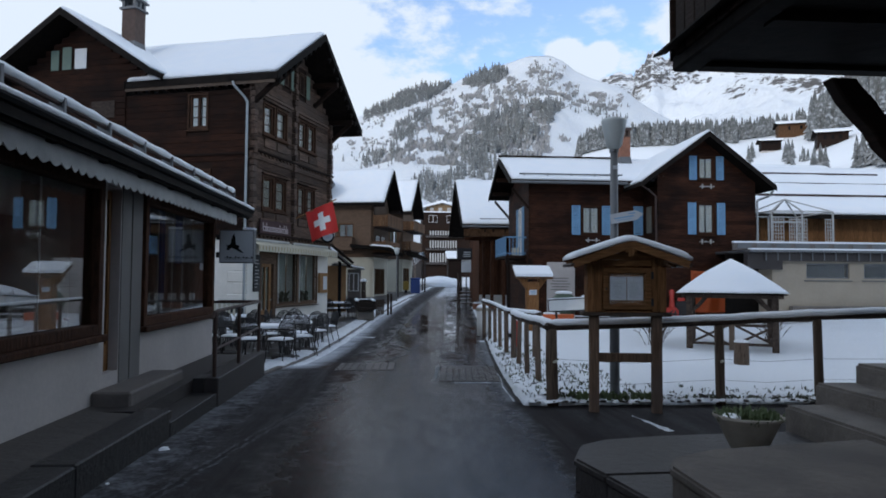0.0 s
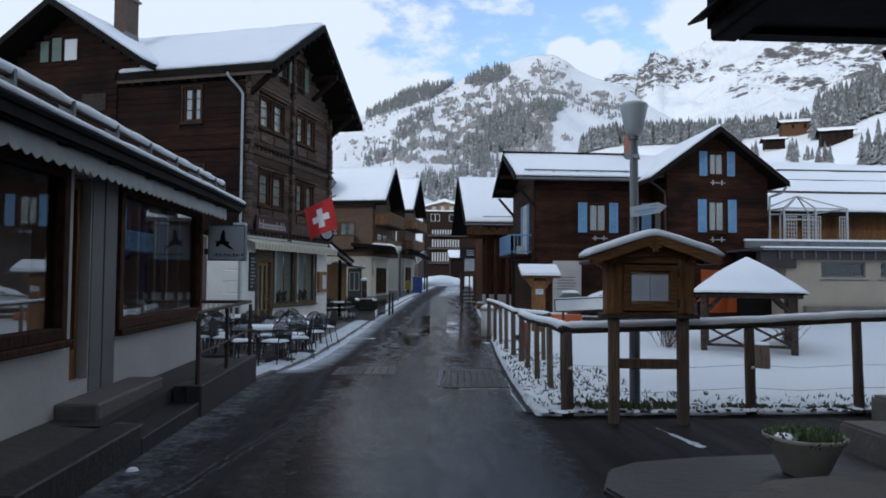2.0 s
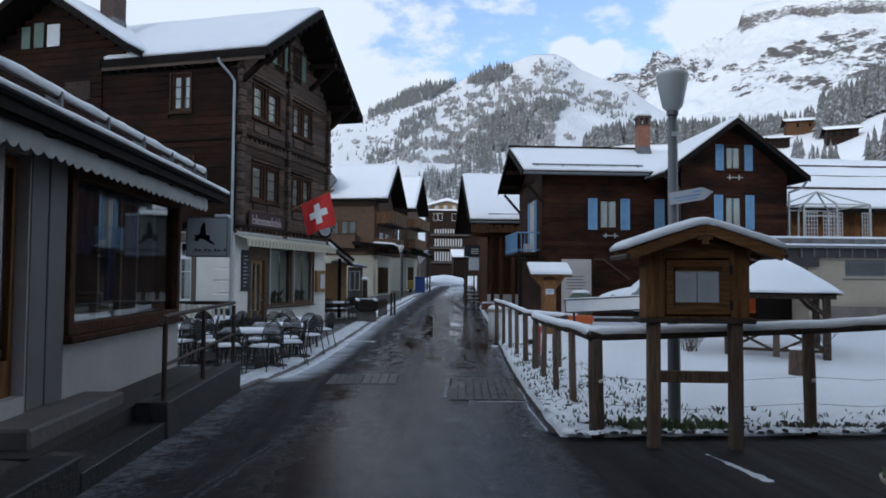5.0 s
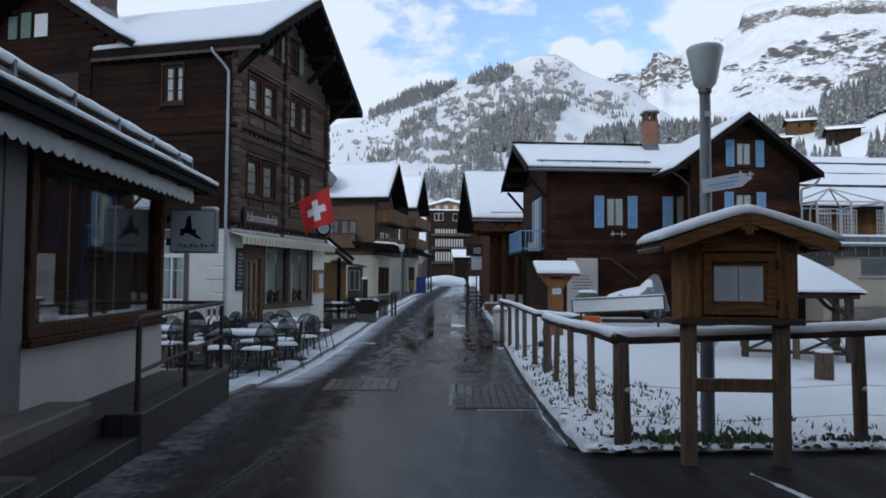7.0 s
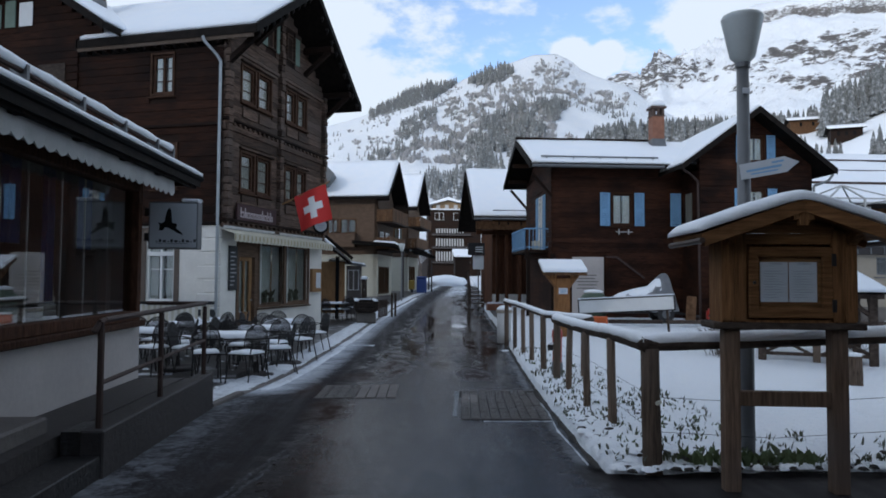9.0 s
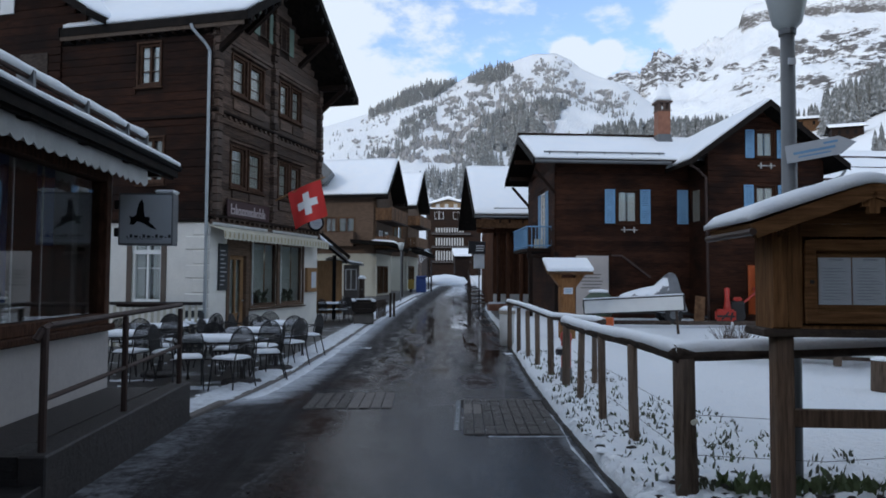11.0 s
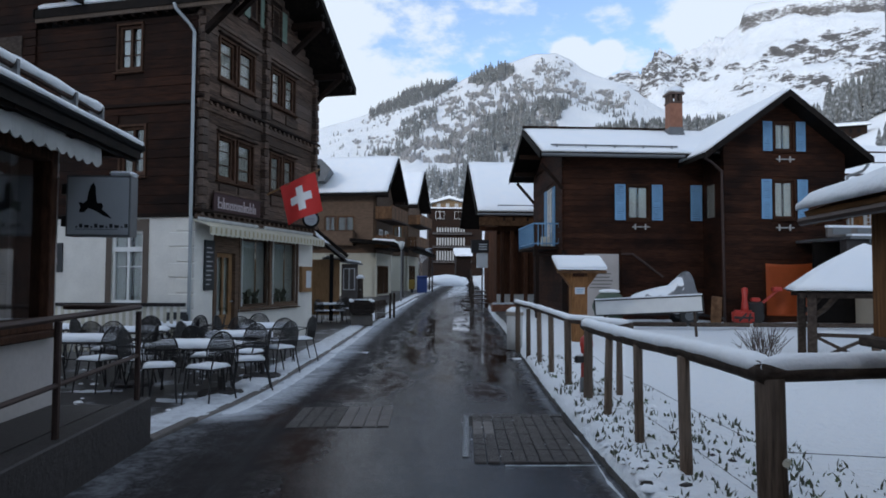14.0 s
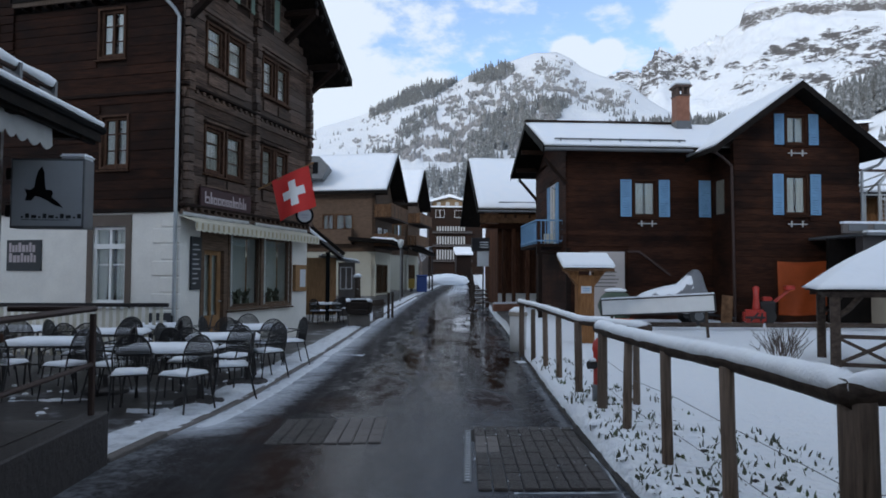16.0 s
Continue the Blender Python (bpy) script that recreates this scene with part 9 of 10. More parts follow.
# ---- jettied house and stone steps beside the lane ----
def make_jetty_house():
    h = thing("jettied_house", pose(0, 0, 0), "dark timber house with an overhanging balcony above stone steps", "house")
    part("wall", boxes((4.85, 5.05, -9, 6.0, -0.2, 9.0), (5.05, 12, 5.8, 6.0, -0.2, 9.0)), wood_dark, h)
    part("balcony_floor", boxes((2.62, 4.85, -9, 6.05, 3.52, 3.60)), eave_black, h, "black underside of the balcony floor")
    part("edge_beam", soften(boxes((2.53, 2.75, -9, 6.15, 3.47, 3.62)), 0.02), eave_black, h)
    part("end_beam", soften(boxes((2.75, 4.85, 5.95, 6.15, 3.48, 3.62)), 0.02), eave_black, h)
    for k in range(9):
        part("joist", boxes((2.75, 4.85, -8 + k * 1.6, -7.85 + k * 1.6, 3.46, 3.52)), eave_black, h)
    me = to_mesh("rail_board", soften(boxes((0, 0.03, 0, 0.185, 0, 1.05)), 0.008), wood_dark)
    y = -3.0
    while y < 6.0:
        share("rail_board", me, h, Matrix.Translation((2.50, y, 3.58)))
        y += 0.2
    me = to_mesh("rail_board", soften(boxes((0, 0.185, 0, 0.03, 0, 1.05)), 0.008), wood_dark)
    x = 2.52
    while x < 4.8:
        share("rail_board", me, h, Matrix.Translation((x, 6.15, 3.58)))
        x += 0.2
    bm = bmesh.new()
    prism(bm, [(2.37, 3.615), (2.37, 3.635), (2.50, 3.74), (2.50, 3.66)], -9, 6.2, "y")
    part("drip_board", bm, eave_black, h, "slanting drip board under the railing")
    part("hand_rail", boxes((2.45, 2.60, -9, 6.2, 4.62, 4.72)), wood_dark, h)
    # carved brace
    bm = bmesh.new()
    low = [(3.92, 3.40), (4.05, 3.18), (4.20, 3.02), (4.30, 2.92), (4.38, 2.78), (4.55, 2.62), (4.85, 2.30)]
    up = [(4.85, 2.75), (4.62, 2.92), (4.50, 3.05), (4.42, 3.08), (4.34, 3.20), (4.22, 3.32), (4.16, 3.40)]
    prism(bm, low + up, 5.92, 6.08, "y")
    part("brace", soften(bm, 0.015), wood_dark, h, "carved timber brace")
    gable_roof(h, -9.8, -7.6, -1.6, 6.3, 9.2, 6.6, -10, 7.2, pose(0, 0, 0, 0, 0, 90), th=0.2, deep=0.15)
    return h


make_jetty_house()

for name, pts, z, lab in (
        ("stone_landing", [(1.36, 5.2), (1.52, 5.62), (1.76, 5.80), (2.3, 5.93), (3.55, 6.05), (3.55, 4.86), (1.95, 4.80), (1.46, 4.765)], 0.20, "worn grey stone slab beside the lane"),
        ("stone_landing", [(1.463, 4.757), (1.95, 4.793), (3.55, 4.853), (3.55, 0.5), (1.62, 0.5), (1.58, 4.2)], 0.197, "paler worn stone slab beside the lane"),
        ("stone_landing", [(1.73, 4.28), (1.84, 4.5), (2.2, 4.70), (3.5, 4.95), (3.5, 0.6), (1.80, 0.6)], 0.385, "worn grey stone slab, second course")):
    landing = thing(name, Matrix.Identity(4), lab, "stone step", "stone landings")
    mat = stone_dark if z > 0.3 else stone_wet
    mx, my = sum(p[0] for p in pts) / len(pts), sum(p[1] for p in pts) / len(pts)
    bm = bmesh.new()
    prism(bm, [(mx + (a - mx) * 0.985, my + (b - my) * 0.985) for a, b in pts], -0.2, z - 0.071, "z")
    bmesh.ops.recalc_face_normals(bm, faces=bm.faces)
    part("base", bm, mat, landing)
    bm = bmesh.new()
    prism(bm, pts, z - 0.07, z, "z")
    bmesh.ops.recalc_face_normals(bm, faces=bm.faces)
    part("slab", soften(bm, 0.018, 2), mat, landing)
for x0, y1, z in ((3.56, 6.15, 0.42), (4.02, 6.42, 0.58), (4.40, 6.38, 0.77)):
    lone("stone_step", soften(boxes((x0, 6.2 if x0 < 4 else 6.9, 3.0, y1, -0.2 if x0 < 4 else z - 0.25, z)), 0.025, 2), stone, Matrix.Identity(4), "worn grey stone stair step", "stone step", "stone stair")


def make_planter():
    p = thing("flower_bowl", pose(2.84, 5.42, 0.205) @ Matrix.Scale(0.86, 4), "stone-grey conical flower bowl with low green plants", "planter")
    bm = bmesh.new()
    lathe(bm, [(0.15, 0.0), (0.17, 0.02), (0.28, 0.26), (0.31, 0.285), (0.315, 0.31), (0.29, 0.315), (0.27, 0.27), (0.02, 0.25)], 28)
    part("bowl", bm, terracotta, p, smooth=True)
    bm = bmesh.new()
    rng = random.Random(3)
    for _ in range(900):
        a, r = rng.uniform(0, 6.28), 0.26 * math.sqrt(rng.random())
        q = Vector((r * math.cos(a), r * math.sin(a), 0.24))
        d = Vector((rng.gauss(0, .6) + 0.8 * math.cos(a) * r, rng.gauss(0, .6) + 0.8 * math.sin(a) * r, 1)).normalized() * rng.uniform(0.05, 0.15)
        s = Vector((rng.gauss(0, 1), rng.gauss(0, 1), 0)).normalized() * 0.012
        v = [bm.verts.new(t) for t in (q - s, q + s, q + d * 0.6 + s * 1.3, q + d, q + d * 0.6 - s * 1.3)]
        bm.faces.new(v)
    part("foliage", bm, leaf_fresh, p, "low green plants")
    bm = bmesh.new()
    bmesh.ops.create_icosphere(bm, subdivisions=3, radius=1.0)
    for v in bm.verts:
        v.co = Vector((-0.19 + v.co.x * 0.08, -0.05 + v.co.y * 0.11, 0.31 + v.co.z * 0.022)) + Vector(noise.noise_vector(v.co * 2)) * 0.012
    part("snow_patch", bm, snow, p, smooth=True)


make_planter()


# ---- café tables and chairs ----
def make_table(w, d):
    t = thing("cafe_table", Matrix.Identity(4), "round-edged metal cafe table under a slab of snow", "table", "cafe tables on the terrace")
    part("tabletop", soften(boxes((-w / 2, w / 2, -d / 2, d / 2, 0.615, 0.64)), 0.01), iron, t)
    bm = bmesh.new()
    n = 14
    top, low = [], []
    for i in range(n + 1):
        a, b = [], []
        for j in range(n + 1):
            u, v = -1 + 2 * i / n, -1 + 2 * j / n
            e = min(1.0, (1 - max(abs(u), abs(v))) * 7 + 0.15)
            a.append(bm.verts.new((u * w / 2, v * d / 2, 0.642 + 0.075 * math.sqrt(e) + 0.006 * noise.noise(Vector((u * 3, v * 3, w))))))
            b.append(bm.verts.new((u * w / 2 * .99, v * d / 2 * .99, 0.641)))
        top.append(a), low.append(b)
    for i in range(n):
        for j in range(n):
            bm.faces.new((top[i][j], top[i + 1][j], top[i + 1][j + 1], top[i][j + 1]))
        for k in (0, n):
            bm.faces.new((low[i][k], low[i + 1][k], top[i + 1][k], top[i][k]))
            bm.faces.new((low[k][i], low[k][i + 1], top[k][i + 1], top[k][i]))
    part("snow_cover", bm, snow, t, "even slab of snow", smooth=True)
    for sx in (-1, 1):
        for sy in (-1, 1):
            part("leg", tubes(((sx * (w / 2 - .12), sy * (d / 2 - .1), 0.615), (sx * (w / 2 - .06), sy * (d / 2 - .04), 0.0), 0.014)), iron, t)
    part("stretcher", tubes(((-w / 2 + .1, 0, 0.35), (w / 2 - .1, 0, 0.35), 0.01)), iron, t)
    return t


def make_chair():
    """A garden chair of bent tube with a round mesh back."""
    c = thing("garden_chair", Matrix.Identity(4), "dark metal garden chair with a rounded mesh back and snowy seat", "chair", "garden chairs on the terrace")
    part("seat", soften(boxes((-0.20, 0.20, -0.20, 0.20, 0.43, 0.445)), 0.006), iron, c)
    bm = bmesh.new()
    n = 10
    top, low = [], []
    for i in range(n + 1):
        a, b = [], []
        for j in range(n + 1):
            u, v = -1 + 2 * i / n, -1 + 2 * j / n
            e = max(0.0, 1 - max(abs(u), abs(v)) ** 4)
            a.append(bm.verts.new((u * 0.20, v * 0.20, 0.448 + 0.05 * math.sqrt(e) + 0.008 * noise.noise(Vector((u * 2, v * 2, 9))))))
            b.append(bm.verts.new((u * 0.198, v * 0.198, 0.446)))
        top.append(a), low.append(b)
    for i in range(n):
        for j in range(n):
            bm.faces.new((top[i][j], top[i + 1][j], top[i + 1][j + 1], top[i][j + 1]))
        for k in (0, n):
            bm.faces.new((low[i][k], low[i + 1][k], top[i + 1][k], top[i][k]))
            bm.faces.new((low[k][i], low[k][i + 1], top[k][i + 1], top[k][i]))
    part("seat_snow", bm, snow, c, "cushion of snow on the seat", smooth=True)
    arc = [(0.215 * math.cos(a), 0.22 + 0.05 * math.sin(a), 0.62 + 0.25 * math.sin(a)) for a in [math.pi * k / 14 for k in range(15)]]
    bm = bmesh.new()
    path_tube(bm, [(0.20, 0.19, 0.44), *arc, (-0.20, 0.19, 0.44)], 0.011, 6)
    bk = part("back_frame", bm, iron, c)
    bm = bmesh.new()
    for k in range(1, 22):
        x = -0.20 + 0.40 * k / 22
        z = 0.62 + 0.25 * math.sqrt(max(0, 1 - (x / 0.215) ** 2))
        tube(bm, (x, 0.21, 0.47), (x, 0.22 + 0.05 * (z - 0.62) / 0.25, z), 0.005, None, 3)
    for k in range(18):
        z = 0.49 + 0.02 * k
        hw = 0.20 if z < 0.62 else 0.215 * math.sqrt(max(0, 1 - ((z - 0.62) / 0.25) ** 2))
        tube(bm, (-hw, 0.225, z), (hw, 0.225, z), 0.005, None, 3)
    part("back_mesh", bm, iron, bk, "dark wire mesh")
    for sx in (-1, 1):
        part("leg", tubes(((sx * 0.19, -0.18, 0.44), (sx * 0.21, -0.24, 0.0), 0.011)), iron, c)
        part("leg", tubes(((sx * 0.19, 0.19, 0.44), (sx * 0.20, 0.30, 0.0), 0.011)), iron, c)
        bm = bmesh.new()
        path_tube(bm, [(sx * 0.215, 0.23, 0.64), (sx * 0.25, 0.0, 0.66), (sx * 0.24, -0.18, 0.62), (sx * 0.19, -0.18, 0.44)], 0.010, 6)
        part("armrest", bm, iron, c)
    return c


first_table = make_table(1.08, 0.74)
TABLES = [(-2.76, 15.15, 6), (-4.73, 16.2, 4), (-4.66, 18.1, 8), (-4.55, 19.6, 16), (-2.56, 17.0, 10), (-2.53, 19.3, 14), (-6.6, 18.9, 5), (-6.9, 16.6, 0), (-2.6, 31.6, 10)]
first_chair = make_chair()
CHAIRS = [(-2.33, 14.36, -25), (-2.98, 14.48, 18), (-3.52, 15.3, 85), (-2.0, 15.25, -75), (-2.75, 15.75, 8), (-2.28, 16.32, -20), (-3.3, 17.1, 82), (-1.93, 17.05, -40), (-2.6, 17.62, 6), (-2.95, 16.3, 160),
          (-1.84, 18.85, -60), (-2.85, 19.95, 10), (-2.2, 18.62, -150), (-3.3, 19.35, 85), (-2.9, 18.65, 20), (-4.1, 15.35, -25), (-4.95, 15.5, 170), (-3.92, 16.3, -80), (-4.6, 16.82, 5), (-5.5, 16.2, 90),
          (-4.95, 17.4, 170), (-3.85, 18.2, -85), (-4.35, 17.45, -20), (-4.7, 18.75, 0), (-5.45, 18.1, 90), (-3.95, 19.0, -30), (-4.6, 19.0, 175), (-3.75, 19.75, -75), (-6.2, 18.3, 190), (-6.0, 16.0, 190), (-6.2, 17.3, 10),
          (-2.75, 30.6, 150), (-2.2, 30.9, 210), (-3.0, 32.2, 20), (-2.2, 32.4, 330), (-3.6, 31.2, 100)]
for first, spots in ((first_table, TABLES), (first_chair, CHAIRS)):
    x, y, a = spots[0]
    first.matrix_world = pose(x, y, level(y) - 0.03, 0, 0, a)
    for x, y, a in spots[1:]:
        copy_thing(first, pose(x, y, level(y) - 0.03, 0, 0, a))
# terrace dividers: low pale slatted fence by the shop, sunshade feet
df = thing("slatted_fence", pose(-8.6, 19.3, -0.15), "low pale slatted fence with a dark rail", "fence")
for k in range(34):
    part("slat", boxes((k * 0.13, k * 0.13 + 0.06, 0, 0.02, 0.1, 0.98)), cloth_awning, df)
part("rail", boxes((-0.05, 4.45, -0.03, 0.05, 0.98, 1.05)), iron, df)
for x, y in ((-2.32, 14.95), (-2.1, 16.6), (-3.85, 15.9)):
    bm = bmesh.new()
    lathe(bm, [(0.30, 0.0), (0.30, 0.05), (0.27, 0.07), (0.04, 0.08), (0.03, 0.25)], 20)
    lone("sunshade_foot", bm, concrete_dark, pose(x, y, level(y) - 0.03), "round dark sunshade foot on the terrace", "sunshade foot", "sunshade feet")
an = thing("sandwich_board", pose(-4.72, 19.85, -0.16, 0, 0, 10), "small folding blackboard by the corner", "blackboard")
part("front", soften(boxes((0, 0.42, 0, 0.03, 0, 0.85)), 0.01), slate, an)
part("lettering", boxes((0.06, 0.34, -0.006, 0.0, 0.66, 0.70), (0.08, 0.3, -0.006, 0.0, 0.56, 0.59), (0.06, 0.33, -0.006, 0.0, 0.46, 0.49)), chalk, an)
part("back", boxes((0, 0.42, 0.22, 0.25, 0, 0.8)), slate, an)
part("shade", soften(boxes((5.0 - 5.0, 0.42, 0.031, 0.219, 0.78, 0.8)), 0.004), slate, an)


# snow crumbs and clods along the edges
def crumbs(name, spots, seed, label, size=0.05):
    rng = random.Random(seed)
    verts, faces = [], []
    for x0, x1, y0, y1, n, zf in spots:
        for _ in range(n):
            x, y, s = rng.uniform(x0, x1), rng.uniform(y0, y1), size * rng.uniform(0.3, 1.2)
            if name != "snow_flecks" and 1.0 < x < right_edge(y) + 0.12:
                continue
            z = zf(x, y)
            b = len(verts)
            for k in range(6):
                a = k * math.pi / 3
                q = rng.uniform(.7, 1.3)
                verts.append((x + s * math.cos(a) * q, y + s * math.sin(a) * q, z - 0.005))
                verts.append((x + 0.62 * s * math.cos(a) * q, y + 0.62 * s * math.sin(a) * q, z + s * rng.uniform(0.25, 0.4)))
            verts.append((x, y, z + s * 0.42))
            for k in range(6):
                w = (k + 1) % 6
                faces += [(b + 2 * k, b + 2 * w, b + 2 * w + 1, b + 2 * k + 1), (b + 2 * k + 1, b + 2 * w + 1, b + 12)]
    me = bpy.data.meshes.new(name)
    me.from_pydata(verts, [], faces)
    me.materials.append(snow)
    return tagged(new(name, me), label, "snow", kind="stuff")


def clods(name, spots, seed, label, mat, size):
    ob = crumbs(name, spots, seed, label, size)
    ob.data.materials.clear()
    ob.data.materials.append(mat)
    ob.data.polygons.foreach_set("use_smooth", [True] * len(ob.data.polygons))


clods("snow_clods", [(1.72, 6.9, 8.84, 8.99, 230, lambda x, y: -0.03), (1.75, 3.0, 9.05, 13.5, 420, lambda x, y: field(x, y) + 0.012), (3.0, 6.5, 9.0, 9.7, 160, lambda x, y: field(x, y) + 0.005)], 21, "lumps of snow along the edge of the meadow", snow, 0.055)
clods("soil_clods", [(1.8, 6.9, 8.80, 8.93, 90, lambda x, y: -0.03), (1.9, 6.5, 8.95, 9.2, 60, lambda x, y: field(x, y) + 0.01), (1.75, 2.9, 9.1, 15.0, 50, lambda x, y: field(x, y) + 0.012)], 22, "dark clods of earth at the edge of the snow", soil, 0.045)
crumbs("snow_crumbs", [(-5.5, -2.2, 13.8, 20.5, 60, lambda x, y: level(y) - 0.03), (-2.2, -2.12, 4.4, 12.2, 3, road_height)], 4, "small clods of snow on the paving", 0.05)


crumbs("snow_flecks", [(0.75, 1.85, 11.2, 13.2, 70, lambda x, y: road_height(x, y) + 0.014)], 44, "flecks of snow in the joints of the setts", 0.010)


# ---- plants that pierce the snow along the fence ----
def tufts(name, spots, seed, label, mat, h0, h1, wide):
    rng = random.Random(seed)
    verts, faces = [], []
    for x0, x1, y0, y1, n in spots:
        for _ in range(n):
            x, y = rng.uniform(x0, x1), rng.uniform(y0, y1)
            if x < right_edge(y) + 0.13:
                continue
            z = field(x, y)
            for _ in range(rng.randint(1, 4)):
                d = Vector((rng.gauss(0, .22), rng.gauss(0, .22), 1)).normalized() * rng.uniform(h0, h1)
                s = Vector((rng.gauss(0, 1), rng.gauss(0, 1), 0)).normalized() * wide * rng.uniform(.6, 1.3)
                q = Vector((x + rng.gauss(0, .03), y + rng.gauss(0, .03), z - 0.01))
                bend = Vector((d.x, d.y, 0)) * 0.5
                b = len(verts)
                verts += [tuple(q - s * .7), tuple(q + s * .7), tuple(q + d * .62 + s), tuple(q + d + bend), tuple(q + d * .62 - s)]
                faces.append((b, b + 1, b + 2, b + 3, b + 4))
    me = bpy.data.meshes.new(name)
    me.from_pydata(verts, [], faces)
    me.materials.append(mat)
    return tagged(new(name, me), label, "plants", kind="stuff")


tufts("meadow_shoots", [(1.80, 2.7, 9.1, 15.0, 240), (2.7, 3.5, 9.1, 12.5, 110), (3.3, 6.5, 9.0, 9.8, 80), (2.35, 3.4, 14, 19, 90)], 6, "green shoots piercing the snow by the fence", leaf_olive, 0.03, 0.11, 0.011)
tufts("broad_shoots", [(1.95, 3.3, 9.2, 12.8, 34), (2.1, 3.2, 12.8, 16.5, 26)], 31, "broad green leaves piercing the snow by the fence", leaf_fresh, 0.04, 0.09, 0.013)
tufts("leafy_plants", [(2.3, 3.45, 8.88, 9.05, 60), (2.5, 3.3, 9.0, 9.3, 16)], 9, "dark green leafy plants at the foot of the board", leaf_fresh, 0.05, 0.12, 0.026)
tufts("edge_shoots", [(3.4, 6.6, 8.92, 9.06, 130), (1.7, 2.5, 8.9, 9.05, 15), (1.66, 2.1, 8.95, 13, 40)], 12, "brown-green stalks at the edge of the snow", leaf_olive, 0.03, 0.07, 0.012)

def slush_line(name, pts, wide, thick, seed, label):
    """A thin uneven ridge of slush along a line on the road."""
    rng = random.Random(seed)
    verts, faces = [], []
    fine = []
    for a, b in zip(pts, pts[1:]):
        n = max(2, int(math.dist(a, b) / 0.05))
        fine += [(a[0] + (b[0] - a[0]) * k / n, a[1] + (b[1] - a[1]) * k / n, b[0] - a[0], b[1] - a[1]) for k in range(n + 1)]
    for x, y, dx, dy in fine:
        d = math.hypot(dx, dy)
        nx, ny = -dy / d, dx / d
        w = wide * max(0.0, 0.55 + 1.4 * noise.noise(Vector((x * 3, y * 3, seed)))) * rng.uniform(0.7, 1.3)
        z = road_height(x, y)
        for k, hgt in ((-1, -0.006), (-0.4, thick), (0.4, thick), (1, -0.006)):
            verts.append((x + nx * w * k, y + ny * w * k, z + hgt * rng.uniform(0.6, 1.3) + 0.002))
    for i in range(len(fine) - 1):
        for k in range(3):
            faces.append((i * 4 + k, i * 4 + k + 1, i * 4 + k + 5, i * 4 + k + 4))
    me = bpy.data.meshes.new(name)
    me.from_pydata(verts, [], faces)
    me.materials.append(slush)
    return tagged(new(name, me), label, "snow", kind="stuff")


slush_line("slush", [(0.95, 13.24), (1.92, 13.25)], 0.014, 0.008, 3, "thin line of slush on the street")
slush_line("slush", [(1.74, 11.07), (0.95, 11.07)], 0.009, 0.006, 5, "thin line of slush on the street")
slush_line("slush", [(1.60, 9.2), (1.66, 10.6), (1.78, 11.6), (1.88, 13.3)], 0.016, 0.008, 7, "slush along the road edge")
slush_line("slush", [(-1.2, 20.5), (-0.6, 20.4)], 0.12, 0.02, 13, "patch of slush on the street")
slush_line("slush", [(2.3, 19.2), (2.7, 19.3)], 0.12, 0.02, 15, "patch of slush on the street")
slush_line("slush", [(-4.75, 15.25), (-3.75, 15.3)], 0.07, 0.03, 21, "strip of trodden snow on the terrace")
slush_line("slush", [(-3.0, 14.45), (-2.4, 14.35)], 0.05, 0.03, 22, "strip of trodden snow on the terrace")
slush_line("slush", [(2.86, 8.2), (2.92, 7.75), (2.97, 7.3)], 0.13, 0.006, 17, "streak of slush on the lane")

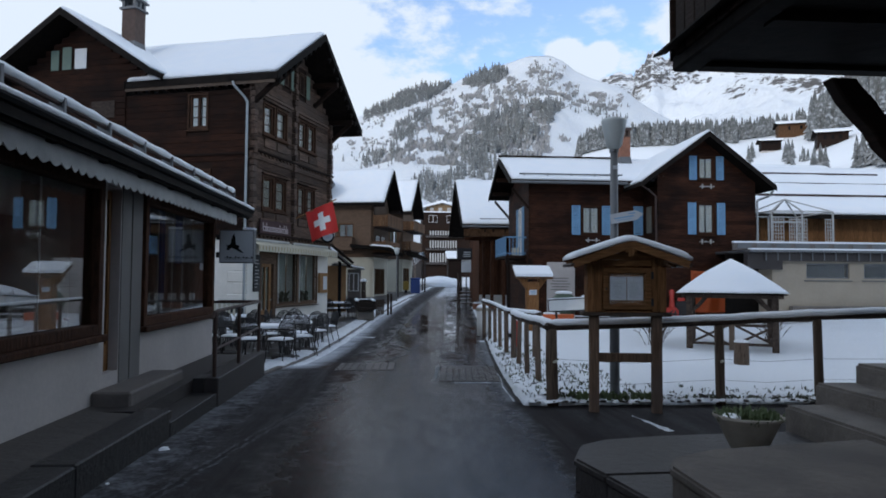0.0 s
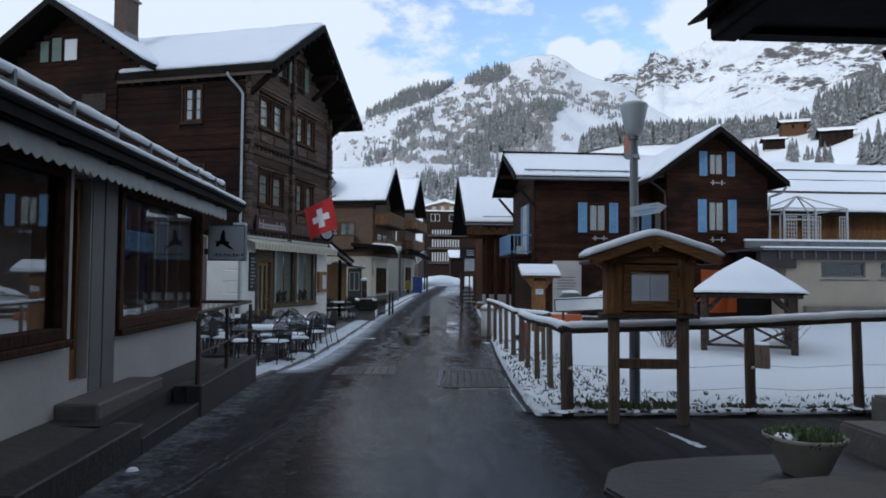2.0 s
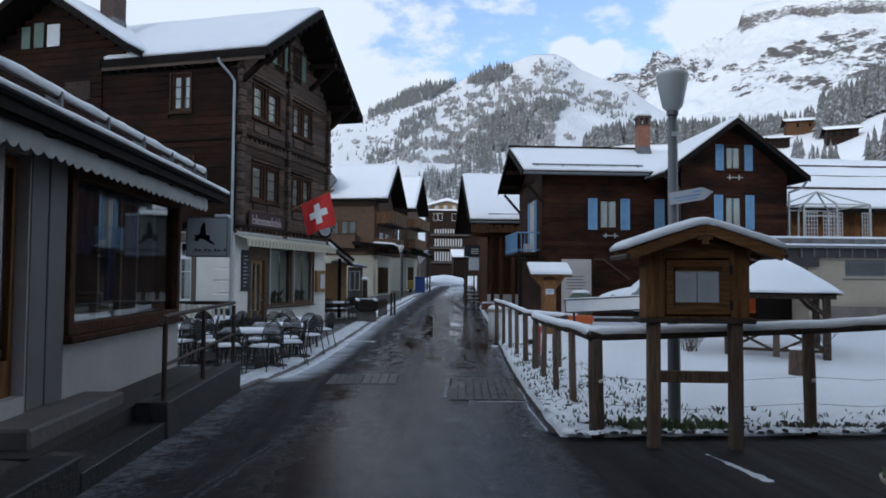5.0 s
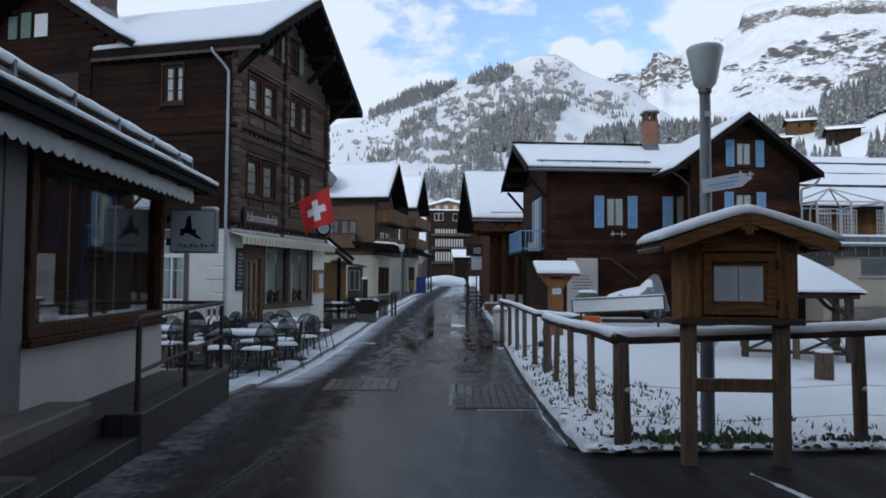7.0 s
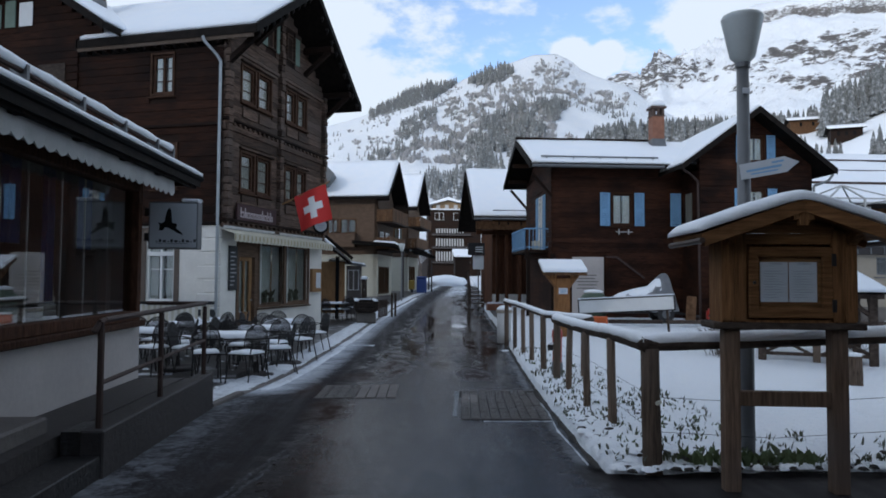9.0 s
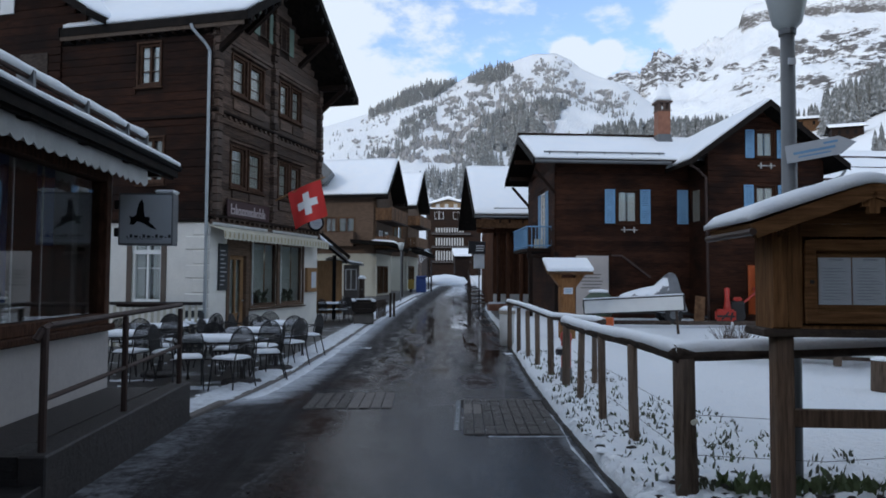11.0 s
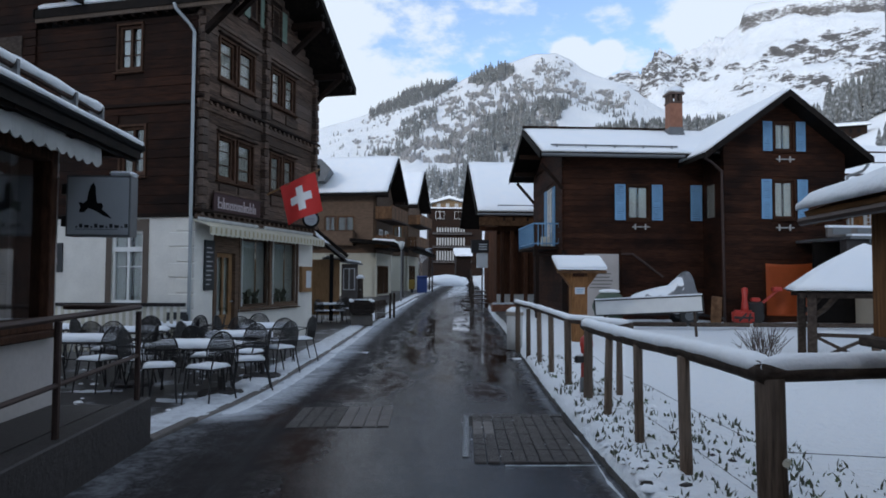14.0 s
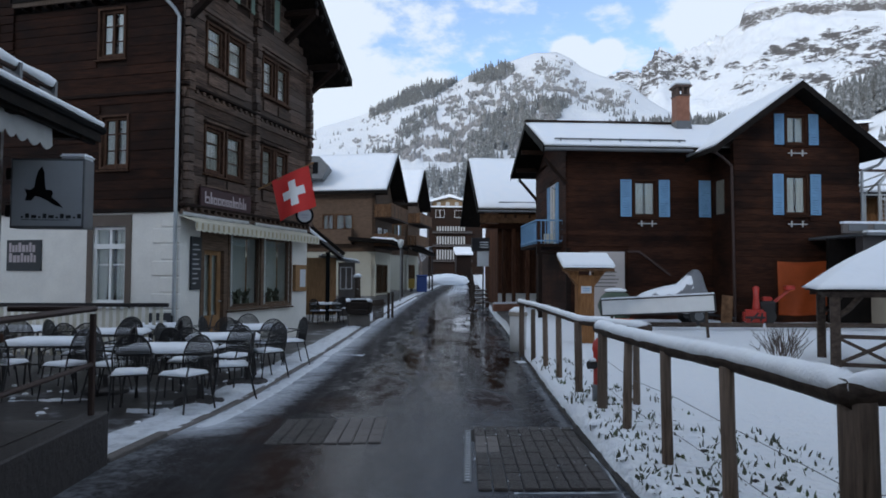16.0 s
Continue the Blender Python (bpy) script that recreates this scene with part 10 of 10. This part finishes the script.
# ---- paving inlets in the street ----
sett = {}
sett_light = {}
for w, l in ((0.135, 0.295), (0.112, 0.215)):
    sett_light[w] = to_mesh("sett", soften(boxes((0, w, 0, l, -0.05, 0.010)), 0.008), concrete)
    sett[w] = to_mesh("sett", soften(boxes((0, w, 0, l, -0.05, 0.010)), 0.008), sett_stone)


def paved_patch(name, x0, x1, y0, y1, w, l, label, slant, pale):
    p = thing(name, Matrix.Identity(4), label, "paving", kind="structure")
    bm = bmesh.new()
    prism(bm, [(x0 - 0.03, y0 - 0.03), (x1 + 0.06, y0 - 0.03), (x1 + 0.06 + slant * (y1 - y0), y1 + 0.05), (x0 - 0.03 + slant * (y1 - y0), y1 + 0.05)], -0.30, min(road_height(x0, y1), road_height(x1, y0)) + 0.004, "z")
    bmesh.ops.recalc_face_normals(bm, faces=bm.faces)
    part("bed", bm, soil, p, "dark wet grit between the stones")
    y = y0
    while y < y1 - 0.05:
        x = x0
        while x < x1 - 0.05:
            share("sett", sett_light[w] if pale(x, y) else sett[w], p, pose(x + slant * (y - y0), y, road_height(x, y) + 0.004 + RNG.uniform(-.003, .003), 0, 0, -math.degrees(math.atan(slant)) + RNG.uniform(-.3, .3)) @ Matrix.Diagonal((0.90, 0.965, 1, 1)))
            x += w
        y += l


paved_patch("paved_inlet", 0.71, 1.74, 11.15, 13.15, 0.112, 0.215, "wet stone setts let into the asphalt", 0.09, lambda x, y: x < 0.9 and 12.2 < y < 12.8)
paved_patch("paved_inlet", -1.09, 0.0, 12.62, 13.80, 0.135, 0.295, "wet stone setts let into the asphalt", 0.03, lambda x, y: x > -0.6)
dg = thing("drain_grate", pose(0.625, 11.35, road_height(0.7, 12) + 0.006, 0, 0, -5.6), "narrow steel drain slot in the street", "drain grate")
part("frame", boxes((0, 0.012, 0, 1.75, -0.03, 0.010), (0.043, 0.055, 0, 1.75, -0.03, 0.010)), zinc, dg)
for k in range(23):
    part("bar", boxes((0.012, 0.043, 0.02 + k * 0.075, 0.055 + k * 0.075, -0.03, 0.007)), zinc, dg)
part("slush_fill", boxes((0.0125, 0.0425, 0.01, 1.74, -0.03, 0.002)), slush, dg, "slush packed between the bars")
